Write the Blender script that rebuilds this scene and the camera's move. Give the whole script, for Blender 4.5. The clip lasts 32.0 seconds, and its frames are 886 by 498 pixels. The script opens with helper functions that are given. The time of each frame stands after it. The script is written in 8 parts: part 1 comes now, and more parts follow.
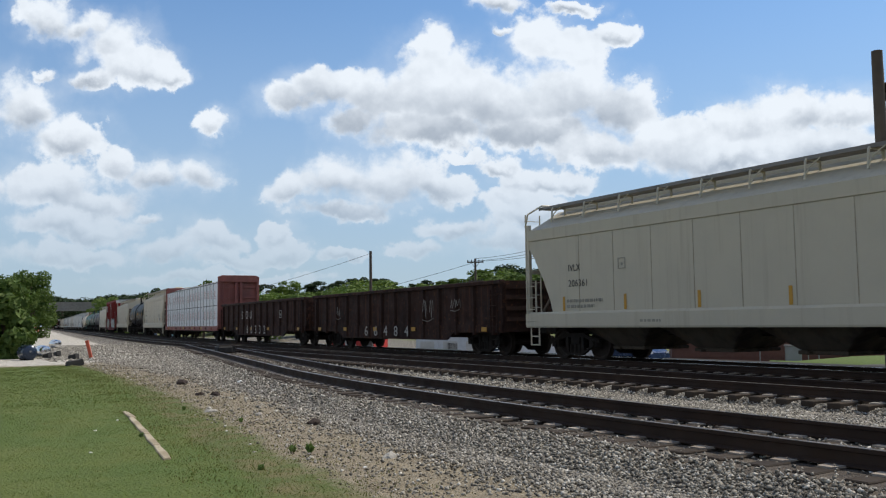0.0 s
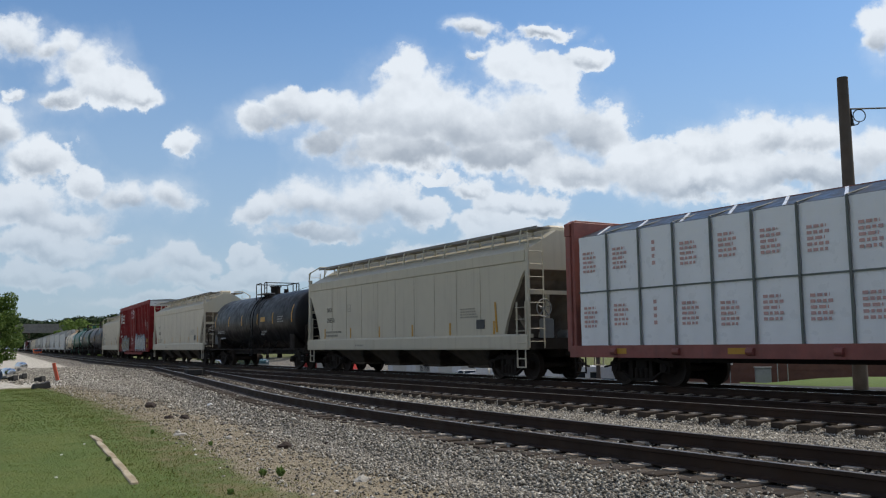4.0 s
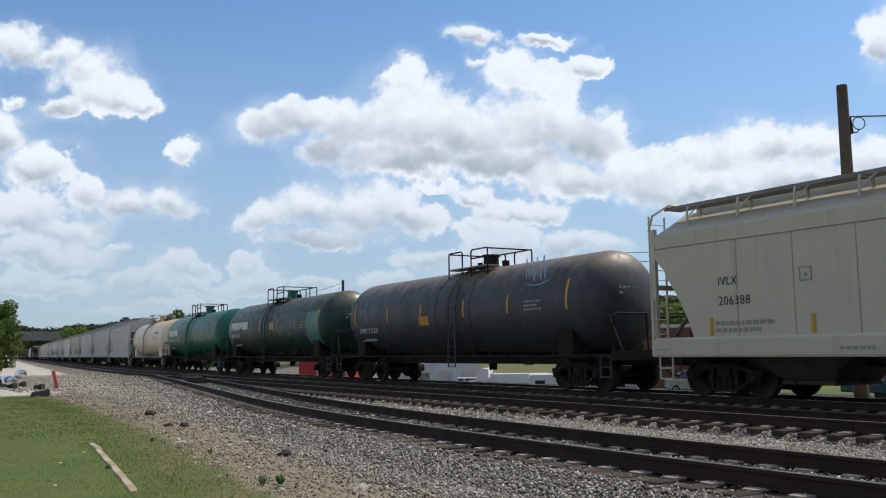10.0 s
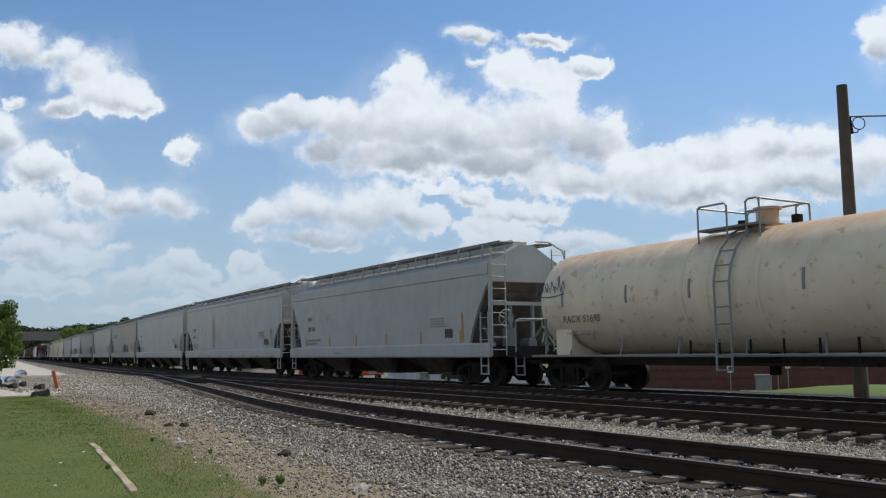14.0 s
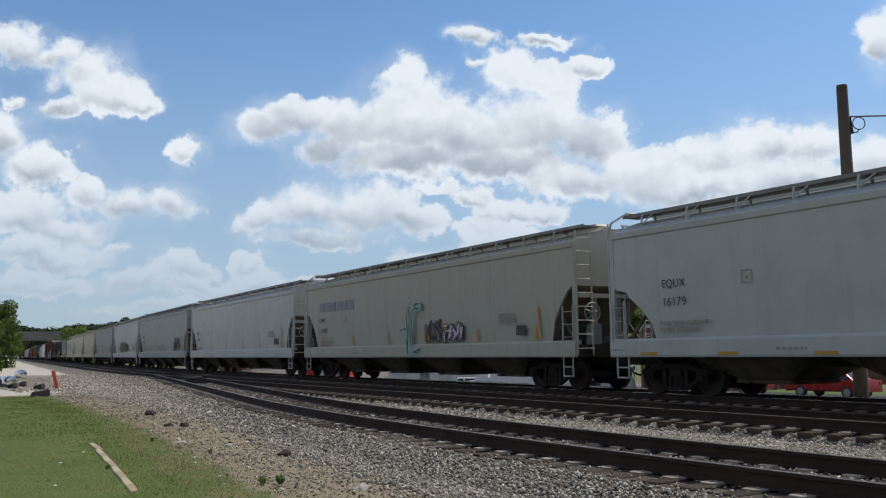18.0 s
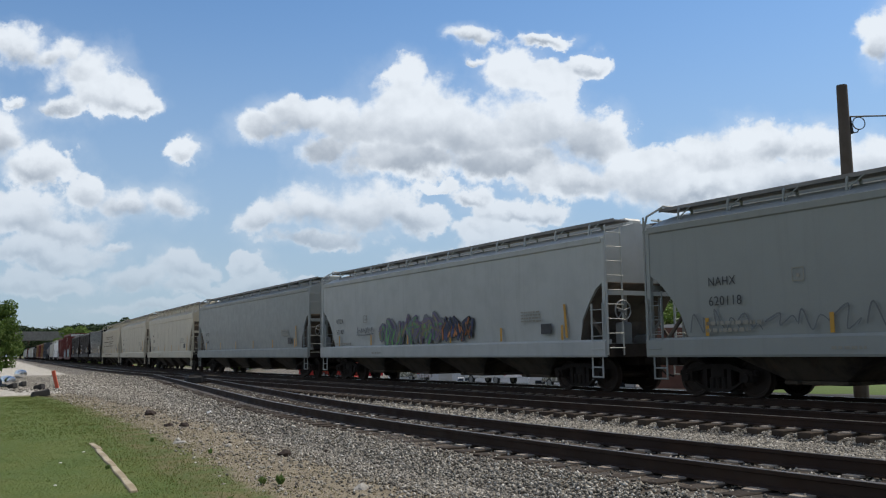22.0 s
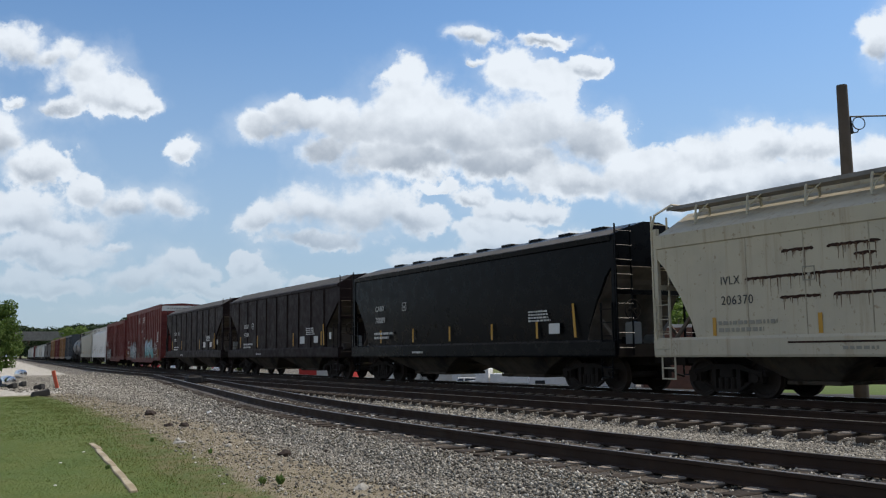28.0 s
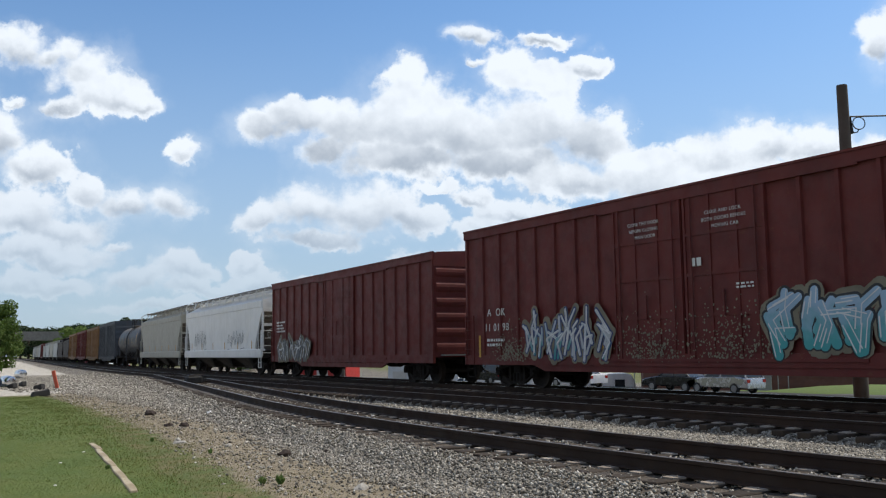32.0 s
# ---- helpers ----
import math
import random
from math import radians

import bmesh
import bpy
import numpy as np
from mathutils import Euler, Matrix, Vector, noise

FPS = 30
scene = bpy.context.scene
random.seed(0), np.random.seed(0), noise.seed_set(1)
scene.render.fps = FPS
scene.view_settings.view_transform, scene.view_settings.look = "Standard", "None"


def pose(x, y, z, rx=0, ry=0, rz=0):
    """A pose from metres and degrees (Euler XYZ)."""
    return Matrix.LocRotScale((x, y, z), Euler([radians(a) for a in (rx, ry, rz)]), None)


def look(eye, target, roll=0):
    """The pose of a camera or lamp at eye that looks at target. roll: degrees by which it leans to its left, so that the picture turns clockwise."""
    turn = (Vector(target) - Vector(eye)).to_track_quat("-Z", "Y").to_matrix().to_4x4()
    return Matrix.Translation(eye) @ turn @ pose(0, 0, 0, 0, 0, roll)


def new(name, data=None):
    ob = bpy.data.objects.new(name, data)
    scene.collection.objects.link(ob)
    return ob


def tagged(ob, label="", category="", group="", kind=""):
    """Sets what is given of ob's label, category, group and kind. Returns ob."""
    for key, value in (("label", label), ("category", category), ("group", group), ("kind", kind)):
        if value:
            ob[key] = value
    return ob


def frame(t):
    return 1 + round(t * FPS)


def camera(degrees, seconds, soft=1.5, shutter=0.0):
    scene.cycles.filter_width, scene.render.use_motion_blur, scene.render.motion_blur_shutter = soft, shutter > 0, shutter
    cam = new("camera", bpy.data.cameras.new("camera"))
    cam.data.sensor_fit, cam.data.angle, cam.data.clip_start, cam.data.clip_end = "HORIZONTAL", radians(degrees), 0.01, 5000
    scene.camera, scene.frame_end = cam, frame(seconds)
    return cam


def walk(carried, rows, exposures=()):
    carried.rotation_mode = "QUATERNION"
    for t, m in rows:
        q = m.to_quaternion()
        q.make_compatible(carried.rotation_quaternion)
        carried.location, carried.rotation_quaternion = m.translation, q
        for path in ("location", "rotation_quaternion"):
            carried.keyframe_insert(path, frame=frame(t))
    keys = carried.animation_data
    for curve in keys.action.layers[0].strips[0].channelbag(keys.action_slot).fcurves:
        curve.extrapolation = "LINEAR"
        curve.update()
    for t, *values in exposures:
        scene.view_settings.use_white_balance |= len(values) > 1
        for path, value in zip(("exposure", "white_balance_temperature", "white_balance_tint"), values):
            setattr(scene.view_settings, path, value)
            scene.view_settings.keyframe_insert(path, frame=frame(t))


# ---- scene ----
# ================= camera =================
FOCAL = 1600.0  # focal length against a width of 1568
EYE = (0.0, 0.0, 1.17)
YAW, TILT, LEAN = 32.845, 6.437, -0.757  # degrees to the right of the track's axis, upward, roll


def aim(turn=0.0, lift=0.0):
    a, b = radians(YAW + turn), radians(TILT + lift)
    d = Vector((math.sin(a) * math.cos(b), math.cos(a) * math.cos(b), math.sin(b)))
    return look(EYE, Vector(EYE) + d * 10, LEAN)


cam = camera(math.degrees(2 * math.atan(784 / FOCAL)), 32.0, soft=1.2)
STEP = math.degrees(1 / FOCAL)
walk(cam, [(t, aim(-a * STEP, b * STEP)) for t, a, b in (
    (0.0, 49, -51.5), (0.5, 50, -51.5), (1.0, 46.5, -35.5), (1.5, 44, -28), (2.0, 32, -24.5), (2.5, 6.5, -22.5),
    (3.0, 0, -21.5), (3.5, 0, -17), (4.5, 0, -11), (5.5, 0, -6), (6.0, 0, -4.5), (6.5, 0, -3), (7.0, 0, -1.8),
    (7.5, 0, -0.9), (8.0, 0, 0), (9.0, 0, 0), (20.0, 0, 0), (32.0, 0, 0))],
    exposures=[(t, e, 6500, 10) for t, e in ((0.0, 0.0), (1.5, 0.0), (3.0, -0.1), (6.0, -0.06), (8.0, 0.04), (9.0, 0.06), (12.0, -0.08), (25.0, -0.08), (28.0, -0.04), (29.0, 0.0), (30.0, 0.06), (32.0, 0.08))])

# ================= sun and sky =================
SUN_UP, SUN_ROUND = 53.0, 98.0  # elevation, and bearing clockwise from the track's axis (+Y)
sun = new("sun", bpy.data.lights.new("sun", "SUN"))
sun.data.energy, sun.data.angle, sun.data.color = 3.8, radians(0.53), (1.0, 0.905, 0.76)
_a, _b = radians(SUN_ROUND), radians(SUN_UP)
SUN_WAY = Vector((math.sin(_a) * math.cos(_b), math.cos(_a) * math.cos(_b), math.sin(_b)))
sun.matrix_world = look(SUN_WAY * 100, (0, 0, 0))


class Nodes:
    """Short hand for building node trees."""

    def __init__(self, tree):
        self.t, self.links = tree, tree.links

    def add(self, kind):
        return self.t.nodes.new(kind)

    def put(self, socket, v):
        if isinstance(v, bpy.types.NodeSocket):
            self.links.new(v, socket)
        elif v is not None:
            socket.default_value = v

    def math(self, op, a, b=None, c=None, clamp=False):
        n = self.add("ShaderNodeMath")
        n.operation, n.use_clamp = op, clamp
        for s, v in zip(n.inputs, (a, b, c)):
            self.put(s, v)
        return n.outputs[0]

    def vec(self, op, a, b=None, scale=None):
        n = self.add("ShaderNodeVectorMath")
        n.operation = op
        self.put(n.inputs[0], a)
        if b is not None:
            self.put(n.inputs[1], b)
        if scale is not None:
            self.put(n.inputs["Scale"], scale)
        return n.outputs["Value"] if op in ("DOT_PRODUCT", "LENGTH", "DISTANCE") else n.outputs["Vector"]

    def noise(self, vector, scale, detail=4.0, rough=0.55, colour=False):
        n = self.add("ShaderNodeTexNoise")
        self.put(n.inputs["Vector"], vector)
        n.inputs["Scale"].default_value, n.inputs["Detail"].default_value, n.inputs["Roughness"].default_value = scale, detail, rough
        return n.outputs["Color" if colour else "Fac"]

    def ramp(self, fac, lo, hi, a=0.0, b=1.0, smooth=True):
        n = self.add("ShaderNodeMapRange")
        n.interpolation_type = "SMOOTHSTEP" if smooth else "LINEAR"
        for s, v in zip(n.inputs, (fac, lo, hi, a, b)):
            self.put(s, v)
        return n.outputs[0]

    def mix(self, fac, a, b, mode="MIX"):
        n = self.add("ShaderNodeMix")
        n.data_type, n.blend_type = "RGBA", mode
        self.put(n.inputs[0], fac)
        self.put(n.inputs[6], a if isinstance(a, bpy.types.NodeSocket) else (*a, 1))
        self.put(n.inputs[7], b if isinstance(b, bpy.types.NodeSocket) else (*b, 1))
        return n.outputs[2]


def puff_group():
    """Height field of the cumulus clouds on a plane of the sky: right and up, in hundredths of the distance to it."""
    g = bpy.data.node_groups.new("cloud_field", "ShaderNodeTree")
    g.interface.new_socket("Place", in_out="INPUT", socket_type="NodeSocketVector")
    g.interface.new_socket("Field", in_out="OUTPUT", socket_type="NodeSocketFloat")
    g.interface.new_socket("Rise", in_out="OUTPUT", socket_type="NodeSocketFloat")
    k = Nodes(g)
    start, end = k.add("NodeGroupInput"), k.add("NodeGroupOutput")
    p = start.outputs[0]
    w1 = k.vec("SCALE", k.vec("SUBTRACT", k.noise(p, 0.11, 3, 0.5, True), (0.5, 0.5, 0.5)), scale=5.0)
    w2 = k.vec("SCALE", k.vec("SUBTRACT", k.noise(p, 0.45, 5, 0.6, True), (0.5, 0.5, 0.5)), scale=2.6)
    q = k.vec("MULTIPLY", k.vec("ADD", k.vec("ADD", p, w1), w2), (1, 1, 0))
    cut = k.add("ShaderNodeSeparateXYZ")
    k.put(cut.inputs[0], q)
    field = total = weighed = None
    for cloud, share in zip(CLOUDS, (0.6, 0.0, 0.5, 0.0, 0.0, 0.0, 0.0)):
        low, high = min(y - ry for x, y, rx, ry in cloud), max(y + ry for x, y, rx, ry in cloud)
        middle, half = (low + high) / 2, (high - low) / 2
        for x, y, rx, ry in cloud:
            rx, ry = rx * 1.0, ry * 1.0
            d = k.vec("LENGTH", k.vec("MULTIPLY", k.vec("SUBTRACT", q, (x, y, 0)), (1 / rx, 1 / ry, 0)))
            f = k.math("SUBTRACT", 1.0, d)
            field = f if field is None else k.math("SMOOTH_MAX", field, f, 0.25)
            w = k.math("POWER", k.math("MAXIMUM", k.math("ADD", f, 0.35), 0.02), 3.0)
            up = k.math("MULTIPLY_ADD", cut.outputs[1], (1 - share) / ry + share / half, -(1 - share) * y / ry - share * middle / half)
            total = w if total is None else k.math("ADD", total, w)
            weighed = k.math("MULTIPLY", w, up) if weighed is None else k.math("MULTIPLY_ADD", w, up, weighed)
    k.put(end.inputs[1], k.math("DIVIDE", weighed, total))
    k.put(end.inputs[0], field)
    return g


def puffs(*rows):
    """Puffs as centre and half sizes, turned into hundredths of the distance."""
    return [((x - 784) / 16, (441 - y) / 16, rx / 16, ry / 16) for x, y, rx, ry in rows]


CLOUDS = [
    puffs((470, 232, 62, 34), (545, 212, 85, 42), (625, 232, 110, 62), (715, 150, 52, 48), (730, 215, 120, 85), (840, 235, 130, 80),
          (905, 122, 75, 50), (975, 140, 58, 50), (935, 225, 120, 85), (1045, 245, 88, 66), (575, 272, 60, 28), (710, 285, 160, 40), (890, 292, 160, 38)),
    puffs((1040, 108, 46, 24), (832, 58, 52, 22), (965, 66, 52, 16), (835, 105, 20, 12), (1556, 62, 36, 56), (1010, 320, 95, 42), (1130, 312, 120, 52),
          (1260, 285, 95, 50), (1350, 262, 85, 52), (1440, 258, 85, 54), (1545, 285, 75, 52), (1240, 335, 200, 34), (1440, 320, 190, 42), (1385, 372, 44, 24)),
    puffs((470, 385, 52, 34), (555, 362, 92, 52), (640, 368, 112, 56), (742, 385, 56, 30), (565, 424, 112, 20), (775, 330, 48, 12)),
    puffs((28, 72, 66, 48), (84, 92, 40, 30), (120, 82, 42, 30), (150, 120, 82, 52), (190, 168, 88, 48), (245, 182, 52, 22), (110, 188, 42, 22), (36, 172, 22, 12)),
    puffs((-10, 230, 70, 66), (60, 290, 82, 46), (328, 262, 34, 30), (165, 338, 44, 36), (225, 366, 72, 38), (305, 358, 50, 38), (35, 380, 125, 52), (120, 402, 92, 34)),
    puffs((325, 468, 70, 34), (245, 490, 92, 30), (440, 466, 36, 24), (450, 496, 56, 24), (345, 508, 84, 22), (85, 445, 170, 34), (60, 500, 150, 26), (205, 432, 40, 12), (550, 502, 46, 16)),
    puffs((905, 372, 92, 26), (845, 402, 52, 26), (965, 380, 44, 22), (885, 430, 90, 42), (1012, 436, 66, 30), (835, 346, 42, 18), (1072, 436, 50, 22), (1210, 424, 62, 20),
          (760, 456, 86, 22), (690, 490, 70, 18), (1300, 440, 120, 26), (1450, 430, 120, 24), (900, 480, 160, 26), (330, 545, 220, 16)),
]

world = bpy.data.worlds.new("sky")
scene.world = world
world.use_nodes = True
world.node_tree.nodes.clear()
W = Nodes(world.node_tree)
sky = W.add("ShaderNodeTexSky")
sky.sky_type, sky.sun_disc, sky.sun_elevation, sky.sun_rotation = "NISHITA", False, radians(SUN_UP), radians(SUN_ROUND)
sky.air_density, sky.dust_density, sky.ozone_density = 1.0, 0.4, 2.5
clear = W.vec("SCALE", W.vec("MULTIPLY", sky.outputs[0], (1.0, 1.26, 1.43)), scale=0.099)
way = W.add("ShaderNodeTexCoord").outputs["Generated"]
m = aim().to_3x3()
right_way, up_way, fore_way = m.col[0], m.col[1], -m.col[2]
depth = W.vec("DOT_PRODUCT", way, fore_way)
safe = W.math("MAXIMUM", depth, 0.05)
joined = W.add("ShaderNodeCombineXYZ")
W.put(joined.inputs[0], W.math("MULTIPLY", W.math("DIVIDE", W.vec("DOT_PRODUCT", way, right_way), safe), 100))
W.put(joined.inputs[1], W.math("MULTIPLY", W.math("DIVIDE", W.vec("DOT_PRODUCT", way, up_way), safe), 100))
plane = joined.outputs[0]
group = puff_group()
here = W.add("ShaderNodeGroup")
here.node_tree = group
W.put(here.inputs[0], plane)
fine = W.noise(plane, 0.4, 10, 0.6)
# rest of the sky: unseen fair-weather cloud layer overhead, thickened to whiten the fill
split = W.add("ShaderNodeSeparateXYZ")
W.put(split.inputs[0], way)
up = split.outputs[2]
lift = W.math("MAXIMUM", up, 0.06)
layer = W.vec("SCALE", way, scale=W.math("DIVIDE", 1.0, lift))
rest = W.ramp(W.noise(layer, 1.3, 7, 0.55), 0.43, 0.56)
seen = W.math("MULTIPLY", W.ramp(depth, 0.75, 0.85), W.ramp(depth, 0.0, 0.05))
unseen = W.math("SUBTRACT", 1.0, seen)
height = W.math("ADD", here.outputs[0], W.math("MULTIPLY", W.math("SUBTRACT", fine, 0.43), 1.05))
# crisp billowing edges in some places, thin frayed ones in others
fray = W.ramp(W.noise(plane, 0.07, 3, 0.5), 0.38, 0.66, 0.24, 0.8)
mask = W.ramp(W.math("DIVIDE", height, fray), 0.0, 1.0)
veil = W.math("MULTIPLY", W.ramp(W.math("ADD", here.outputs[0], W.math("MULTIPLY", W.math("SUBTRACT", W.noise(plane, 0.12, 6, 0.55), 0.5), 2.2)), -0.5, 0.8), 0.34)
mask = W.math("MAXIMUM", mask, veil)
# relief of the billows: what turns to the sun, high on the right, is brighter
bump_a = W.noise(plane, 0.24, 5, 0.5)
bump_b = W.noise(W.vec("ADD", plane, (0.4, 0.9, 0.0)), 0.24, 5, 0.5)
relief = W.math("SUBTRACT", bump_a, bump_b)
thick = W.ramp(W.math("ADD", here.outputs[0], W.math("MULTIPLY", W.math("SUBTRACT", bump_a, 0.5), 0.7)), 0.12, 0.66)
under = W.ramp(W.math("ADD", W.math("MULTIPLY", here.outputs[1], -1.0), W.math("MULTIPLY", W.math("SUBTRACT", W.noise(plane, 0.14, 5, 0.45), 0.5), 1.2)), -0.35, 0.7)
shade = W.math("MULTIPLY_ADD", thick, under, W.math("MULTIPLY", relief, 0.8), clamp=True)
tone = W.mix(shade, (0.865, 0.925, 0.99), (0.41, 0.47, 0.55))
# the unseen clouds take one flat grey, so the fill gains no strength
tone = W.mix(seen, (0.57, 0.57, 0.57), tone)
cover = W.math("ADD", W.math("MULTIPLY", mask, seen), W.math("MULTIPLY", rest, unseen))
cover = W.math("MULTIPLY", W.math("MULTIPLY", cover, W.ramp(up, -0.06, 0.2)), 0.97)
# pale haze lies low over the horizon, and dims the far clouds
haze = W.math("MULTIPLY", W.ramp(up, 0.42, 0.0), 0.8)
air = W.mix(haze, clear, (0.40, 0.50, 0.625))
tone = W.mix(W.math("MULTIPLY", W.ramp(up, 0.22, 0.02), 0.62), tone, (0.50, 0.57, 0.66))
whole = W.add("ShaderNodeBackground")
W.put(whole.inputs[0], W.mix(cover, air, tone))
whole.inputs[1].default_value = 1.0
W.put(W.add("ShaderNodeOutputWorld").inputs[0], whole.outputs[0])
# ================= building helpers =================
def material(name, colour, rough=0.6, metal=0.0, vary=0.25, dark=None, scale=3.0, grain=40.0, bump=0.15, spots=0.0, spot_colour=(0.16, 0.07, 0.03), streaks=0.0,
             streak_colour=(0.12, 0.07, 0.04), random_tint=0.0, spec=0.5):
    """A weathered surface: colour with stains at two scales, rust spots, vertical streaks, and fine relief."""
    mat = bpy.data.materials.new(name)
    mat.use_nodes = True
    k = Nodes(mat.node_tree)
    shader = mat.node_tree.nodes["Principled BSDF"]
    place = k.add("ShaderNodeTexCoord").outputs["Object"]
    if random_tint:
        info = k.add("ShaderNodeObjectInfo")
        place = k.vec("ADD", place, k.vec("SCALE", (7.1, 3.3, 5.7), scale=info.outputs["Random"]))
    dark = dark or tuple(c * 0.55 for c in colour)
    tone = k.mix(k.math("MULTIPLY", k.ramp(k.noise(place, scale * 0.35, 5, 0.6), 0.38, 0.72), vary * 2.2, clamp=True), colour, dark)
    tone = k.mix(k.math("MULTIPLY", k.noise(place, grain, 3, 0.6), vary, clamp=True), tone, dark)
    if streaks:
        flat = k.vec("MULTIPLY", place, (1.0, 1.0, 0.05))
        s = k.ramp(k.noise(flat, 4.0, 5, 0.65), 0.5, 0.72)
        tone = k.mix(k.math("MULTIPLY", s, streaks, clamp=True), tone, streak_colour)
    if spots:
        s = k.ramp(k.noise(place, scale * 2.2, 6, 0.65), 0.62 - spots * 0.2, 0.7 - spots * 0.2)
        tone = k.mix(k.math("MULTIPLY", s, min(1.0, spots * 2 + 0.2), clamp=True), tone, spot_colour)
    if random_tint:
        tone = k.mix(k.math("MULTIPLY", info.outputs["Random"], random_tint), tone, dark)
    k.put(shader.inputs["Base Color"], tone)
    k.put(shader.inputs["Roughness"], k.ramp(k.noise(place, scale, 4), 0.25, 0.75, max(0.04, rough - 0.12), min(1, rough + 0.12)))
    shader.inputs["Metallic"].default_value = metal
    shader.inputs["Specular IOR Level"].default_value = spec
    if bump:
        b = k.add("ShaderNodeBump")
        b.inputs["Strength"].default_value, b.inputs["Distance"].default_value = bump, 0.02
        k.put(b.inputs["Height"], k.noise(place, grain * 0.6, 5, 0.6))
        k.put(shader.inputs["Normal"], b.outputs[0])
    return mat


class Shape:
    """Collects faces; solid() makes a mesh of them."""

    def __init__(self):
        self.v, self.f = [], []

    def add(self, verts, faces):
        n = len(self.v)
        self.v += [tuple(p) for p in verts]
        self.f += [tuple(i + n for i in f) for f in faces]
        return self

    def box(self, x0, x1, y0, y1, z0, z1):
        return self.add([(x, y, z) for x in (x0, x1) for y in (y0, y1) for z in (z0, z1)],
                        [(0, 1, 3, 2), (4, 6, 7, 5), (0, 4, 5, 1), (2, 3, 7, 6), (0, 2, 6, 4), (1, 5, 7, 3)])

    def rod(self, a, b, r, n=8, r2=None):
        a, b = Vector(a), Vector(b)
        r2 = r if r2 is None else r2
        d = (b - a).normalized()
        u = d.orthogonal().normalized()
        w = d.cross(u)
        ring = [(u * math.cos(2 * math.pi * i / n) + w * math.sin(2 * math.pi * i / n)) for i in range(n)]
        return self.add([a + p * r for p in ring] + [b + p * r2 for p in ring],
                        [(i, (i + 1) % n, n + (i + 1) % n, n + i) for i in range(n)] + [tuple(range(n - 1, -1, -1)), tuple(range(n, 2 * n))])

    def tube(self, points, r, n=6):
        """One bent pipe through the points."""
        pts = [Vector(p) for p in points]
        closed = (pts[0] - pts[-1]).length < 1e-6
        ways = [(b - a).normalized() for a, b in zip(pts, pts[1:])]
        u = ways[0].orthogonal().normalized()
        rings = []
        for i, p in enumerate(pts):
            before, after = ways[max(0, i - 1)], ways[min(i, len(ways) - 1)]
            d = (before + after).normalized() if (before + after).length > 1e-3 else after
            u = (u - d * u.dot(d)).normalized()
            w = d.cross(u)
            wide = min(1.6, 1 / max(0.3, d.dot(after)))
            rings.append([p + (u * math.cos(2 * math.pi * k / n) + w * math.sin(2 * math.pi * k / n)) * r * (wide if 0 < i < len(pts) - 1 else 1) for k in range(n)])
        return self.loft(rings)

    def loft(self, rings, closed=True, caps=True):
        """Skin over rings of equal length."""
        n = len(rings[0])
        faces = []
        for j in range(len(rings) - 1):
            for i in range(n if closed else n - 1):
                faces.append((j * n + i, j * n + (i + 1) % n, (j + 1) * n + (i + 1) % n, (j + 1) * n + i))
        if caps and closed:
            faces += [tuple(range(n - 1, -1, -1)), tuple(range((len(rings) - 1) * n, len(rings) * n))]
        return self.add([p for r in rings for p in r], faces)

    def prism(self, outline, x0, x1, axis="x"):
        """A flat outline with thickness. axis x: outline in (y, z); y: (x, z); z: (x, y)."""
        place = {"x": lambda a, b, h: (h, a, b), "y": lambda a, b, h: (a, h, b), "z": lambda a, b, h: (a, b, h)}[axis]
        return self.loft([[place(a, b, x0) for a, b in outline], [place(a, b, x1) for a, b in outline]])

    def solid(self, name, smooth=False, bevel=0.0, crease=38):
        me = bpy.data.meshes.new(name)
        me.from_pydata(self.v, [], self.f)
        bm = bmesh.new()
        bm.from_mesh(me)
        bmesh.ops.recalc_face_normals(bm, faces=bm.faces)
        if bevel:
            edges = [e for e in bm.edges if len(e.link_faces) == 2 and e.calc_face_angle(0) > 0.6]
            bmesh.ops.bevel(bm, geom=edges, offset=bevel, segments=1, affect="EDGES", clamp_overlap=True)
        bm.to_mesh(me)
        bm.free()
        if smooth:
            me.shade_smooth()
            me.set_sharp_from_angle(angle=radians(crease))
        return me


MESHES = {}


def shared(name, make):
    """One mesh for all alike parts."""
    if name not in MESHES:
        MESHES[name] = make()
    return MESHES[name]


def part(name, mesh, mat, parent, label="", at=None):
    """Links a mesh as one object under a thing or a part; the material belongs to the object, so alike parts share the mesh."""
    if isinstance(mesh, Shape):
        mesh = mesh.solid(name)
    ob = new(name, mesh)
    if not mesh.materials:
        mesh.materials.append(None)
    ob.material_slots[0].link = "OBJECT"
    ob.material_slots[0].material = mat
    ob.parent = parent
    if at is not None:
        ob.matrix_basis = at
    if label:
        ob["label"] = label
    if name in ("small_print", "print", "graffiti", "wordmark"):
        ob["kind"] = "stuff"
    return ob


def thing(name, label, category, group="", kind="", at=None, mesh=None, mat=None):
    """A top-level thing: an empty, or one mesh."""
    if mesh is not None:
        ob = part(name, mesh, mat, None, at=at)
    else:
        ob = new(name)
        ob.empty_display_size = 0.3
        if at is not None:
            ob.matrix_basis = at
    return tagged(ob, label, category, group, kind)


# ================= plan of the tracks =================
# The train's track: an arc, then straight on. Rail tops lie at z = 0.
BEND, BEND_END, NEAR_X = 0.00132, 91.0, 18.14


def main_x(y):
    if y < 0:
        return NEAR_X
    return NEAR_X + BEND * min(y, BEND_END) ** 2 / 2 + BEND * BEND_END * max(0.0, y - BEND_END)


def middle_x(y):
    return main_x(y) - 4.3


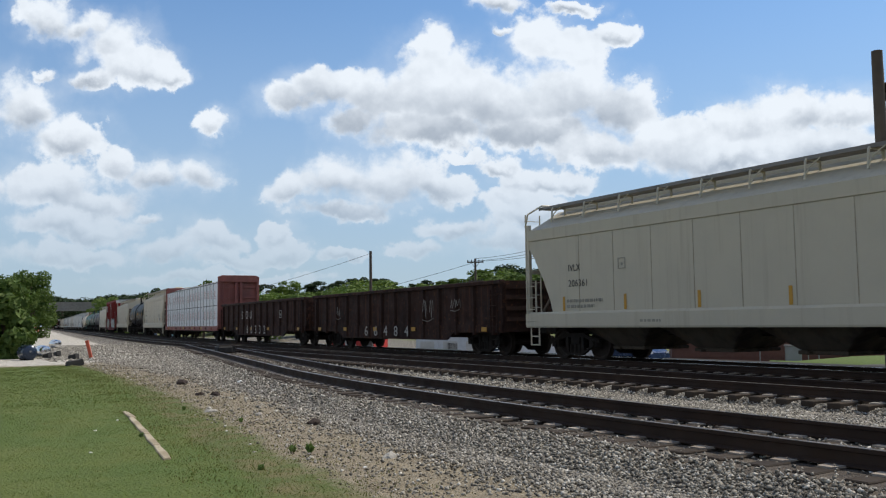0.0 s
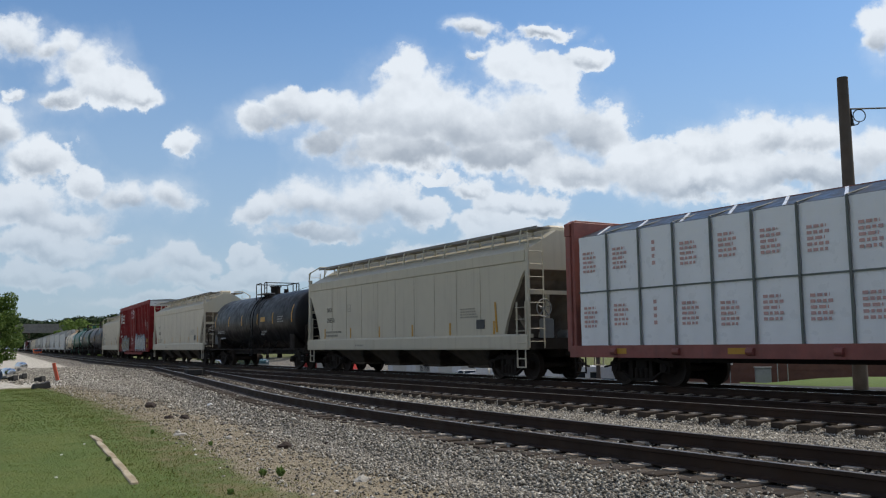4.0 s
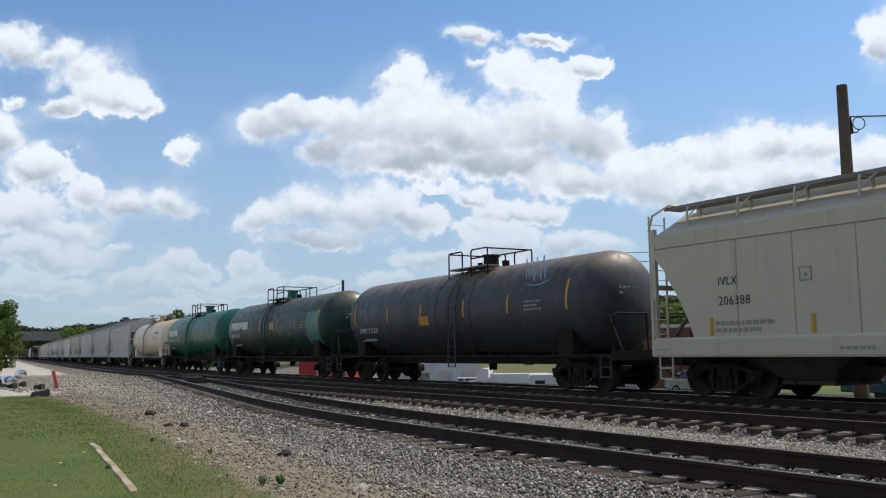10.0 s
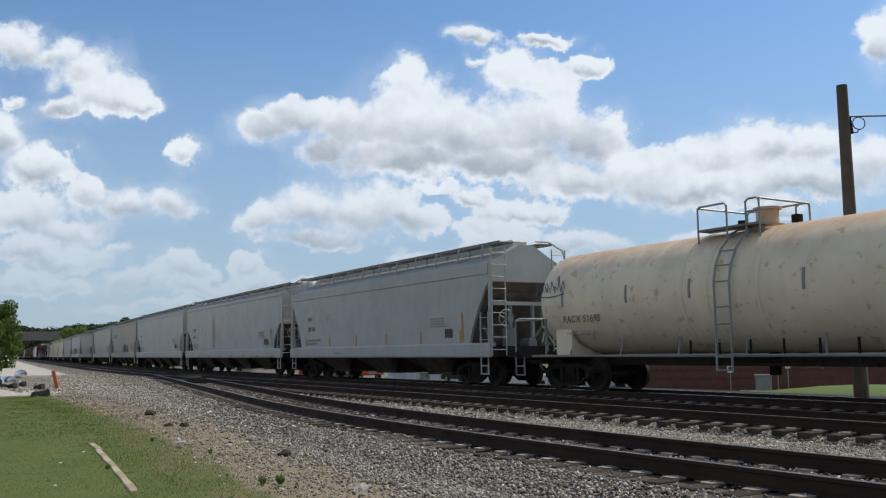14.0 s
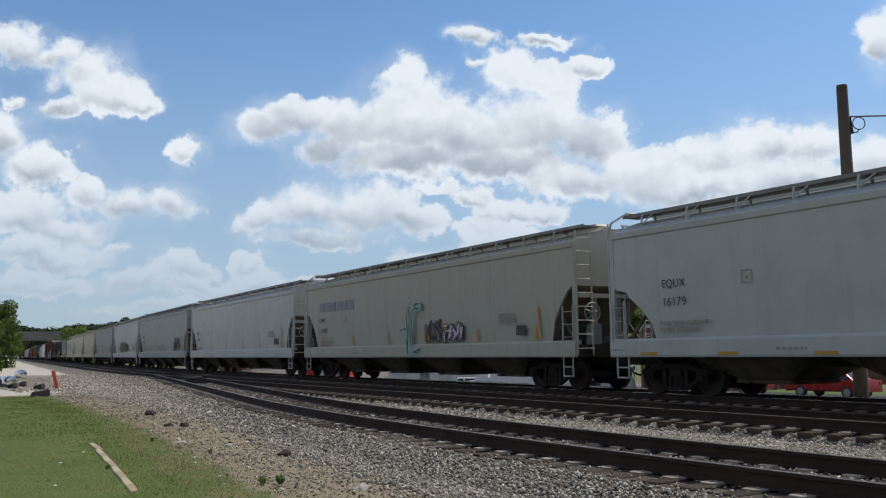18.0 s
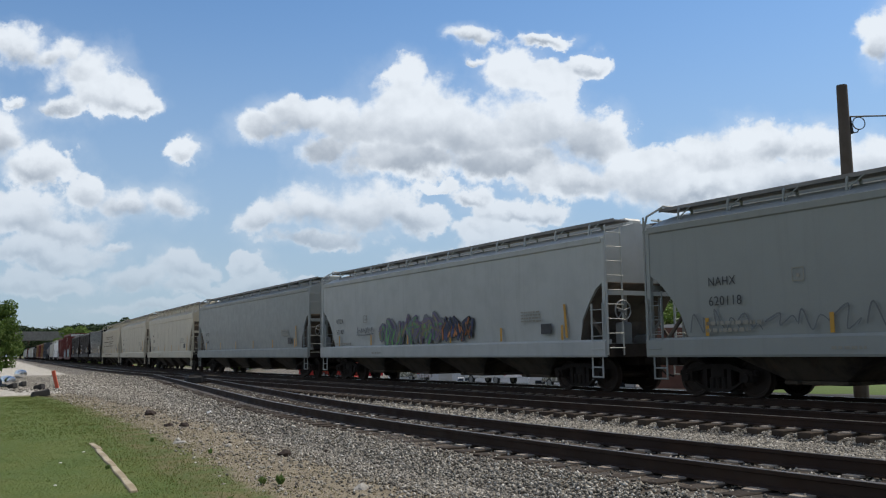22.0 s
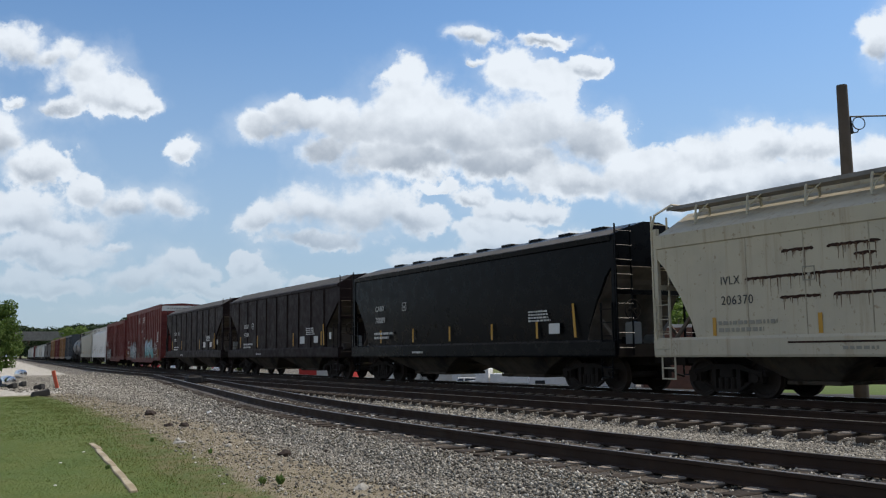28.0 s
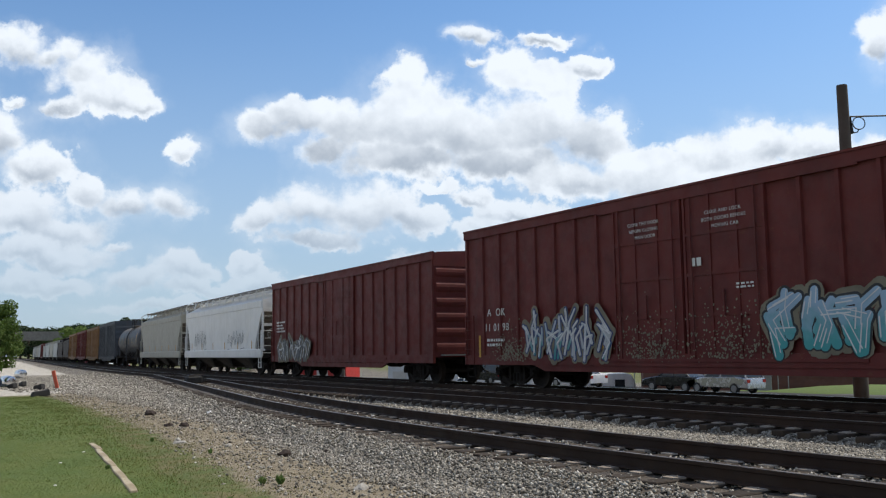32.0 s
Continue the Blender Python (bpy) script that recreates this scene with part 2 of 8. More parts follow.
def siding_x(y):
    """The siding bends towards the middle track and joins it at a turnout."""
    a = 8.12 + 0.0053 * max(0.0, min(y, 24.0) - 6.0) ** 2 + 0.19 * max(0.0, y - 24.0)
    return min(a, middle_x(y))


_ys = np.linspace(-80, 1000, 10801)
_xs = np.array([main_x(y) for y in _ys])
_ss = np.concatenate([[0], np.cumsum(np.hypot(np.diff(_xs), np.diff(_ys)))])
_ss -= np.interp(0, _ys, _ss)


def on_track(s):
    """Place and heading (degrees) on the train's track, s metres along it."""
    y = float(np.interp(s, _ss, _ys))
    slope = 0.0 if y < 0 else BEND * min(y, BEND_END)
    return main_x(y), y, -math.degrees(math.atan(slope))


SPEED = 16.56


def car_pose(s16, t):
    x, y, a = on_track(s16 - SPEED * (t - 16.0))
    return pose(x, y, 0, 0, 0, a)
# ================= paints and steels of the train =================
CREAM = material("cream_paint", (0.53, 0.487, 0.385), 0.55, vary=0.12, dark=(0.41, 0.385, 0.32), streaks=0.3, streak_colour=(0.30, 0.25, 0.18), grain=18, spec=0.25)
CREAM_RUSTY = material("rust_streaked_cream_paint", (0.52, 0.47, 0.36), 0.6, vary=0.16, dark=(0.36, 0.33, 0.27), streaks=0.4, streak_colour=(0.26, 0.15, 0.08), spots=0.12, spec=0.25)
GREY = material("light_grey_paint", (0.445, 0.46, 0.445), 0.5, vary=0.14, dark=(0.28, 0.285, 0.275), streaks=0.28, streak_colour=(0.3, 0.3, 0.28), grain=18, spec=0.25)
COOL = material("cool_grey_paint", (0.285, 0.30, 0.285), 0.5, vary=0.14, dark=(0.24, 0.255, 0.245), streaks=0.3, streak_colour=(0.22, 0.23, 0.22), grain=18, spec=0.25)
WARM = material("warm_grey_paint", (0.39, 0.38, 0.325), 0.55, vary=0.14, dark=(0.34, 0.32, 0.27), streaks=0.35, streak_colour=(0.25, 0.21, 0.16), grain=18, spec=0.25)
WHITE = material("white_paint", (0.78, 0.78, 0.76), 0.5, vary=0.1, dark=(0.5, 0.5, 0.47), streaks=0.2, streak_colour=(0.4, 0.37, 0.32), spec=0.25)
JET = material("glossy_black_paint", (0.0036, 0.004, 0.0052), 0.32, spec=0.08, vary=0.1, dark=(0.004, 0.004, 0.005), bump=0.04)
COAL = material("dusty_black_paint", (0.021, 0.0135, 0.0135), 0.55, spec=0.08, vary=0.3, dark=(0.018, 0.011, 0.011), streaks=0.2, streak_colour=(0.017, 0.012, 0.011), bump=0.08)
RED = material("faded_red_paint", (0.20, 0.014, 0.015), 0.65, spec=0.15, vary=0.25, dark=(0.11, 0.016, 0.013), streaks=0.3, streak_colour=(0.09, 0.022, 0.016), spots=0.06, spot_colour=(0.15, 0.06, 0.018))
BROWN = material("oxide_brown_paint", (0.145, 0.027, 0.023), 0.6, spec=0.3, vary=0.25, dark=(0.068, 0.014, 0.0125), streaks=0.25, streak_colour=(0.07, 0.03, 0.02), spots=0.05)
RUST = material("rusted_brown_steel", (0.044, 0.02, 0.0145), 0.85, spec=0.25, vary=0.5, dark=(0.02, 0.011, 0.009), streaks=0.6, streak_colour=(0.10, 0.04, 0.02), spots=0.2, spot_colour=(0.13, 0.05, 0.022), bump=0.3)
RUST_RUN = material("rust_run", (0.14, 0.075, 0.04), 0.85, vary=0.4)
PINK = material("faded_maroon_paint", (0.28, 0.085, 0.07), 0.6, vary=0.3, dark=(0.14, 0.05, 0.04), streaks=0.3, streak_colour=(0.1, 0.05, 0.04), spots=0.1)
TAN = material("ochre_brown_paint", (0.24, 0.12, 0.04), 0.6, vary=0.3, streaks=0.3)
SLATE = material("dark_slate_paint", (0.05, 0.06, 0.075), 0.6, vary=0.3, streaks=0.3)
UNDER = material("grimy_underframe_steel", (0.019, 0.016, 0.014), 0.85, spec=0.2, vary=0.5, dark=(0.02, 0.015, 0.012), bump=0.25)
WHEEL = material("worn_wheel_steel", (0.02, 0.016, 0.014), 0.7, spec=0.25, vary=0.4, dark=(0.035, 0.023, 0.016))
GALV = material("galvanised_steel", (0.30, 0.305, 0.30), 0.5, metal=0.4, vary=0.2)
WALKWAY = material("grey_steel_grating", (0.24, 0.23, 0.22), 0.7, metal=0.2, vary=0.3)
# brown dirt, its tone darkened to stand for the shadow under the cars
BAY = material("shade_brown_hopper_bay_paint", (0.10, 0.08, 0.06), 0.85, spec=0.2, vary=0.5, dark=(0.022, 0.018, 0.015), streaks=0.3)
SEAM = material("stained_weld_seam", (0.27, 0.225, 0.16), 0.7, vary=0.6, dark=(0.40, 0.36, 0.28), scale=9, spots=0.12, streaks=0.3)
YELLOW = material("yellow_reflective_sheeting", (0.52, 0.27, 0.02), 0.5, vary=0.25)
INK = material("black_stencil_paint", (0.03, 0.03, 0.032), 0.6, vary=0.2, dark=(0.1, 0.1, 0.1))
PALE = material("white_stencil_paint", (0.68, 0.68, 0.66), 0.6, vary=0.25, dark=(0.35, 0.33, 0.3))
WORN_WHITE = material("worn_white_stencil_paint", (0.5, 0.49, 0.46), 0.7, vary=0.5, dark=(0.15, 0.1, 0.08), spots=0.15, spot_colour=(0.08, 0.05, 0.04))
REDINK = material("red_print", (0.52, 0.33, 0.31), 0.6, vary=0.2)
FADED = material("faded_stencil_paint", (0.26, 0.26, 0.25), 0.6, vary=0.25)
FAINT = material("faint_stencil_paint", (0.30, 0.285, 0.24), 0.6, vary=0.25)
ROOF_DUST = material("dusty_roof_paint", (0.085, 0.079, 0.07), 0.8, vary=0.4, dark=(0.06, 0.055, 0.05), scale=5)
# brown grime, with the shade between the cars painted into its colour
SLOPE = material("grimy_shaded_slope_sheet", (0.19, 0.155, 0.125), 0.85, spec=0.2, vary=0.5, dark=(0.07, 0.063, 0.055), streaks=0.4)
LAVENDER = material("faded_blue_lettering_paint", (0.22, 0.23, 0.30), 0.6, vary=0.2)
WRAP = material("white_plastic_wrap", (0.72, 0.74, 0.76), 0.35, vary=0.08, dark=(0.5, 0.52, 0.55), scale=4, bump=0.5, grain=6)
TARP = material("black_plastic_sheet", (0.03, 0.03, 0.032), 0.4, vary=0.3, bump=0.4, grain=8)
STRAP = material("dark_webbing", (0.13, 0.15, 0.14), 0.7, vary=0.3)
PAINTS = {name: material(name + "_spray_paint", c, 0.5, vary=0.2) for name, c in dict(
    silver=(0.45, 0.46, 0.48), pale_blue=(0.25, 0.42, 0.55), teal=(0.03, 0.22, 0.22), black=(0.02, 0.02, 0.025), olive=(0.2, 0.19, 0.08), orange=(0.5, 0.16, 0.03),
    green=(0.10, 0.30, 0.09), red=(0.40, 0.06, 0.05), purple=(0.13, 0.08, 0.2), white=(0.7, 0.7, 0.7), navy=(0.03, 0.05, 0.16), aqua=(0.35, 0.55, 0.55), sand=(0.4, 0.33, 0.2), grey=(0.13, 0.14, 0.15), worn=(0.16, 0.14, 0.125)).items()}


def faded_spray(name, low, high, top):
    """Spray paint that runs from one colour at the bottom of the piece to another at its top."""
    mat = material(name, high, 0.5, vary=0.2)
    k = Nodes(mat.node_tree)
    shader = mat.node_tree.nodes["Principled BSDF"]
    was = shader.inputs["Base Color"].links[0].from_socket
    place = k.add("ShaderNodeTexCoord").outputs["Object"]
    cut = k.add("ShaderNodeSeparateXYZ")
    k.put(cut.inputs[0], place)
    up_there = k.math("ADD", cut.outputs[1], k.math("MULTIPLY", k.math("SUBTRACT", k.noise(place, 2.5, 4, 0.6), 0.5), top * 0.8))
    k.put(shader.inputs["Base Color"], k.mix(k.ramp(up_there, top * 0.1, top * 0.75), low, was))
    return mat


PAINTS["teal_to_silver"] = faded_spray("teal_to_silver_spray_paint", (0.03, 0.24, 0.25), (0.42, 0.47, 0.55), 1.4)
PAINTS["teal_to_blue"] = faded_spray("teal_to_blue_spray_paint", (0.05, 0.32, 0.33), (0.33, 0.47, 0.62), 1.6)
PAINTS["cream"] = material("cream_spray_paint", (0.50, 0.49, 0.42), 0.5, vary=0.3)
PAINTS["smoke"] = material("smoky_spray_paint", (0.22, 0.19, 0.13), 0.6, vary=0.4)
PAINTS["bottle"] = material("bottle_green_spray_paint", (0.05, 0.15, 0.12), 0.6, vary=0.3)


def topped(name, colour, crust, rough, amount, bump=0.12, spec=0.4, spots=0.0):
    """Tank paint whose upper side is weathered: the crust sits in patches along the top of the barrel."""
    mat = material(name, colour, rough, vary=0.18, bump=bump, streaks=0.12, streak_colour=crust, spec=spec, spots=spots, spot_colour=crust, scale=1.6 if spots else 3.0)
    k = Nodes(mat.node_tree)
    shader = mat.node_tree.nodes["Principled BSDF"]
    was = shader.inputs["Base Color"].links[0].from_socket
    place = k.add("ShaderNodeTexCoord").outputs["Object"]
    cut = k.add("ShaderNodeSeparateXYZ")
    k.put(cut.inputs[0], place)
    edge = k.math("ADD", cut.outputs[2], k.math("MULTIPLY", k.noise(k.vec("MULTIPLY", place, (1, 1, 0.3)), 1.6, 6, 0.65), 1.6))
    k.put(shader.inputs["Base Color"], k.mix(k.math("MULTIPLY", k.ramp(edge, 4.0, 4.9), amount), was, crust))
    return mat


TANK_BLACK = topped("black_tank_paint", (0.008, 0.008, 0.009), (0.03, 0.027, 0.024), 0.4, 0.6, spec=0.13)
TANK_SLATE = topped("slate_tank_paint", (0.045, 0.05, 0.06), (0.25, 0.19, 0.13), 0.5, 0.8)
TANK_DARK_GREEN = topped("dark_green_tank_paint", (0.010, 0.042, 0.032), (0.11, 0.10, 0.075), 0.45, 1.0)
TANK_GREEN = topped("green_tank_paint", (0.008, 0.115, 0.075), (0.03, 0.12, 0.085), 0.4, 0.4)
TANK_CREAM = topped("cream_tank_paint", (0.80, 0.70, 0.53), (0.45, 0.23, 0.09), 0.5, 0.6, spots=0.2)
PATCH = material("fresh_green_patch_paint", (0.05, 0.20, 0.155), 0.5, vary=0.15)


# ================= lettering and marks =================
def letters(text, high, stretch=1.0):
    """Lettering in the built-in font as a thin mesh; its lower left corner is the origin."""
    def make():
        cu = bpy.data.curves.new("lettering", "FONT")
        cu.body, cu.size, cu.extrude, cu.space_character = text, high * 1.38, 0.002, 1.12
        ob = bpy.data.objects.new("lettering", cu)
        scene.collection.objects.link(ob)
        me = bpy.data.meshes.new_from_object(ob.evaluated_get(bpy.context.evaluated_depsgraph_get()))
        bpy.data.objects.remove(ob)
        me.transform(Matrix.Diagonal((stretch, 1, 1, 1)))
        return me
    return shared(("letters", text, high, stretch), make)


def bars(wide, high, rows, seed=0):
    """Rows of short bars, for small print that cannot be read."""
    def make():
        rnd, s = random.Random(seed), Shape()
        step = high / rows
        for r in range(rows):
            x = 0.0
            end = wide * rnd.uniform(0.7, 1.0)
            while x < end:
                w = min(rnd.uniform(0.05, 0.16), end - x)
                s.box(x, x + w, r * step, r * step + step * 0.55, 0, 0.004)
                x += w + 0.045
        return s.solid("small_print")
    return shared(("bars", round(wide, 2), round(high, 2), rows, seed), make)


def side_at(y, z, x=-1.6, lean=0.0):
    """Pose of a mark on the side of a car that faces the siding: it reads towards the front of the train."""
    return Matrix(((0, 0, -1, x), (-1, 0, 0, y), (0, 1, 0, z), (0, 0, 0, 1))) @ pose(0, 0, 0, lean, 0, 0)


def end_at(xx, z, y):
    """Pose of a mark on the front end of a car."""
    return Matrix(((1, 0, 0, xx), (0, 0, -1, y), (0, 1, 0, z), (0, 0, 0, 1)))


def flat_mesh(name, s, lift):
    """Flat pieces, each lifted a little over the one before it, so that no two share a plane."""
    me = bpy.data.meshes.new(name)
    per = max(1, len(s.f))
    rise = {}
    for k, f in enumerate(s.f):
        for i in f:
            rise[i] = lift + 0.004 * k / per
    me.from_pydata([(x, y, rise.get(i, lift)) for i, (x, y, z) in enumerate(s.v)], [], s.f)
    return me


def brush(s, run, r0, r1=None):
    """A flat stroke of paint through the points, with round joints and ends."""
    r1 = r0 if r1 is None else r1
    n = len(run) - 1
    for i, (a, b) in enumerate(zip(run, run[1:])):
        ra, rb = r0 + (r1 - r0) * i / n, r0 + (r1 - r0) * (i + 1) / n
        d = Vector((b[0] - a[0], b[1] - a[1]))
        if d.length < 1e-4:
            continue
        d.normalize()
        s.add([(a[0] - d.y * ra, a[1] + d.x * ra, 0), (a[0] + d.y * ra, a[1] - d.x * ra, 0), (b[0] + d.y * rb, b[1] - d.x * rb, 0), (b[0] - d.y * rb, b[1] + d.x * rb, 0)], [(0, 1, 2, 3)])
    for i, p in enumerate(run):
        r = r0 + (r1 - r0) * i / n
        s.add([(p[0] + r * math.cos(k * math.pi / 5), p[1] + r * math.sin(k * math.pi / 5), 0) for k in range(10)], [tuple(range(10))])


def bend(points, steps=4):
    """A smooth run through the points."""
    out, p = [], [points[0]] + list(points) + [points[-1]]
    for i in range(1, len(p) - 2):
        for k in range(steps):
            t = k / steps
            out.append(tuple(0.5 * (2 * p[i][j] + (p[i + 1][j] - p[i - 1][j]) * t + (2 * p[i - 1][j] - 5 * p[i][j] + 4 * p[i + 1][j] - p[i + 2][j]) * t * t
                                    + (3 * p[i][j] - p[i - 1][j] - 3 * p[i + 1][j] + p[i + 2][j]) * t ** 3) for j in (0, 1)))
    return out + [tuple(points[-1])]


def piece_runs(seed, count, wide, high, round_):
    """Interlocking strokes that spell nothing, as bent runs."""
    rnd, runs = random.Random(seed), []
    w = wide / count
    for i in range(count):
        x, lean = w * (i + 0.5), rnd.uniform(-0.12, 0.18) * w
        kinds = [
            [(-0.32, 0.06), (-0.36, 0.5), (-0.2, 0.95), (0.25, 0.8), (0.05, 0.5)],
            [(0.3, 0.95), (-0.25, 0.88), (-0.32, 0.45), (-0.2, 0.06), (0.34, 0.1)],
            [(-0.3, 0.95), (-0.22, 0.5), (-0.34, 0.05)],
            [(-0.34, 0.1), (-0.05, 0.9), (0.1, 0.92), (0.34, 0.06)],
            [(0.3, 0.06), (0.34, 0.55), (0.26, 0.96)]]
        extra = [[(0.05, 0.5), (0.22, 0.3), (0.36, 0.04)], [(-0.3, 0.5), (0.0, 0.55), (0.26, 0.48)], [(-0.3, 0.12), (0.05, 0.04), (0.36, 0.16)], [(-0.1, 0.96), (0.15, 1.03), (0.4, 0.9)]]
        if not round_:
            for k in range(6):
                ax, ay = rnd.uniform(-0.55, 0.55), rnd.uniform(0.0, 0.45)
                pts = [(ax, ay), (ax + rnd.uniform(-0.35, 0.45), ay + rnd.uniform(0.25, 0.5)), (ax + rnd.uniform(-0.5, 0.6), min(1.05, ay + rnd.uniform(0.4, 0.8)))][:rnd.choice((2, 3, 3))]
                runs.append([(x + px * w, py * high) for px, py in pts])
            continue
        for base in rnd.sample(kinds, 1) + rnd.sample(extra, 2):
            pts = [(x + (px + rnd.uniform(-0.11, 0.11)) * w + lean * (py - 0.5), (py + rnd.uniform(-0.06, 0.06)) * high) for px, py in base]
            runs.append(bend(pts) if round_ else pts)
    return runs


def graffiti(car, seed, y, z, wide, high, count, fill, edge, halo=None, shine=None, x=-1.6, thick=0.13, round_=False):
    """A spray-painted piece on the side: a cloudy ground, dark edges, coloured strokes, a second colour, glints."""
    at, rnd = side_at(y, z, x), random.Random(seed + 5)
    runs = piece_runs(seed, count, wide, high, round_)
    if halo:
        s = Shape()
        for run in runs:
            o = rnd.uniform(-0.08, 0.08)
            brush(s, [(px + o, max(thick, py + o)) for px, py in run], thick + rnd.uniform(0.06, 0.13))
        part("graffiti", flat_mesh("ground_coat", s, 0.003), PAINTS[halo], car, "cloudy ground of sprayed paint", at)
    s = Shape()
    for run in runs:
        brush(s, run, thick + 0.035)
    part("graffiti", flat_mesh("edge", s, 0.008), PAINTS[edge], car, "dark sprayed outline", at)
    picks = [rnd.random() < 0.35 for r in runs]
    for flag, paint, lift in ((False, fill, 0.0135), (True, shine or fill, 0.018)):
        s = Shape()
        for run, second in zip(runs, picks):
            if second == flag:
                brush(s, run, thick, thick * 0.8)
        if s.f:
            part("graffiti", flat_mesh("fill", s, lift), PAINTS[paint], car, "sprayed letter shapes", at)
    s = Shape()
    for run in runs:
        if len(run) > 2:
            k = rnd.randrange(len(run) - 1)
            o = thick * 0.45
            brush(s, [(px + o, py + o) for px, py in run[k:k + 3]], 0.012)
            brush(s, [(px - o * 1.4, py - o * 0.5) for px, py in run[k:k + 2]], 0.015)
    part("graffiti", flat_mesh("lines", s, 0.0235), PAINTS[edge if rnd.random() < 0.5 else "white"], car, "thin sprayed lines", at)


def scrawl(car, seed, y, z, wide, high, count, paint, x=-1.6):
    """Thin sprayed handwriting that spells nothing: loops and flicks in one hand."""
    rnd, s = random.Random(seed), Shape()
    w = wide / count
    for i in range(count):
        cx = w * (i + 0.5)
        pts = [(cx + w * rnd.uniform(-0.5, -0.2), high * rnd.uniform(0.1, 0.5)), (cx + w * rnd.uniform(-0.3, 0.1), high * rnd.uniform(0.7, 1.0)), (cx + w * rnd.uniform(-0.1, 0.3), high * rnd.uniform(0.0, 0.3)),
               (cx + w * rnd.uniform(0.1, 0.5), high * rnd.uniform(0.4, 0.9)), (cx + w * rnd.uniform(0.3, 0.7), high * rnd.uniform(0.1, 0.4))]
        brush(s, bend(pts, 5), 0.02, 0.012)
    brush(s, bend([(0.0, -0.06 * high), (wide * 0.5, -0.14 * high), (wide, 0.0)], 5), 0.014)
    part("graffiti", flat_mesh("scrawl", s, 0.006), PAINTS[paint], car, "thin sprayed scrawl", side_at(y, z, x))


# ================= trucks and couplers =================
def wheelset_mesh():
    s = Shape()
    for side in (-1, 1):
        x = 0.7535 * side
        prof = [(0.0, 0.07), (0.14, 0.07), (0.16, 0.03), (0.36, 0.02), (0.39, 0.065), (0.457, 0.065)]
        back = [(0.482, -0.055), (0.482, -0.085), (0.39, -0.085), (0.36, -0.03), (0.16, -0.05), (0.14, -0.1), (0.0, -0.1)]
        n = 28
        run = prof + [(0.462, -0.045)] + back
        rings = [[(x + side * dx, r * math.cos(2 * math.pi * i / n), r * math.sin(2 * math.pi * i / n)) for i in range(n)] for r, dx in run if r > 0]
        s.loft(rings)
    s.rod((-0.95, 0, 0), (0.95, 0, 0), 0.085, 10)
    return s.solid("wheelset", smooth=True)


def sideframe_mesh():
    s = Shape()
    s.prism([(-1.15, 0.50), (-1.12, 0.62), (-0.75, 0.66), (-0.42, 0.78), (0.42, 0.78), (0.75, 0.66), (1.12, 0.62), (1.15, 0.50), (0.8, 0.55), (0.4, 0.66), (-0.4, 0.66), (-0.8, 0.55)], -0.07, 0.07)
    s.prism([(-0.82, 0.42), (-0.95, 0.50), (-0.52, 0.30), (-0.30, 0.20), (0.30, 0.20), (0.52, 0.30), (0.95, 0.50), (0.82, 0.42), (0.5, 0.22), (0.3, 0.12), (-0.3, 0.12), (-0.5, 0.22)], -0.06, 0.06)
    for y in (-0.36, 0.36):
        s.box(-0.06, 0.06, y - 0.06, y + 0.06, 0.2, 0.7)
    for y in (-0.18, 0.0, 0.18):
        s.rod((0, y, 0.2), (0, y, 0.46), 0.075, 8)
    for y in (-0.89, 0.89):
        s.box(-0.1, 0.1, y - 0.17, y + 0.17, 0.36, 0.6)
        s.rod((-0.16, y, 0.457), (0.16, y, 0.457), 0.1, 10)
    return s.solid("sideframe", bevel=0.0)


def bolster_mesh():
    s = Shape().box(-1.05, 1.05, -0.2, 0.2, 0.46, 0.68)
    s.rod((0, 0, 0.6), (0, 0, 0.86), 0.2, 12)
    s.box(-0.7, 0.7, -0.62, -0.5, 0.3, 0.42)
    s.box(-0.7, 0.7, 0.5, 0.62, 0.3, 0.42)
    return s.solid("truck", bevel=0.02)


WHEELSETS = []


def trucks(car, at_y):
    for y in (-at_y, at_y):
        t = part("truck", shared("bolster", bolster_mesh), UNDER, car, "", pose(0, y, 0))
        for x in (-1.0, 1.0):
            part("sideframe", shared("sideframe", sideframe_mesh), UNDER, t, "", pose(x, 0, 0))
        for dy in (-0.89, 0.89):
            w = part("wheelset", shared("wheelset", wheelset_mesh), WHEEL, t, "", pose(0, dy, 0.457))
            WHEELSETS.append((w, dy))


def draft(car, l, reach=0.62):
    """Centre sill, couplers and air hoses."""
    part("centre_sill", Shape().box(-0.32, 0.32, -l + 0.1, l - 0.1, 0.72, 1.0), UNDER, car)
    for e in (-1, 1):
        s = Shape().box(-0.12, 0.12, min(e * (l - 0.2), e * (l + reach - 0.1)), max(e * (l - 0.2), e * (l + reach - 0.1)), 0.76, 0.96)
        s.box(-0.2, 0.2, min(e * (l + reach - 0.35), e * (l + reach)), max(e * (l + reach - 0.35), e * (l + reach)), 0.72, 1.0)
        part("coupler", s.solid("coupler", bevel=0.02), UNDER, car)
        part("air_hose", Shape().tube([(0.3, e * (l - 0.05), 0.8), (0.32, e * (l + 0.1), 0.62), (0.33, e * (l + 0.25), 0.48), (0.3, e * (l + reach - 0.05), 0.42)], 0.03), UNDER, car)


def ladder_mesh(wide, low, high, rungs, depth=0.05):
    """Ladder in its own plane: y across, z up."""
    def make():
        s = Shape()
        for y in (0, wide):
            s.box(-0.022, 0.022, y - 0.014, y + 0.014, low, high)
        for i in range(rungs):
            z = low + (high - low) * (i + 0.5) / rungs
            s.rod((-0.05, 0, z), (-0.05, wide, z), 0.011, 6)
        return s.solid("ladder")
    return shared(("ladder", wide, low, high, rungs), make)


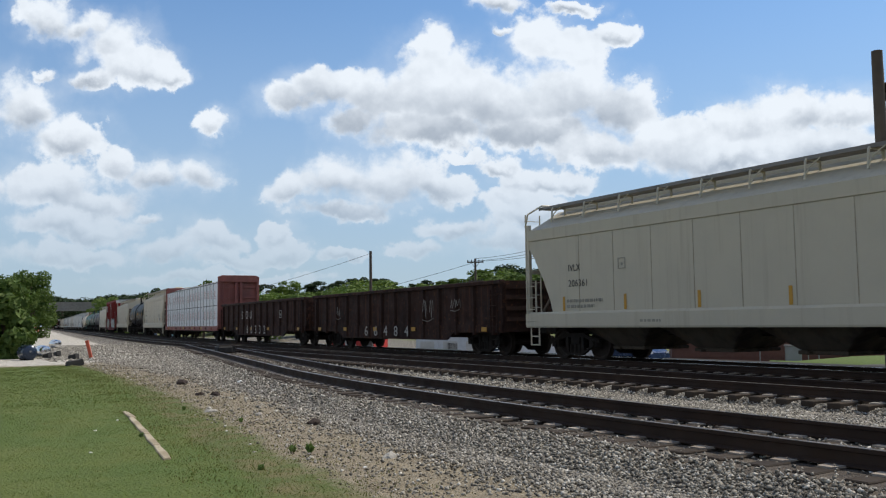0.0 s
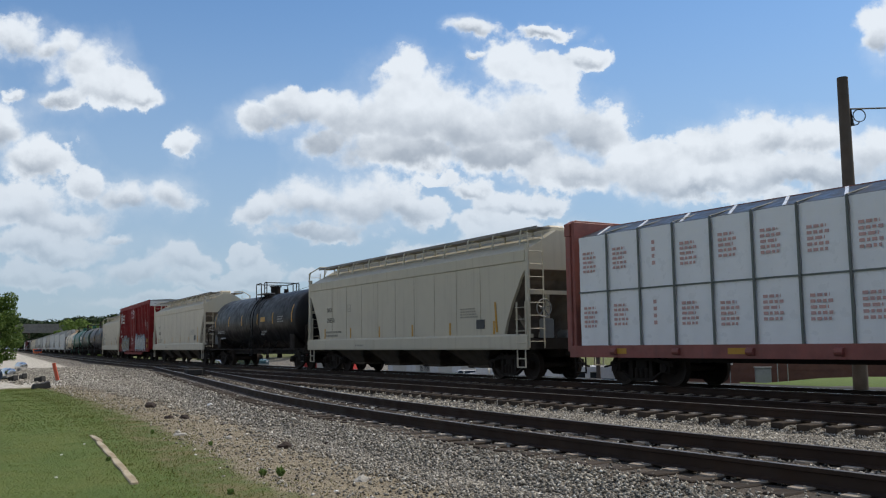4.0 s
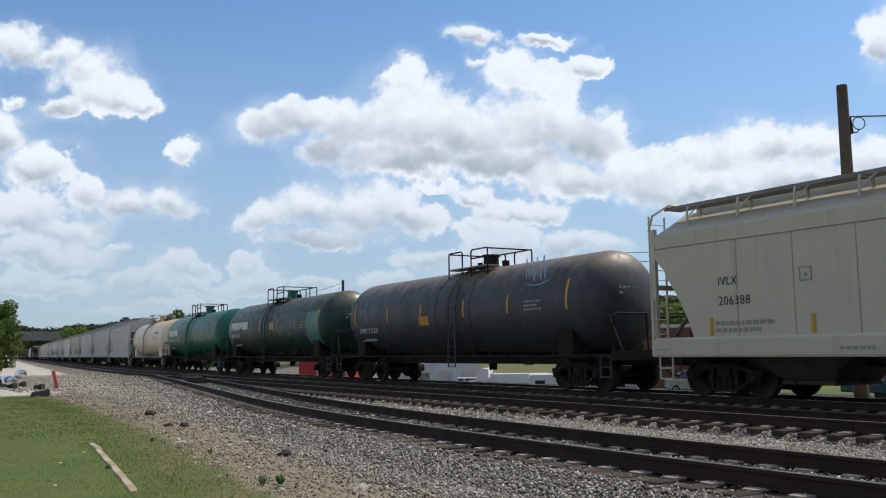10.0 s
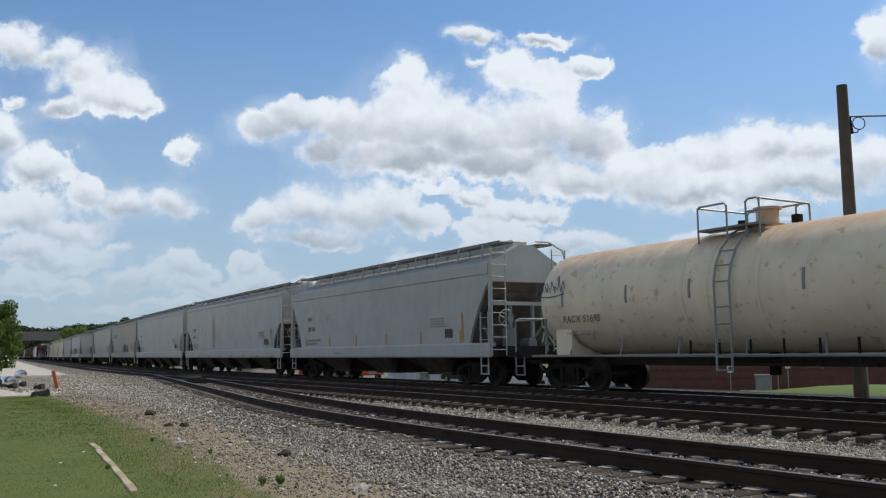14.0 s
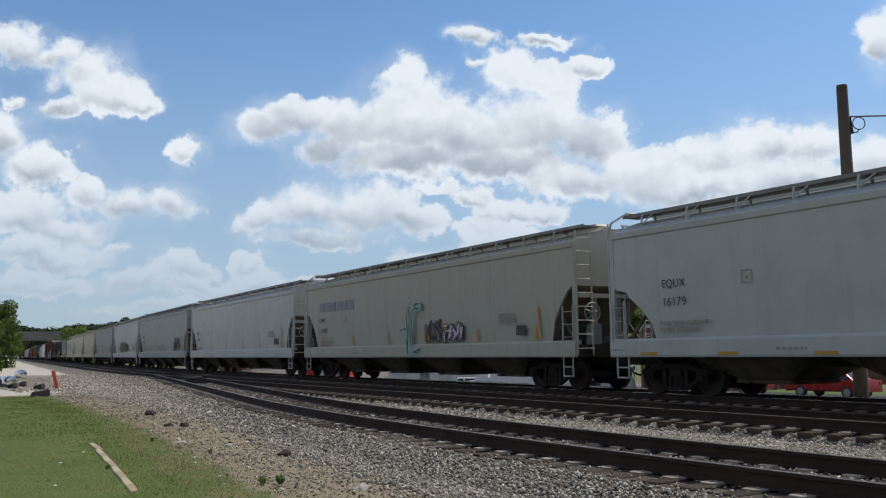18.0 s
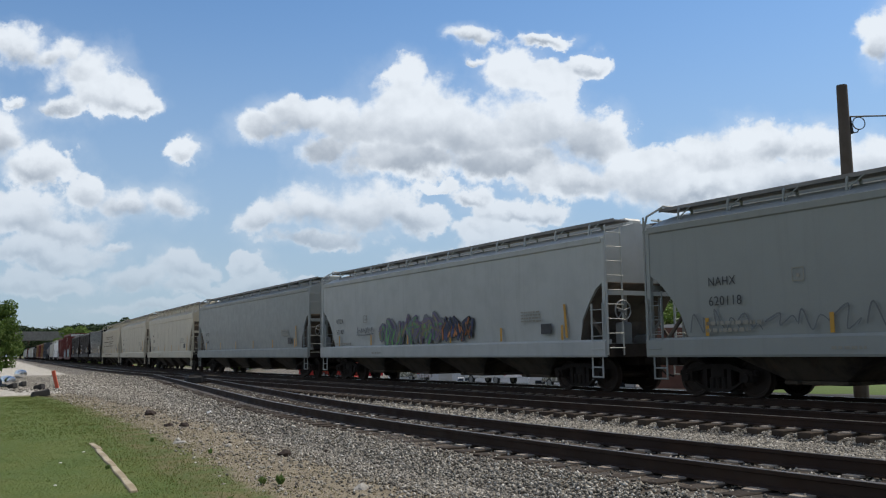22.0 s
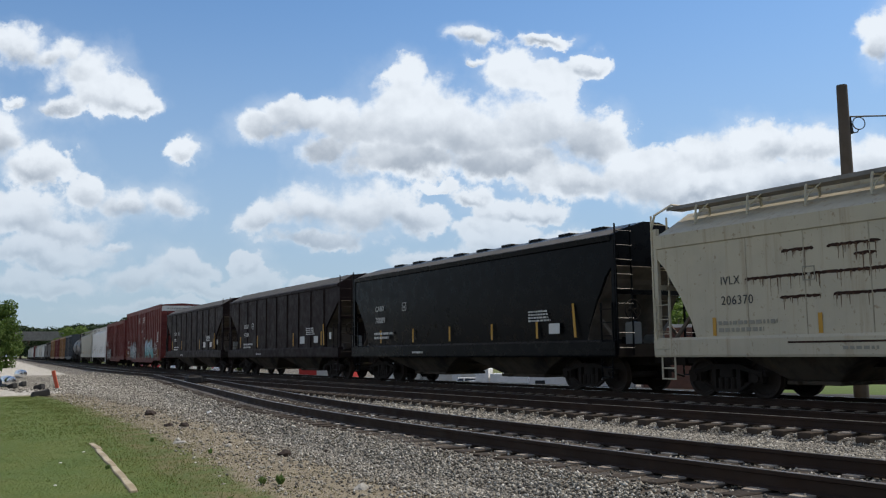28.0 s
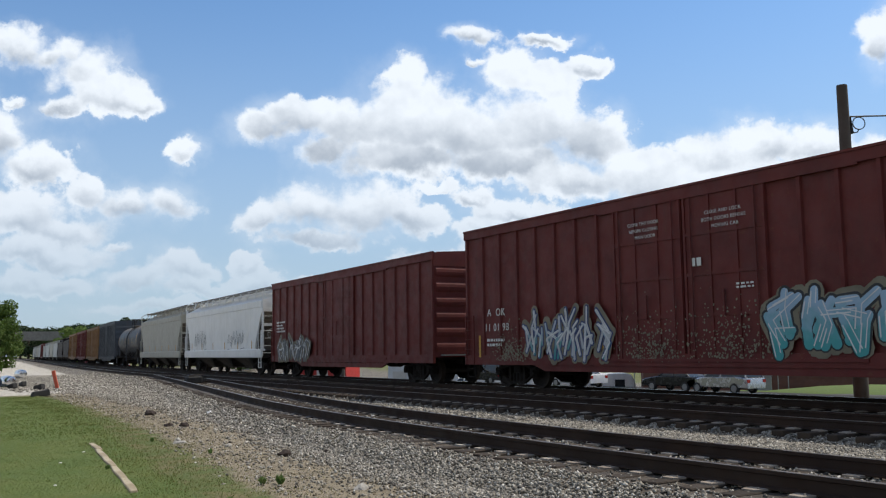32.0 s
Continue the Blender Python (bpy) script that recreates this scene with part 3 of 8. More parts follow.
def hand_wheel(x, y, z, r=0.27):
    """A spoked brake wheel on its shaft, facing along the track."""
    n, k = 20, 6
    s = Shape().rod((x, y + 0.16, z), (x, y - 0.03, z), 0.035, 8)
    s.tube([(x + r * math.cos(2 * math.pi * i / n), y, z + r * math.sin(2 * math.pi * i / n)) for i in range(n + 1)], 0.02, k)
    for i in range(5):
        a = 2 * math.pi * i / 5 + 0.3
        s.rod((x, y, z), (x + r * math.cos(a), y, z + r * math.sin(a)), 0.016, k)
    return s.solid("brake_wheel", smooth=True)


def step_mesh():
    s = Shape()
    s.tube([(0, 0, 0.95), (0, 0, 0.42), (0, 0.42, 0.42), (0, 0.42, 0.95)], 0.022)
    s.tube([(0, 0, 0.68), (0, 0.42, 0.68)], 0.02)
    return s.solid("step")


TURNS = (pose(0, 0, 0), pose(0, 0, 0, 0, 0, 180))


# ================= covered hopper wagons =================
def hopper_profile(kind, zl):
    """Half section from the lower edge up over the roof: (half width, height)."""
    if kind == "ribbed":
        side = [(1.5, zl), (1.5, zl + (3.62 - zl) * 0.5), (1.5, 3.62), (1.535, 3.64), (1.545, 3.96), (1.45, 3.98), (0.95, 4.24), (0.3, 4.62)]
    elif kind == "round":
        side = [(1.47 - 0.05 * (2.6 - z) ** 2 if z < 2.6 else 1.47 + 0.02, z) for z in (zl, zl + (4.03 - zl) * 0.33, zl + (4.03 - zl) * 0.66, 4.03)]
        side += [(1.53, 4.06), (1.545, 4.2), (1.45, 4.22), (0.95, 4.44), (0.3, 4.64)]
    else:
        side = [(1.5, zl), (1.5, zl + (4.0 - zl) * 0.5), (1.5, 4.02), (1.56, 4.04), (1.56, 4.14), (1.45, 4.18), (0.8, 4.56), (0.3, 4.62)]
    return side


CUTS = {"sharp": [(0.0, 3.4), (0.3, 3.08), (0.36, 2.95), (0.72, 2.42), (1.05, 1.8), (1.2, 1.36)],
        "arched": [(0.0, 2.72), (0.45, 2.62), (0.55, 2.48), (1.0, 2.12), (1.3, 1.75), (1.38, 1.36)],
        "small": [(0.0, 2.98), (0.3, 2.8), (0.62, 2.44), (0.95, 1.96), (1.12, 1.36)],
        "steep": [(0.0, 3.42), (1.45, 2.3), (1.5, 1.36)]}


def hopper_body(kind, cut, l):
    def make():
        marks = [(l - 0.12 - d, z) for d, z in CUTS[cut]]
        stations = [(-y, z) for y, z in marks] + [(y, z) for y, z in reversed(marks)]
        stations = [(y, z) for y, z in stations]
        rings = []
        for y, zl in stations:
            half = hopper_profile(kind, zl)
            rings.append([(-w, y, z) for w, z in half] + [(w, y, z) for w, z in reversed(half)])
        return Shape().loft(rings).solid("hopper_body", smooth=True, crease=13)
    return shared(("hopper_body", kind, cut, round(l, 2)), make)


def hopper(car, l, paint, kind="ribbed", cut="sharp", bays=3, sill_paint=None, roof="boards", seams=True, reflectors=True, rail_paint=None):
    """Covered hopper: body with sloped ends, side sills, bays, roof walk, ladders, end frames."""
    sill_paint, rail_paint = sill_paint or paint, rail_paint or paint
    part("body", hopper_body(kind, cut, l), paint, car)
    # sheet laid under the body's slope to paint the end openings in shade
    edge = [(l - 0.105 - d, z - 0.01) for d, z in CUTS[cut]]
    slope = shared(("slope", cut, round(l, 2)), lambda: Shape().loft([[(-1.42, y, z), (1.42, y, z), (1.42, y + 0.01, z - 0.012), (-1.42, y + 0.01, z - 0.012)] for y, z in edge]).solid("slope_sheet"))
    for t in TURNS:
        part("slope_sheet", slope, SLOPE, car, "grimy sloped end sheet, darkened as shade between the cars", t)
    for sgn in (-1, 1):
        part("side_sill", shared(("sill", l, sgn), lambda: Shape().prism([(1.34, 0.95), (1.56, 0.95), (1.58, 1.0), (1.58, 1.36), (1.52, 1.42), (1.34, 1.42)] if sgn > 0 else [(-1.34, 0.95), (-1.34, 1.42), (-1.52, 1.42), (-1.58, 1.36), (-1.58, 1.0), (-1.56, 0.95)], -l, l, "y").solid("side_sill")), sill_paint, car)
    span = (2 * l - 4.6) / bays

    def bay_mesh():
        s = Shape()
        a, b = span * 0.495, span * 0.19
        s.loft([[(-w, -h, z), (w, -h, z), (w, h, z), (-w, h, z)] for w, h, z in ((1.36, a, 1.5), (1.3, a * 0.95, 0.98), (1.05, a * 0.62, 0.68), (0.8, b, 0.42))])
        s.box(-0.85, 0.85, -b - 0.05, b + 0.05, 0.33, 0.42)
        s.rod((-1.0, b * 0.5, 0.37), (1.0, b * 0.5, 0.37), 0.05, 8)
        return s.solid("hopper_bay", bevel=0.02)
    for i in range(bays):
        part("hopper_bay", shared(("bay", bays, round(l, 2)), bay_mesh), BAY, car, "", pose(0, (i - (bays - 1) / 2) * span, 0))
    if paint in (COAL, JET):
        a, b = hopper_profile(kind, 1.4)[-3:-1]
        for t in TURNS:
            part("roof_sheet", Shape().loft([[(-a[0], y, a[1] + 0.004), (-b[0], y, b[1] + 0.004), (-b[0], y, b[1] + 0.016), (-a[0], y, a[1] + 0.016)] for y in (-l + 0.2, l - 0.2)]), ROOF_DUST, car, "dusty grey roof sheet", t)
    if kind == "ribbed" and seams:
        seam = shared("seam", lambda: Shape().prism([(-0.012, 1.42), (0.012, 1.42), (0.012, 3.62), (-0.012, 3.62)], -1.507, -1.498).solid("seam"))
        n = int((2 * l - 3.4) / 1.5)
        for i in range(n):
            part("panel_seam", seam, SEAM if paint in (CREAM, CREAM_RUSTY) else paint, car, "", pose(0, (i - (n - 1) / 2) * 1.5, 0))
    if roof == "boards":
        board = shared(("board", l), lambda: Shape().box(-1.05, -0.5, -l + 0.1, l - 0.1, 4.66, 4.70).box(-1.07, -1.04, -l + 0.1, l - 0.1, 4.64, 4.73).solid("running_board"))
        leg = shared("leg", lambda: Shape().tube([(-0.6, 0, 4.42), (-0.62, 0, 4.64), (-1.07, 0, 4.65), (-1.1, 0, 4.6), (-1.14, 0, 4.2)], 0.03).tube([(-1.13, 0.0, 4.26), (-1.11, -0.1, 4.46), (-1.07, -0.36, 4.64)], 0.016).solid("bracket"))
        for t in TURNS:
            part("running_board", board, WALKWAY, car, "", t)
        n = int(2 * l / 1.55)
        for i in range(n):
            part("bracket", leg, rail_paint, car, "", pose(0, (i - (n - 1) / 2) * 1.55, 0))
        part("hatch", shared(("hatch", l), lambda: Shape().box(-0.33, 0.33, -l + 0.45, l - 0.45, 4.5, 4.83).solid("hatch", bevel=0.06)), paint, car, "long trough hatch")
    else:
        ridge = hopper_profile(kind, 1.4)[-1][1]
        cover = shared(("cover", kind), lambda: Shape().box(-0.42, 0.42, -0.3, 0.3, ridge - 0.1, ridge + 0.05).rod((0, 0, ridge + 0.04), (0, 0, ridge + 0.08), 0.1, 8).solid("hatch", bevel=0.03))
        n = int((2 * l - 1.5) / 1.55)
        for i in range(n):
            part("hatch", cover, paint, car, "", pose(0, (i - (n - 1) / 2) * 1.55, 0))

    def frame_mesh():
        s = Shape()
        for x in (-1.46, 1.46):
            s.box(x - 0.05, x + 0.05, l - 0.14, l - 0.02, 1.42, 4.15)
        s.box(-1.46, 1.46, l - 0.13, l - 0.03, 2.62, 2.74)
        for x in (-0.45, 0.45):
            s.box(x - 0.05, x + 0.05, l - 0.5, l - 0.4, 1.3, 2.7)
        s.prism([(-0.2, 1.3), (0.2, 1.3), (0.28, 2.9), (-0.28, 2.9)], l - 1.3, l - 1.24, "y")
        return s.solid("end_frame")
    for t in TURNS:
        part("end_frame", shared(("end_frame", l), frame_mesh), paint, car, "", t)
        part("end_platform", shared(("platform", l), lambda: Shape().box(-1.36, 1.36, l - 1.45, l - 0.02, 1.12, 1.2).box(-1.5, 1.5, l - 0.1, l + 0.02, 0.95, 1.3).solid("end_platform")), UNDER, car, "", t)
        for flip in (1, -1):
            m = t @ pose(-1.56 * flip, l - 0.06 if flip > 0 else l - 0.06, 0) @ pose(0, -0.48, 0) @ (pose(0, 0, 0) if flip > 0 else pose(0, 0.46, 0, 0, 0, 180))
            part("side_ladder", ladder_mesh(0.46, 0.98, 2.4, 4), rail_paint, car, "", m)
        m = t @ pose(-1.5, l + 0.03, 0, 0, 0, -90)
        part("end_ladder", ladder_mesh(0.55, 1.0, 4.5, 9), rail_paint, car, "", m)
        m = t @ pose(1.5, l + 0.03, 0, 0, 0, -90) @ pose(0, -0.55, 0)
        part("end_ladder", ladder_mesh(0.55, 1.0, 4.5, 9), rail_paint, car, "", m)
        grab = shared(("grab", l), lambda: Shape().tube([(-1.5, l + 0.05, 4.1), (-1.5, l - 0.1, 4.5), (-1.05, l - 0.25, 4.78), (-0.5, l - 0.25, 4.78)], 0.03).solid("handrail"))
        part("handrail", grab, rail_paint, car, "", t) if roof == "boards" else None
        for x in (-1.52, 1.5):
            part("step", shared("step", step_mesh), rail_paint, car, "", t @ pose(x, l - 0.62, 0))
        for x in (-1.2, 1.2):
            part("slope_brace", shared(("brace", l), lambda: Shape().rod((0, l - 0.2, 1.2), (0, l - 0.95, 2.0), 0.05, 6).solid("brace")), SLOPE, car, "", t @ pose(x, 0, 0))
    part("brake_cylinder", Shape().rod((0.3, -l + 0.75, 1.38), (0.3, -l + 0.25, 1.38), 0.18, 12).solid("brake_cylinder", smooth=True), GALV, car)
    part("air_reservoir", Shape().box(-0.7, -0.3, -l + 0.3, -l + 0.6, 1.2, 1.9).solid("air_reservoir", bevel=0.05), GALV, car)
    part("brake_wheel", hand_wheel(-0.95, -l - 0.04, 2.2), UNDER if paint in (COAL, JET) else GALV, car)
    part("brake_pipe", Shape().tube([(0.3, -l + 0.5, 1.4), (0.5, -l + 0.4, 1.6), (0.7, -l + 0.3, 1.9), (0.72, -l + 0.3, 2.6)], 0.04), GALV, car)
    if reflectors:
        tag = shared("reflector", lambda: Shape().box(-1.586, -1.58, -0.05, 0.05, 0, 0.42).solid("reflector"))
        for i in range(6):
            part("reflector", tag, YELLOW, car, "yellow reflective strip", pose(0.07, (i - 2.5) * (2 * l - 3.2) / 5.2, 1.44))
    trucks(car, l - 1.75)
    draft(car, l)


def square_outline(w, t=0.022):
    """A thin stencilled square with a small mark inside."""
    return Shape().box(0, w, 0, t, 0, 0.005).box(0, w, w - t, w, 0, 0.005).box(0, t, t, w - t, 0, 0.005).box(w - t, w, t, w - t, 0, 0.005).box(w * 0.4, w * 0.62, w * 0.3, w * 0.55, 0, 0.005)


def hopper_marks(car, l, mark, number, ink, x=-1.5, z=2.6, big=0.2, back=2.1, extra=True):
    if mark:
        part("reporting_mark", letters(mark, big, 0.9), ink, car, "stencilled code letters", side_at(l - back, z, x - 0.012))
        part("wagon_number", letters(number, big * 1.05, 0.95), ink, car, "stencilled number", side_at(l - back, z - 0.46, x - 0.012))
    part("small_print", bars(1.7, 0.32, 2, 1), FAINT if ink is INK else PALE, car, "rows of small print", side_at(l - back + 0.1, z - 1.08, x - 0.012))
    if extra:
        part("small_print", bars(1.1, 0.36, 4, 2), FAINT if ink is INK else PALE, car, "block of small print", side_at(-l + 3.9, 2.0, x - 0.012))
        part("test_panel", Shape().box(0, 0.5, 0, 0.3, 0, 0.006), INK if ink is INK else PALE, car, "dark test-date panel", side_at(-l + 2.9, 1.62, x - 0.012))
        part("end_stripe", Shape().prism([(0, 0), (0.1, 0), (0.02, 0.95), (-0.08, 0.95)], 0, 0.006, "z"), YELLOW, car, "yellow stripe", side_at(-l + 1.75, 1.5, x - 0.012))
        part("small_print", bars(1.0, 0.12, 1, 3), FAINT if ink is INK else PALE, car, "small print on the sill", side_at(l - 5.2, 1.1, -1.59))
        part("data_plate", square_outline(0.3), FAINT if ink is INK else PALE, car, "faint square outline", side_at(l - 4.3, z - 0.05, x - 0.012))


# ================= tank wagons =================
def tank_mesh(l, r, zc):
    def make():
        prof = [(l * 0.0 + 0.0, 0)]
        head = [(math.sin(a) * r, math.cos(a) * 0.78) for a in [math.pi / 2 * i / 7 for i in range(8)]]
        ends = [(rr, l - 0.78 + dy) for rr, dy in head]
        run = [(max(rr, 0.02), -dy) for rr, dy in ends] + [(rr if rr > 0.02 else 0.02, dy) for rr, dy in reversed(ends)]
        run.insert(8, (r, -l * 0.4)), run.insert(9, (r, 0.0)), run.insert(10, (r, l * 0.4))
        n = 48
        rings = [[(rr * math.cos(2 * math.pi * i / n), y, zc + rr * math.sin(2 * math.pi * i / n)) for i in range(n)] for rr, y in run]
        return Shape().loft(rings).solid("tank", smooth=True)
    return shared(("tank", round(l, 2), r, zc), make)


def curved_patch(r, zc, y0, y1, a0, a1, lift=0.012):
    """A sheet laid on the barrel, between two angles above the horizontal on the siding's side."""
    s = Shape()
    rows = []
    for i in range(9):
        a = radians(180 - (a0 + (a1 - a0) * i / 8))
        rows.append([((r + d) * math.cos(a), y, zc + (r + d) * math.sin(a)) for y, d in ((y0, lift), (y1, lift), (y1, lift - 0.01), (y0, lift - 0.01))])
    return s.loft(rows)


def tank_car(car, l, paint, barrel=None, r=1.5, zc=2.52, rail_paint=None, stripe=True, dome_y=0.0, front=-1.25, dome_at=-0.1):
    """Tank wagon: barrel, saddles, stub sills, walkway with rails, dome, ladders, end platforms."""
    rail_paint = rail_paint or paint
    b = barrel or l - 0.75
    part("barrel", tank_mesh(b, r, zc), paint, car)
    for y in (dome_y + 0.55, dome_y + 1.35, dome_y - 0.9):
        n = 40
        ring = shared(("band", r, zc), lambda: Shape().loft([[(q * math.cos(2 * math.pi * i / n), d, zc + q * math.sin(2 * math.pi * i / n)) for i in range(n)] for q, d in ((r, -0.04), (r + 0.015, -0.035), (r + 0.015, 0.035), (r, 0.04))], caps=False).solid("weld_band", smooth=True))
        part("band", ring, paint, car, "", pose(0, y, 0))
    top, cage = zc + r, pose(0, dome_y, 0)
    dome = Shape().rod((0, dome_at, top - 0.08), (0, dome_at, top + 0.42), 0.27, 20).rod((0, dome_at, top + 0.42), (0, dome_at, top + 0.48), 0.33, 20).rod((0, dome_at, top - 0.06), (0, dome_at, top + 0.06), 0.4, 20)
    part("valve_housing", dome.solid("valve_housing", smooth=True), UNDER if paint in (TANK_SLATE, TANK_BLACK) else (TANK_GREEN if paint is TANK_DARK_GREEN else paint), car, "", cage)
    part("safety_valve", Shape().rod((0.1, 0.75, top - 0.05), (0.1, 0.75, top + 0.28), 0.1, 10).solid("safety_valve", smooth=True), UNDER, car, "", cage)
    part("vent", Shape().rod((0.1, -0.85, top - 0.05), (0.1, -0.85, top + 0.22), 0.13, 10).solid("vent", smooth=True), UNDER, car, "", cage)
    for x in (-0.95, 0.45):
        part("walkway", Shape().box(x, x + 0.5, front, 1.25, top - 0.02, top + 0.03), WALKWAY, car, "", cage)
    zb, zt = top - 0.3, top + 0.6
    for x in (-0.92, 0.92):
        for run in (((x, front, zb), (x, front, zt - 0.06), (x, front + 0.06, zt), (x, -0.3, zt), (x, -0.22, zt - 0.06), (x, -0.22, zb)),
                    ((x, 1.25, zb), (x, 1.25, zt - 0.06), (x, 1.19, zt), (x, 0.42, zt), (x, 0.35, zt - 0.06), (x, 0.35, zb)),
                    ((x, 0.42, zt), (x, 0.1, zt), (x, -0.3, zt)) if x > 0 else ((x, front, top + 0.3), (x, (front - 0.22) / 2, top + 0.3), (x, -0.22, top + 0.3))):
            part("handrail", Shape().tube(run, 0.026), UNDER if rail_paint is paint else rail_paint, car, "", cage)
    for y in (front, 1.25):
        part("handrail", Shape().tube([(-0.92, y, zt - 0.02), (0.0, y, zt - 0.02), (0.92, y, zt - 0.02)], 0.025), UNDER if rail_paint is paint else rail_paint, car, "", cage)
    for side in (-1, 1):
        s = Shape()
        for y in (-0.2, 0.25):
            arc = [(side * (r + 0.1) * math.cos(radians(a)), y, zc + (r + 0.1) * math.sin(radians(a))) for a in (68, 52, 36, 20, 5, -8)]
            s.tube(arc + [(side * (r + 0.1), y, 0.62)], 0.028)
        for a in (62, 48, 34, 20, 6):
            s.rod((side * (r + 0.1) * math.cos(radians(a)), -0.2, zc + (r + 0.1) * math.sin(radians(a))), (side * (r + 0.1) * math.cos(radians(a)), 0.25, zc + (r + 0.1) * math.sin(radians(a))), 0.018, 6)
        for z in (2.1, 1.7, 1.3, 0.95, 0.65):
            s.rod((side * (r + 0.1), -0.2, z), (side * (r + 0.1), 0.25, z), 0.018, 6)
        part("side_ladder", s, rail_paint, car, "", cage)
        part("side_rail", Shape().tube([(side * 1.48, -l + 0.9, 0.98), (side * 1.48, 0, 0.98), (side * 1.48, l - 0.9, 0.98)], 0.035), UNDER if rail_paint is paint else rail_paint, car)
        for i in range(7):
            y = (i - 3) * (l - 2.2) / 3.2
            part("rail_stay", Shape().rod((side * 1.48, y, 0.98), (side * 1.1, y + 0.25, 1.45), 0.025, 6), UNDER if rail_paint is paint else rail_paint, car)
    saddle = Shape().prism([(-1.35, 1.75), (-1.1, 1.35), (-0.5, 1.08), (0.5, 1.08), (1.1, 1.35), (1.35, 1.75), (1.35, 0.98), (-1.35, 0.98)], -0.35, 0.35, "y").solid("saddle", bevel=0.02)
    for y in (-l + 2.2, l - 2.2):
        part("saddle", saddle, UNDER if paint is not TANK_CREAM else TANK_CREAM, car, "", pose(0, y, 0))
    part("outlet_valve", Shape().rod((0, dome_y - 0.1, 1.08), (0, dome_y - 0.1, 0.5), 0.14, 10).box(-0.5, 0.5, dome_y - 0.5, dome_y + 0.3, 0.9, 1.0), UNDER, car)
    part("brake_reservoir", Shape().rod((0.6, -3.6, 1.05), (0.6, -2.4, 1.05), 0.2, 12).solid("brake_reservoir", smooth=True), UNDER, car)
    part("train_pipe", Shape().box(-1.25, -1.15, -3.0, 3.2, 0.74, 0.8), UNDER, car)
    for i in range(6):
        part("pipe_hanger", Shape().rod((-1.2, -2.6 + i * 0.9, 1.35), (-1.2, -2.6 + i * 0.9, 0.78), 0.03, 6), UNDER, car)
    for t in TURNS:
        part("end_platform", shared(("tank_platform", l), lambda: Shape().box(-1.42, 1.42, l - 1.7, l - 0.06, 0.92, 1.02).box(-1.5, 1.5, l - 0.08, l + 0.03, 0.86, 1.12).solid("end_platform")), UNDER, car, "", t)
        for run in (((-1.45, l - 0.02, 1.0), (-1.45, l - 0.02, 2.05), (-1.3, l - 0.02, 2.12), (-0.25, l - 0.02, 2.12), (-0.2, l - 0.02, 1.0)),
                    ((1.45, l - 0.02, 1.0), (1.45, l - 0.02, 2.05), (1.3, l - 0.02, 2.12), (0.25, l - 0.02, 2.12), (0.2, l - 0.02, 1.0)),
                    ((-1.45, l - 0.04, 2.05), (-1.45, l - 1.5, 2.05), (-1.45, l - 1.5, 1.0)), ((1.1, l - 0.02, 1.05), (1.0, l - 0.4, 1.58), (0.9, l - 0.8, 2.1))):
            part("end_rail", Shape().tube(run, 0.026), UNDER if paint is not TANK_CREAM else GALV, car, "", t)
        for x in (-1.5, 1.5):
            part("step", shared("step", step_mesh), rail_paint, car, "", t @ pose(x, l - 0.5, 0))
    if stripe:
        for i, y in enumerate((-0.86, -0.5, -0.18, 0.18, 0.5, 0.86)):
            part("reflector", curved_patch(r, zc, y * b - 0.05, y * b + 0.05, -8, 14 if i not in (0, 5) else 26), YELLOW, car, "yellow reflective strip")
    trucks(car, l - 2.05)
    draft(car, l)


def tank_marks(car, b, mark, brand, ink=None, r=1.5, zc=2.52):
    ink = ink or PALE
    if brand:
        # a bold company wordmark, kept as plain blocks
        m = side_at(b - 1.35, 2.5, -r - 0.012) @ Matrix.Diagonal((0.9, 1, 1, 1))
        for i, (x0, w) in enumerate(((0, 0.5), (0.56, 0.5), (1.12, 0.54), (1.72, 0.5), (2.28, 0.54), (2.88, 0.5))):
            part("wordmark_block", Shape().prism([(x0, 0), (x0 + w * 0.42, 0), (x0 + w * 0.48, 0.12), (x0 + w * 0.9, 0.12), (x0 + w + 0.08, 0.42), (x0 + 0.1, 0.42)] if i % 3 == 0 else [(x0, 0), (x0 + w, 0), (x0 + w + 0.1, 0.42), (x0 + 0.1, 0.42)], 0, 0.006, "z"), ink, car, "bold white wordmark block", m)
    part("wagon_number", letters(mark, 0.2, 0.95), ink, car, "stencilled code and number", side_at(b - (1.35 if brand else 1.6), 2.08 if brand else 1.92, -r - 0.0 + 0.02))
    part("small_print", bars(1.7, 0.36, 2, 4), FADED if ink is PALE else FAINT, car, "rows of small print", side_at(b - 1.6, 1.6, -1.36 if r > 1.45 else -1.3, -22))
    part("small_print", bars(1.0, 0.36, 3, 5), FADED if ink is PALE else FAINT, car, "block of small print", side_at(-b + 3.2, 2.35, -r - 0.008))
    part("small_print", bars(0.9, 0.3, 2, 6), FADED if ink is PALE else FAINT, car, "block of small print on the tank end", end_at(-0.5, 2.7, -b - 0.008 + 0.04))


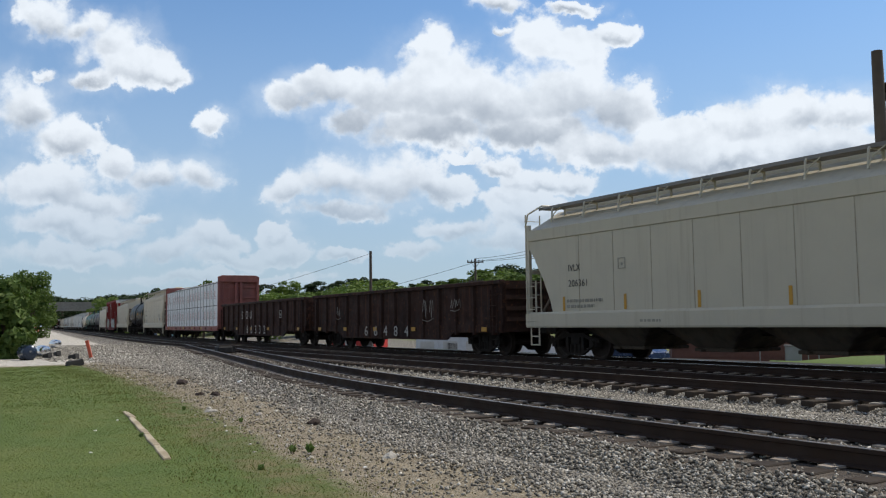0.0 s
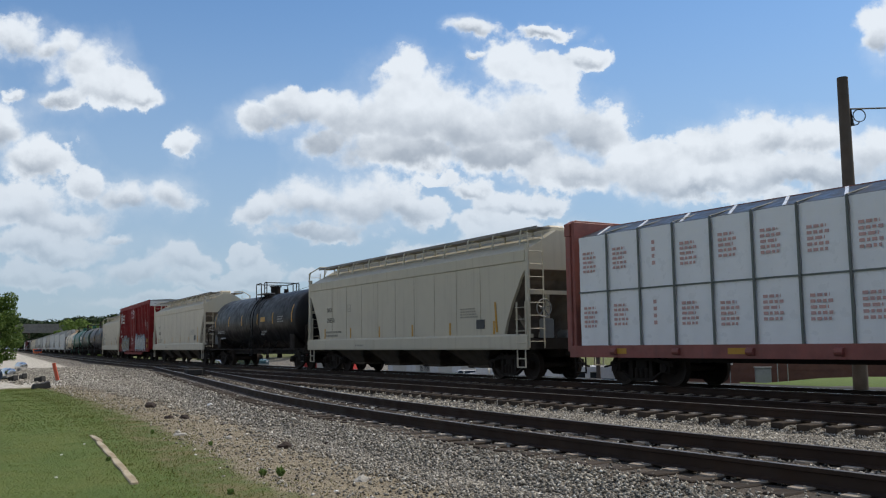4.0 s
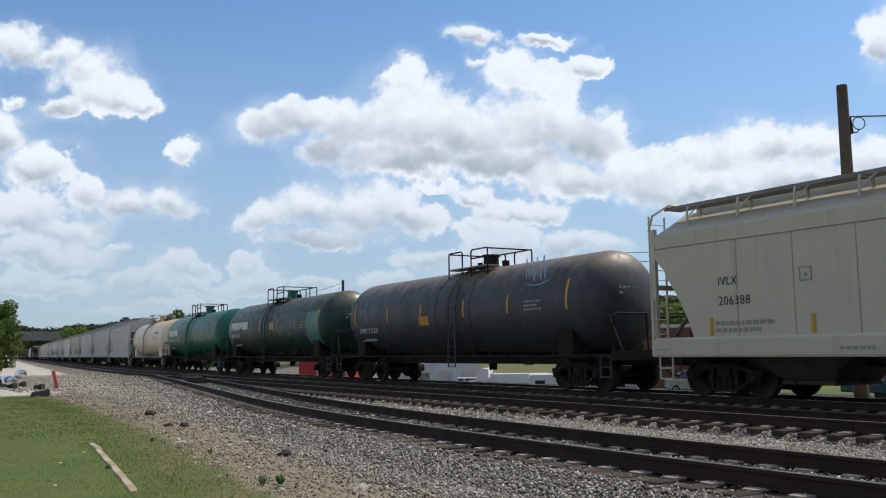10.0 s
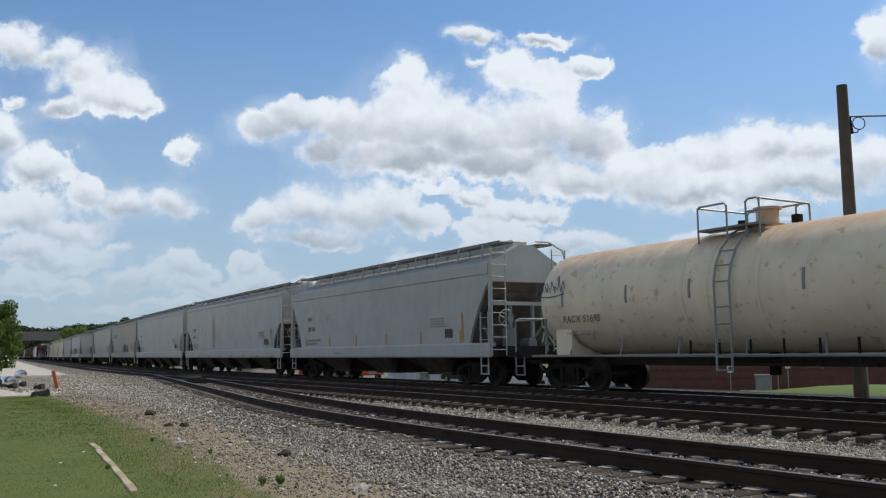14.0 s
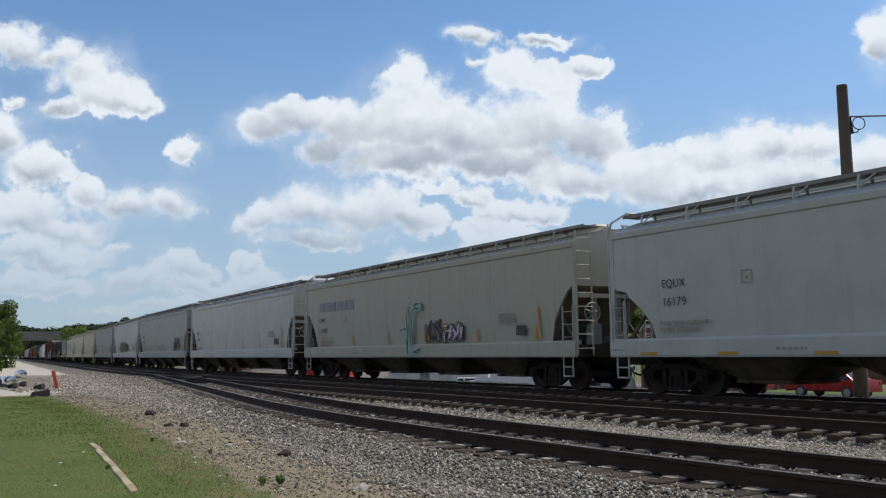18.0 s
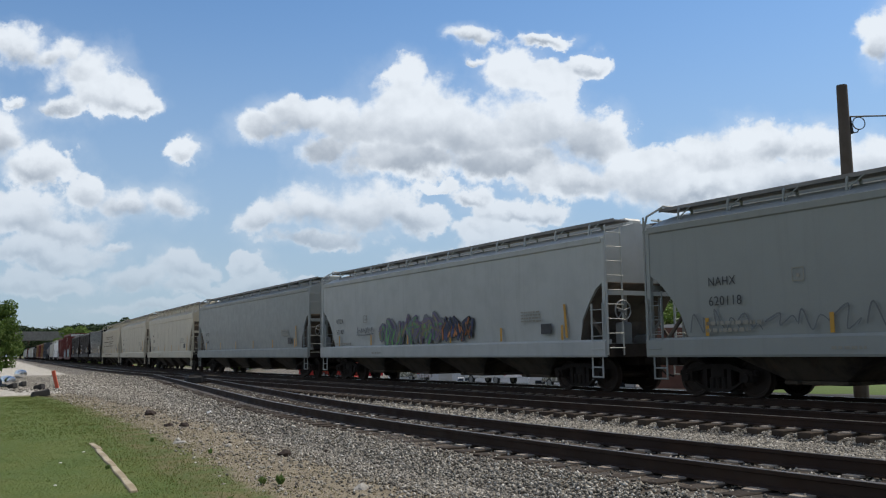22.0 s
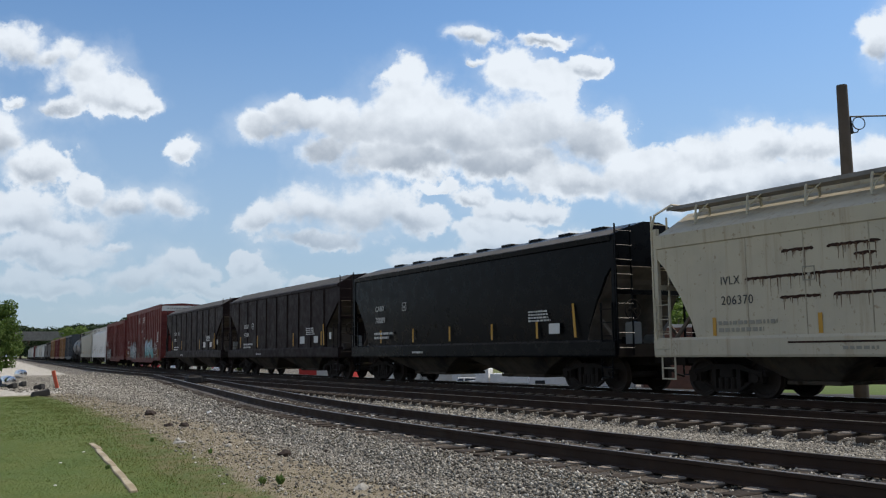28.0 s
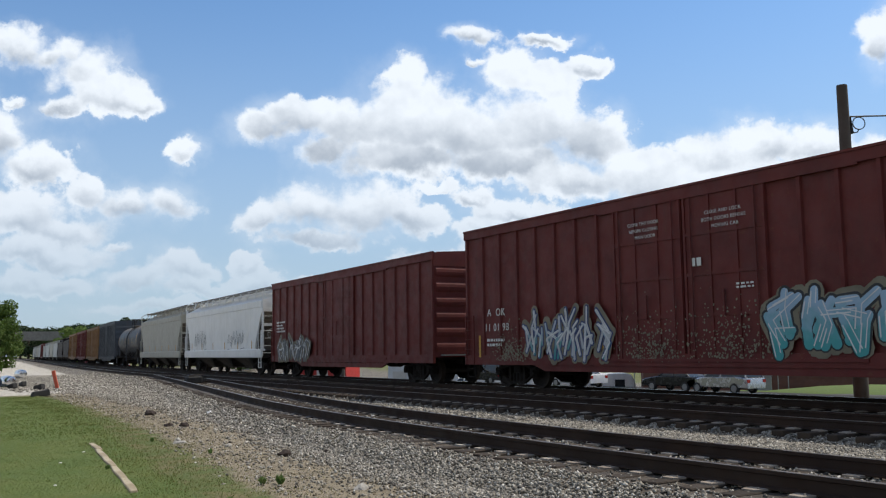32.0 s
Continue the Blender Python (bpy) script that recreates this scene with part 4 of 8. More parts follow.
# ================= box wagons =================
def boxcar(car, l, paint, top=5.12, low=0.72, posts=20, door=(-2.4, 2.6), plain_end=True, roof_paint=None, doors=2):
    """Boxcar: side sheets with outside posts, plug doors, ribbed ends, roof, sills."""
    part("body", Shape().box(-1.52, 1.52, -l + 0.06, l - 0.06, low + 0.25, top - 0.12).solid("body", bevel=0.02), paint, car)
    part("roof", Shape().prism([(-1.5, top - 0.14), (-1.5, top - 0.06), (-1.4, top - 0.03), (0, top + 0.06), (1.4, top - 0.03), (1.5, top - 0.06), (1.5, top - 0.14)], -l, l, "y"), roof_paint or paint, car)
    for x in (-1.56, 1.56):
        part("side_sill", Shape().box(x - 0.05, x + 0.05, -l, l, low, low + 0.3), paint, car)
        part("top_rail", Shape().box(x - 0.045, x + 0.045, -l, l, top - 0.32, top - 0.02).box(min(x, x * 1.045), max(x, x * 1.045), -l, l, top - 0.08, top - 0.025), paint, car)
    for i in range(posts):
        y = -l + 0.1 + (2 * l - 0.2) * i / (posts - 1)
        if not door[0] + 0.1 < y < door[1] - 0.1:
            part("side_post", shared(("post2", top, low), lambda: Shape().prism([(-1.51, -0.07), (-1.585, -0.045), (-1.585, 0.045), (-1.51, 0.07)], low + 0.29, top - 0.31, "z").solid("side_post")), paint, car, "", pose(0, y, 0))
    wide = (door[1] - door[0]) / doors
    for i in range(doors):
        y0 = door[0] + i * wide
        d = part("door", Shape().box(-1.575, -1.51, y0 + 0.03, y0 + wide - 0.03, low + 0.25, top - 0.3), paint, car, "plug door with raised ribs")
        for j in range(1, 4):
            z = low + 0.25 + (top - low - 0.55) * j / 4
            part("rib", Shape().box(-1.6, -1.57, y0 + 0.06, y0 + wide - 0.06, z - 0.04, z + 0.04), paint, d)
        for j in (0.0, 0.33, 0.67, 1.0):
            y = y0 + 0.08 + (wide - 0.16) * j
            part("rib", Shape().box(-1.605, -1.57, y - 0.035, y + 0.035, low + 0.3, top - 0.35), paint, d)
        for y in (y0 + wide * 0.12, y0 + wide * 0.88):
            part("lock_rod", Shape().rod((-1.625, y, low + 0.2), (-1.625, y, top - 0.35), 0.02), paint, d)
        part("door_lever", Shape().rod((-1.63, y0 + wide * 0.5, 1.9), (-1.63, y0 + wide * 0.5, 2.5), 0.025), paint, d)
    for x, z in ((-1.64, low + 0.12), (-1.62, top - 0.37)):
        part("belt_rail", Shape().box(-1.548, -1.51, -l + 0.1, door[0], low + 1.48, low + 1.53).box(-1.548, -1.51, door[1], l - 0.1, low + 1.48, low + 1.53).box(-1.548, -1.51, -l + 0.1, door[0], low + 3.3, low + 3.35).box(-1.548, -1.51, door[1], l - 0.1, low + 3.3, low + 3.35), paint, car) if plain_end and doors == 1 and z > 3 else None
        part("door_track", Shape().box(x, -1.56, door[0] - wide * 0.9, door[1] + wide * 0.2, z, z + 0.07), paint, car)
    for e in (-1, 1):
        sheet = part("end_sheet", Shape().box(-1.55, 1.55, min(e * (l - 0.08), e * (l - 0.02)), max(e * (l - 0.08), e * (l - 0.02)), low + 0.2, top - 0.55), paint, car, "ribbed end")
        for j in range(6):
            z = low + 0.55 + j * (top - low - 1.3) / 5
            part("rib", Shape().loft([[(x, e * (l - 0.03), z - 0.2), (x, e * (l + 0.01), z - 0.1), (x, e * (l + 0.02), z), (x, e * (l + 0.01), z + 0.1), (x, e * (l - 0.03), z + 0.2)] for x in (-1.45, 1.45)]), paint, sheet)
        part("end_panel", Shape().box(-1.55, 1.55, min(e * (l - 0.06), e * (l + 0.0)), max(e * (l - 0.06), e * (l + 0.0)), top - 0.54, top - 0.14), PALE if plain_end else paint, car, "white top panel" if plain_end else "")
    part("small_print", letters("EXCESS HEIGHT CAR", 0.1), INK, car, "clearance warning", end_at(-1.2, top - 0.4, -l - 0.012)) if plain_end else None
    for t in TURNS:
        part("side_ladder", ladder_mesh(0.45, 0.75, 2.3, 5), paint, car, "", t @ pose(-1.62, l - 0.55, 0))
        part("end_ladder", ladder_mesh(0.45, 0.75, 2.6, 6), paint, car, "", t @ pose(-1.5, l + 0.06, 0, 0, 0, -90))
        part("step", shared("step", step_mesh), UNDER, car, "", t @ pose(-1.58, l - 0.55, -0.1))
        part("crossover_platform", shared(("cross", l), lambda: Shape().box(-1.3, 1.3, l + 0.02, l + 0.3, 1.0, 1.05).solid("platform")), WALKWAY, car, "", t)
    part("floor_beam", Shape().box(-1.3, 1.3, -l + 0.2, l - 0.2, 0.86, 0.98), UNDER, car)
    for x in (-1.58, 1.5):
        part("side_skirt", Shape().prism([(-l + 3.6, 0.74), (-l + 4.2, 0.55), (l - 4.2, 0.55), (l - 3.6, 0.74)], x, x + 0.08), paint, car)
    for y in (-5.0, -2.5, 0, 2.5, 5.0):
        part("cross_bearer", Shape().box(-1.3, 1.3, y - 0.08, y + 0.08, 0.66, 0.88), UNDER, car)
    part("air_reservoir", Shape().rod((0.7, -1.5, 0.72), (0.7, -0.5, 0.72), 0.2, 10).solid("air_reservoir", smooth=True), UNDER, car)
    trucks(car, l - 2.1)
    draft(car, l)


# ================= gondolas =================
def gondola(car, l, paint, top=2.5, low=0.62):
    """Gondola with outside side posts, top chord, drop sides below the middle and ribbed ends."""
    for x in (-1.5, 1.5):
        part("side_sheet", Shape().box(x - 0.02, x + 0.02, -l, l, 0.95, top), paint, car)
    part("floor_plate", Shape().box(-1.48, 1.48, -l, l, 0.95, 1.02), paint, car)
    for x in (-1.52, 1.52):
        part("top_chord", Shape().box(x - 0.1, x + 0.1, -l - 0.02, l + 0.02, top - 0.12, top + 0.02).solid("top_chord", bevel=0.02), paint, car)
        part("side_sill", Shape().prism([(-l, 0.78), (-l, 1.05), (l, 1.05), (l, 0.78), (l - 3.2, 0.78), (l - 3.8, 0.5), (-l + 3.8, 0.5), (-l + 3.2, 0.78)], x - 0.04, x + 0.04), paint, car)
    n = 14
    post = shared("gondola_post", lambda: Shape().prism([(-1.5, -0.11), (-1.62, -0.06), (-1.62, 0.06), (-1.5, 0.11)], 0.56, top - 0.1, "z").solid("side_post"))
    for i in range(n):
        y = -l + 0.5 + (2 * l - 1.0) * i / (n - 1)
        part("side_post", post, paint, car, "", pose(0, y, 0.2 if abs(y) > l - 3.4 else 0) @ Matrix.Diagonal((1, 1, 0.9 if abs(y) > l - 3.4 else 1, 1)))
    for e in (-1, 1):
        sheet = part("end_sheet", Shape().box(-1.5, 1.5, min(e * (l - 0.06), e * l), max(e * (l - 0.06), e * l), 0.8, top), paint, car)
        for j in range(4):
            z = 1.15 + j * 0.36
            part("rib", Shape().box(-1.4, 1.4, min(e * l, e * (l + 0.07)), max(e * l, e * (l + 0.07)), z, z + 0.14), paint, sheet)
        part("step", shared("step", step_mesh), UNDER, car, "", pose(-1.55, e * (l - 0.4) - 0.2, -0.12))
        part("side_ladder", ladder_mesh(0.4, 0.8, 2.2, 4), paint, car, "", pose(-1.63, e * (l - 0.35) - 0.2, 0))
    for y in (l - 1.0, l - 4.2, 1.2, -2.4, -l + 1.0):
        part("reflector", Shape().box(-1.632, -1.625, y - 0.17, y + 0.17, 0.82, 0.97), YELLOW, car, "yellow reflective plate")
    trucks(car, l - 1.9)
    draft(car, l)


# ================= centre-beam flat wagon with lumber =================
def centrebeam(car, l):
    part("deck", Shape().box(-1.42, 1.42, -l, l, 0.86, 1.02).solid("deck", bevel=0.02), PINK, car)
    for x in (-1.44, 1.44):
        part("side_sill", Shape().prism([(-l, 0.74), (-l, 1.06), (l, 1.06), (l, 0.74)], x - 0.05, x + 0.05), PINK, car)
    part("centre_beam", Shape().box(-0.08, 0.08, -l + 0.4, l - 0.4, 1.0, 4.42).box(-0.3, 0.3, -l + 0.4, l - 0.4, 4.36, 4.46), PINK, car)
    for e in (-1, 1):
        y = e * (l - 0.12)
        wall = part("bulkhead", Shape().box(-1.4, 1.4, y - 0.06, y + 0.06, 0.9, 4.55).solid("bulkhead", bevel=0.012), PINK, car, "end bulkhead with deep ribs")
        for x in (-1.36, -0.18, 0.18, 1.36):
            part("post", Shape().box(x - 0.09, x + 0.09, min(y + e * 0.06, y + e * 0.26), max(y + e * 0.06, y + e * 0.26), 0.9, 4.14).solid("post", bevel=0.012), PINK, wall)
        for z in (1.4, 2.2, 3.0, 3.75):
            for x0, x1 in ((-1.27, -0.27), (-0.09, 0.09), (0.27, 1.27)):
                part("rail", Shape().box(x0, x1, min(y + e * 0.06, y + e * 0.2), max(y + e * 0.06, y + e * 0.2), z, z + 0.12), PINK, wall)
        part("cap", Shape().prism([(-1.45, 4.5), (-1.2, 4.62), (1.2, 4.62), (1.45, 4.5), (1.45, 4.15), (-1.45, 4.15)], min(y + e * 0.065, y + e * 0.3), max(y + e * 0.065, y + e * 0.3), "y").solid("cap", bevel=0.012), PINK, wall)
        part("end_ladder", ladder_mesh(0.42, 1.0, 4.2, 9), PINK, car, "", pose(-1.1, y + e * 0.3, 0, 0, 0, -90 if e > 0 else 90) @ pose(0, 0 if e > 0 else -0.42, 0))
        part("brake_wheel", hand_wheel(0.55, y + e * 0.34, 2.3), UNDER, car) if e < 0 else None
        part("step", shared("step", step_mesh), UNDER, car, "", pose(-1.45, e * (l - 0.4) - 0.2, -0.1))
    for i in range(10):
        y = (i - 4.5) * 2.2
        w = Shape().rod((-1.5, y - 0.1, 0.9), (-1.5, y + 0.1, 0.9), 0.09, 10)
        part("winch", w, PINK, car)
    for i in range(6):
        part("reflector", Shape().box(-1.5, -1.495, (i - 2.5) * 3.9 - 0.3, (i - 2.5) * 3.9 + 0.3, 0.84, 0.98), YELLOW, car, "yellow reflective plate")
    part("floor_beam", Shape().box(-0.9, 0.9, -l + 3.2, l - 3.2, 0.62, 0.88), UNDER, car)
    rnd = random.Random(4)
    n = 19
    step = (2 * l - 0.75) / n
    for side in (-1, 1):
        for i in range(n):
            for row in range(2):
                def stack():
                    s, k = Shape(), 7
                    y0, y1 = 0.015, step - 0.015
                    z0, z1 = (1.06, 2.5) if row == 0 else (2.53, 4.05)
                    rings = []
                    for a in range(k):
                        y = y0 + (y1 - y0) * a / (k - 1)
                        edge = 0.03 if a in (0, k - 1) else 0.0
                        pts = [(-0.12, z0)] + [(-1.42 + edge + rnd.uniform(-0.012, 0.012), z0 + (z1 - z0) * b / 6) for b in range(7)] + [(-0.12, z1)]
                        rings.append([(px, y, pz) for px, pz in pts])
                    return s.loft(rings).solid("lumber_pack", smooth=True)
                mesh = shared(("pack", row, i % 4), stack)
                at = pose(0, -l + 0.38 + i * step, 0) if side < 0 else pose(0, -l + 0.38 + (i + 1) * step, 0, 0, 0, 180)
                p = part("lumber_pack", mesh, WRAP, car, "lumber pack in white printed wrap", at)
                if side < 0:
                    z = (1.5 if row == 0 else 3.0) + rnd.uniform(-0.05, 0.1)
                    if i % 6 == 4:
                        part("print", bars(0.14, 0.7, 4, 11), REDINK, p, "red print on the wrap", side_at(step * 0.62, z, -1.425))
                    else:
                        part("print", bars(0.55, 0.62, 5, 10), REDINK, p, "red print on the wrap", side_at(step * 0.82, z, -1.436))
        strap = shared("strap", lambda: Shape().box(-1.46, -1.44, -0.03, 0.03, 1.0, 4.08).tube([(-1.44, 0, 4.08), (-0.25, 0, 4.42)], 0.02).solid("strap"))
        for i in range(1, n):
            part("strap", strap, STRAP, car, "", TURNS[0 if side < 0 else 1] @ pose(0, (-l + 0.38 + i * step) * (1 if side < 0 else -1), 0))
        part("divider", Shape().box(-1.445, -1.40, -l + 0.4, l - 0.4, 2.495, 2.535), STRAP, car, "", TURNS[0 if side < 0 else 1])
    part("top_sheet", Shape().prism([(-1.35, 4.07), (-0.3, 4.44), (0.3, 4.44), (1.35, 4.07), (1.35, 4.05), (-1.35, 4.05)], -l + 0.4, l - 0.4, "y"), TARP, car, "black plastic sheet over the load")
    for i in range(0, 15):
        y = (i - 7) * 1.5
        part("tie_strip", Shape().loft([[(-1.36, y, 4.085), (-1.36, y + 0.09, 4.085), (-1.36, y + 0.09, 4.075), (-1.36, y, 4.075)], [(-0.25, y + 0.7, 4.47), (-0.25, y + 0.79, 4.47), (-0.25, y + 0.79, 4.45), (-0.25, y + 0.7, 4.45)]]), WRAP, car, "pale strap over the top sheet")
    trucks(car, l - 2.3)
    draft(car, l)
# ================= the cars of the train, from the front to the rear =================
TRAIN = []  # (thing, metres along the track at the clip's middle)


def wagon(name, label, front, rear, build):
    car = thing(name, label, "freight car", "cars of the freight train")
    l = (rear - front) / 2
    build(car, l)
    TRAIN.append((car, (front + rear) / 2))
    return car, l


def cream_hopper(front, rear, mark, number, label, paint=None, **more):
    paint = paint or CREAM
    car, l = wagon("covered_hopper_car", label, front, rear, lambda c, h: hopper(c, h, paint, "ribbed", "sharp", 4, **more))
    hopper_marks(car, l, mark, number, INK)
    return car, l


cream_hopper(-259.2, -242.0, "IVLX", "206361", "cream covered hopper car with ribbed sides and a roof walkway")

gon, gl = wagon("gondola_car", "rust-brown steel gondola car with faded digits along its side", -240.6, -223.2, lambda c, h: gondola(c, h, RUST))
for i, ch in enumerate(("6", "6", "4", "8", "4")):
    part("wagon_number", letters(ch, 0.42, 1.3), WORN_WHITE, gon, "worn white digit", side_at(2.3 - i * 0.98, 0.62, -1.63))
scrawl(gon, 3, -3.2, 1.3, 0.9, 0.8, 2, "worn", -1.632)
scrawl(gon, 4, -5.4, 1.6, 0.7, 0.45, 2, "worn", -1.632)
scrawl(gon, 5, 5.5, 1.4, 0.5, 0.5, 2, "worn", -1.632)
gon, gl = wagon("gondola_car", "dark rusty gondola car with white code letters", -222.0, -204.3, lambda c, h: gondola(c, h, RUST))
for i, ch in enumerate("SOU"):
    part("reporting_mark", letters(ch, 0.5, 1.0), WORN_WHITE, gon, "worn white letter", side_at(3.4 - i * 0.95, 1.5, -1.63))
for i, ch in enumerate("66332"):
    part("wagon_number", letters(ch, 0.5, 1.15), WORN_WHITE, gon, "worn white digit", side_at(2.25 - i * 0.92, 0.62, -1.63))
part("data_plate", square_outline(0.4, 0.03), WORN_WHITE, gon, "stencilled data panel", side_at(-4.6, 1.5, -1.63))

wagon("centrebeam_flat_car", "maroon centre-beam flat car loaded with white-wrapped lumber packs", -202.6, -179.2, centrebeam)
cream_hopper(-177.3, -160.0, "IVLX", "206501", "cream covered hopper car behind the lumber car")

tank, tl = wagon("tank_car", "black tank car with yellow strips and white stencils", -159.5, -142.0, lambda c, h: tank_car(c, h, TANK_BLACK, dome_y=-0.7, front=-0.6, dome_at=0.65))
tank_marks(tank, tl - 0.75, "RACX 51634", 0)
part("placard", curved_patch(1.5, 2.52, -2.75, -2.05, -3, 6), YELLOW, tank, "faded yellow panel")
part("small_print", bars(0.9, 0.5, 4, 21), FADED, tank, "dim small print", side_at(-2.05, 1.75, -1.47, -15))

cream_hopper(-141.1, -123.6, "IVLX", "206696", "cream covered hopper car with dark stencils")

box, bl = wagon("box_car", "faded red boxcar with a round emblem and sprayed lettering", -121.7, -102.0, lambda c, h: boxcar(c, h, RED, 5.16, 0.8, 23, (-1.95, 1.65), True, GALV, 1))
ring = Shape().rod((0, 0, 0), (0, 0, 0.006), 0.56, 28)
part("emblem", ring.solid("emblem"), PAINTS["black"], box, "round black and white emblem", side_at(8.3, 4.05, -1.592))
part("emblem_disc", Shape().rod((0, 0, 0.006), (0, 0, 0.012), 0.45, 28).solid("emblem_disc"), PALE, box, "", side_at(8.3, 4.05, -1.592))
part("emblem_shield", Shape().prism([(-0.2, 0.2), (0.2, 0.2), (0.2, -0.1), (0, -0.32), (-0.2, -0.1)], 0.012, 0.018, "z").box(-0.16, 0.18, 0.24, 0.36, 0.012, 0.018), PAINTS["black"], box, "", side_at(8.3, 4.05, -1.592))
for r, w in ((0, 1.5), (1, 1.25), (2, 1.7)):
    s = Shape()
    for i in range(int(w / 0.19)):
        s.prism([(i * 0.19, 0), (i * 0.19 + 0.11, 0), (i * 0.19 + 0.13, 0.17), (i * 0.19 + 0.05, 0.17)], 0, 0.005, "z")
    part("wordmark", s, PALE, box, "white company wordmark blocks", side_at(7.45, 3.55 + r * 0.32, -1.592))
part("reporting_mark", letters("CP", 0.24), PALE, box, "white code letters", side_at(8.85, 2.62, -1.592))
part("wagon_number", letters("220 490", 0.24), PALE, box, "white number", side_at(8.85, 2.17, -1.592))
for k, (y, z, w, h, r) in enumerate(((8.6, 1.3, 1.0, 0.55, 4), (-7.6, 3.0, 0.7, 0.8, 6), (-8.6, 2.6, 0.6, 1.2, 8), (1.3, 3.2, 0.3, 0.2, 2), (-8.7, 0.95, 0.8, 0.1, 1), (1.4, 1.9, 0.4, 0.3, 2))):
    part("small_print", bars(w * 0.8, h * 0.6, r, 30 + k), WORN_WHITE, box, "rows of small print", side_at(y, z, -1.592))
for y, z in ((8.75, 1.2), (8.75, 0.85), (-8.65, 1.15), (-8.65, 1.6)):
    part("reflector", Shape().box(0, 0.42, 0, 0.28, 0, 0.006), YELLOW, box, "yellow reflective plate", side_at(y, z, -1.592))
graffiti(box, 11, 7.4, 0.9, 5.2, 1.2, 8, "cream", "black", "pale_blue", "sand", -1.63, 0.06)
graffiti(box, 12, -1.85, 0.92, 6.1, 1.32, 9, "silver", "black", "pale_blue", "cream", -1.63, 0.075)
scrawl(box, 13, 0.9, 4.0, 2.2, 0.75, 5, "white", -1.63)
scrawl(box, 14, 0.6, 1.6, 1.2, 0.6, 3, "white", -1.63)
scrawl(box, 15, 9.65, 2.9, 0.7, 0.9, 4, "worn", -1.63)

cream_hopper(-100.4, -83.1, "IVLX", "206388", "cream covered hopper car with rust on its roof")

tank, tl = wagon("tank_car", "slate-grey tank car with a rust-stained top", -81.6, -63.8, lambda c, h: tank_car(c, h, TANK_SLATE, dome_y=-0.9))
tank_marks(tank, tl - 0.75, "SHPX 211321", 0)
part("placard", curved_patch(1.5, 2.52, 0.9, 1.6, -16, -4), YELLOW, tank, "yellow panel")
scrawl(tank, 41, -5.0, 3.2, 1.1, 0.75, 4, "pale_blue", -1.42)
tank, tl = wagon("tank_car", "dark green tank car with a dirty top and pale patches", -63.3, -46.0, lambda c, h: tank_car(c, h, TANK_DARK_GREEN, dome_y=0.5))
tank_marks(tank, tl - 0.75, "PROX 75421", 1)
part("patch", curved_patch(1.5, 2.52, tl - 2.0, tl - 1.55, -35, 20, 0.006), PATCH, tank, "fresh green patch")
part("patch", curved_patch(1.5, 2.52, -tl + 1.6, -tl + 3.2, -38, 22, 0.006), PATCH, tank, "fresh green patch")
part("placard", curved_patch(1.5, 2.52, -0.9, -0.2, -5, 8), YELLOW, tank, "faded yellow panel")
tank, tl = wagon("tank_car", "clean green tank car with bold white lettering", -45.8, -28.4, lambda c, h: tank_car(c, h, TANK_GREEN, dome_y=0.3))
tank_marks(tank, tl - 0.75, "PROX 71043", 2)
part("placard", curved_patch(1.5, 2.52, 3.0, 3.7, -12, -3), YELLOW, tank, "yellow panel")
tank, tl = wagon("tank_car", "cream tank car with rust along the top", -28.4, -10.9, lambda c, h: tank_car(c, h, TANK_CREAM, rail_paint=GALV, stripe=False, dome_y=0.5, front=-0.6))
tank_marks(tank, tl - 0.75, "RACX 51695", 0, INK)
for y in (-6.0, -3.6, -1.6, 1.6, 3.8, 6.4):
    part("reflector", curved_patch(1.5, 2.52, y - 0.035, y + 0.035, -6, 12), FADED, tank, "dull metal strip")
part("placard", curved_patch(1.5, 2.52, -6.0, -4.4, 12, 20), FADED, tank, "grey painted-out band")
scrawl(tank, 42, 7.6, 2.75, 1.3, 0.5, 4, "navy", -1.5)

GREYS = "light grey covered hopper car with a roof walkway"
car, l = wagon("covered_hopper_car", "pale grey covered hopper car behind the tank cars", -9.7, 7.9, lambda c, h: hopper(c, h, GREY, "ribbed", "sharp", 3, seams=False))
hopper_marks(car, l, "IVLX", "206398", INK)
for f, r, n in ((9.2, 29.4, "16476"), (30.6, 50.9, "16179")):
    car, l = wagon("covered_hopper_car", "smooth light grey covered hopper car with arched end openings", f, r, lambda c, h: hopper(c, h, GREY, "round", "arched", 4, reflectors=False))
    hopper_marks(car, l, "EQUX", n, INK, -1.5, 2.66, 0.21, 1.85)
    for i in range(8):
        part("reflector", Shape().box(-1.592, -1.585, -0.28, 0.28, 1.0, 1.07), YELLOW, car, "yellow reflective strip", pose(0, (i - 3.5) * 2.5, 0))
    if n == "16476":
        for y in (3.05, 3.4):
            part("rust_run", Shape().prism([(0, 0.1), (0.14, 0.0), (0.2, 2.0), (0.08, 2.1)], 0, 0.004, "z"), PAINTS["sand"], car, "rusty brown streak", side_at(y, 1.5, -1.5))
car, l = wagon("covered_hopper_car", "weathered grey covered hopper car with a blue wordmark and sprayed paint", 52.3, 72.2, lambda c, h: hopper(c, h, WARM, "round", "small", 4))
hopper_marks(car, l, "UNPX", "123682", INK, -1.5, 2.5, 0.2, 1.6)
s = Shape()
for i in range(6):
    s.prism([(i * 0.62, 0), (i * 0.62 + 0.5, 0), (i * 0.62 + 0.5, 0.4), (i * 0.62, 0.4)], 0, 0.005, "z")
part("wordmark", s, LAVENDER, car, "faded blue wordmark blocks", side_at(8.3, 2.97, -1.503))
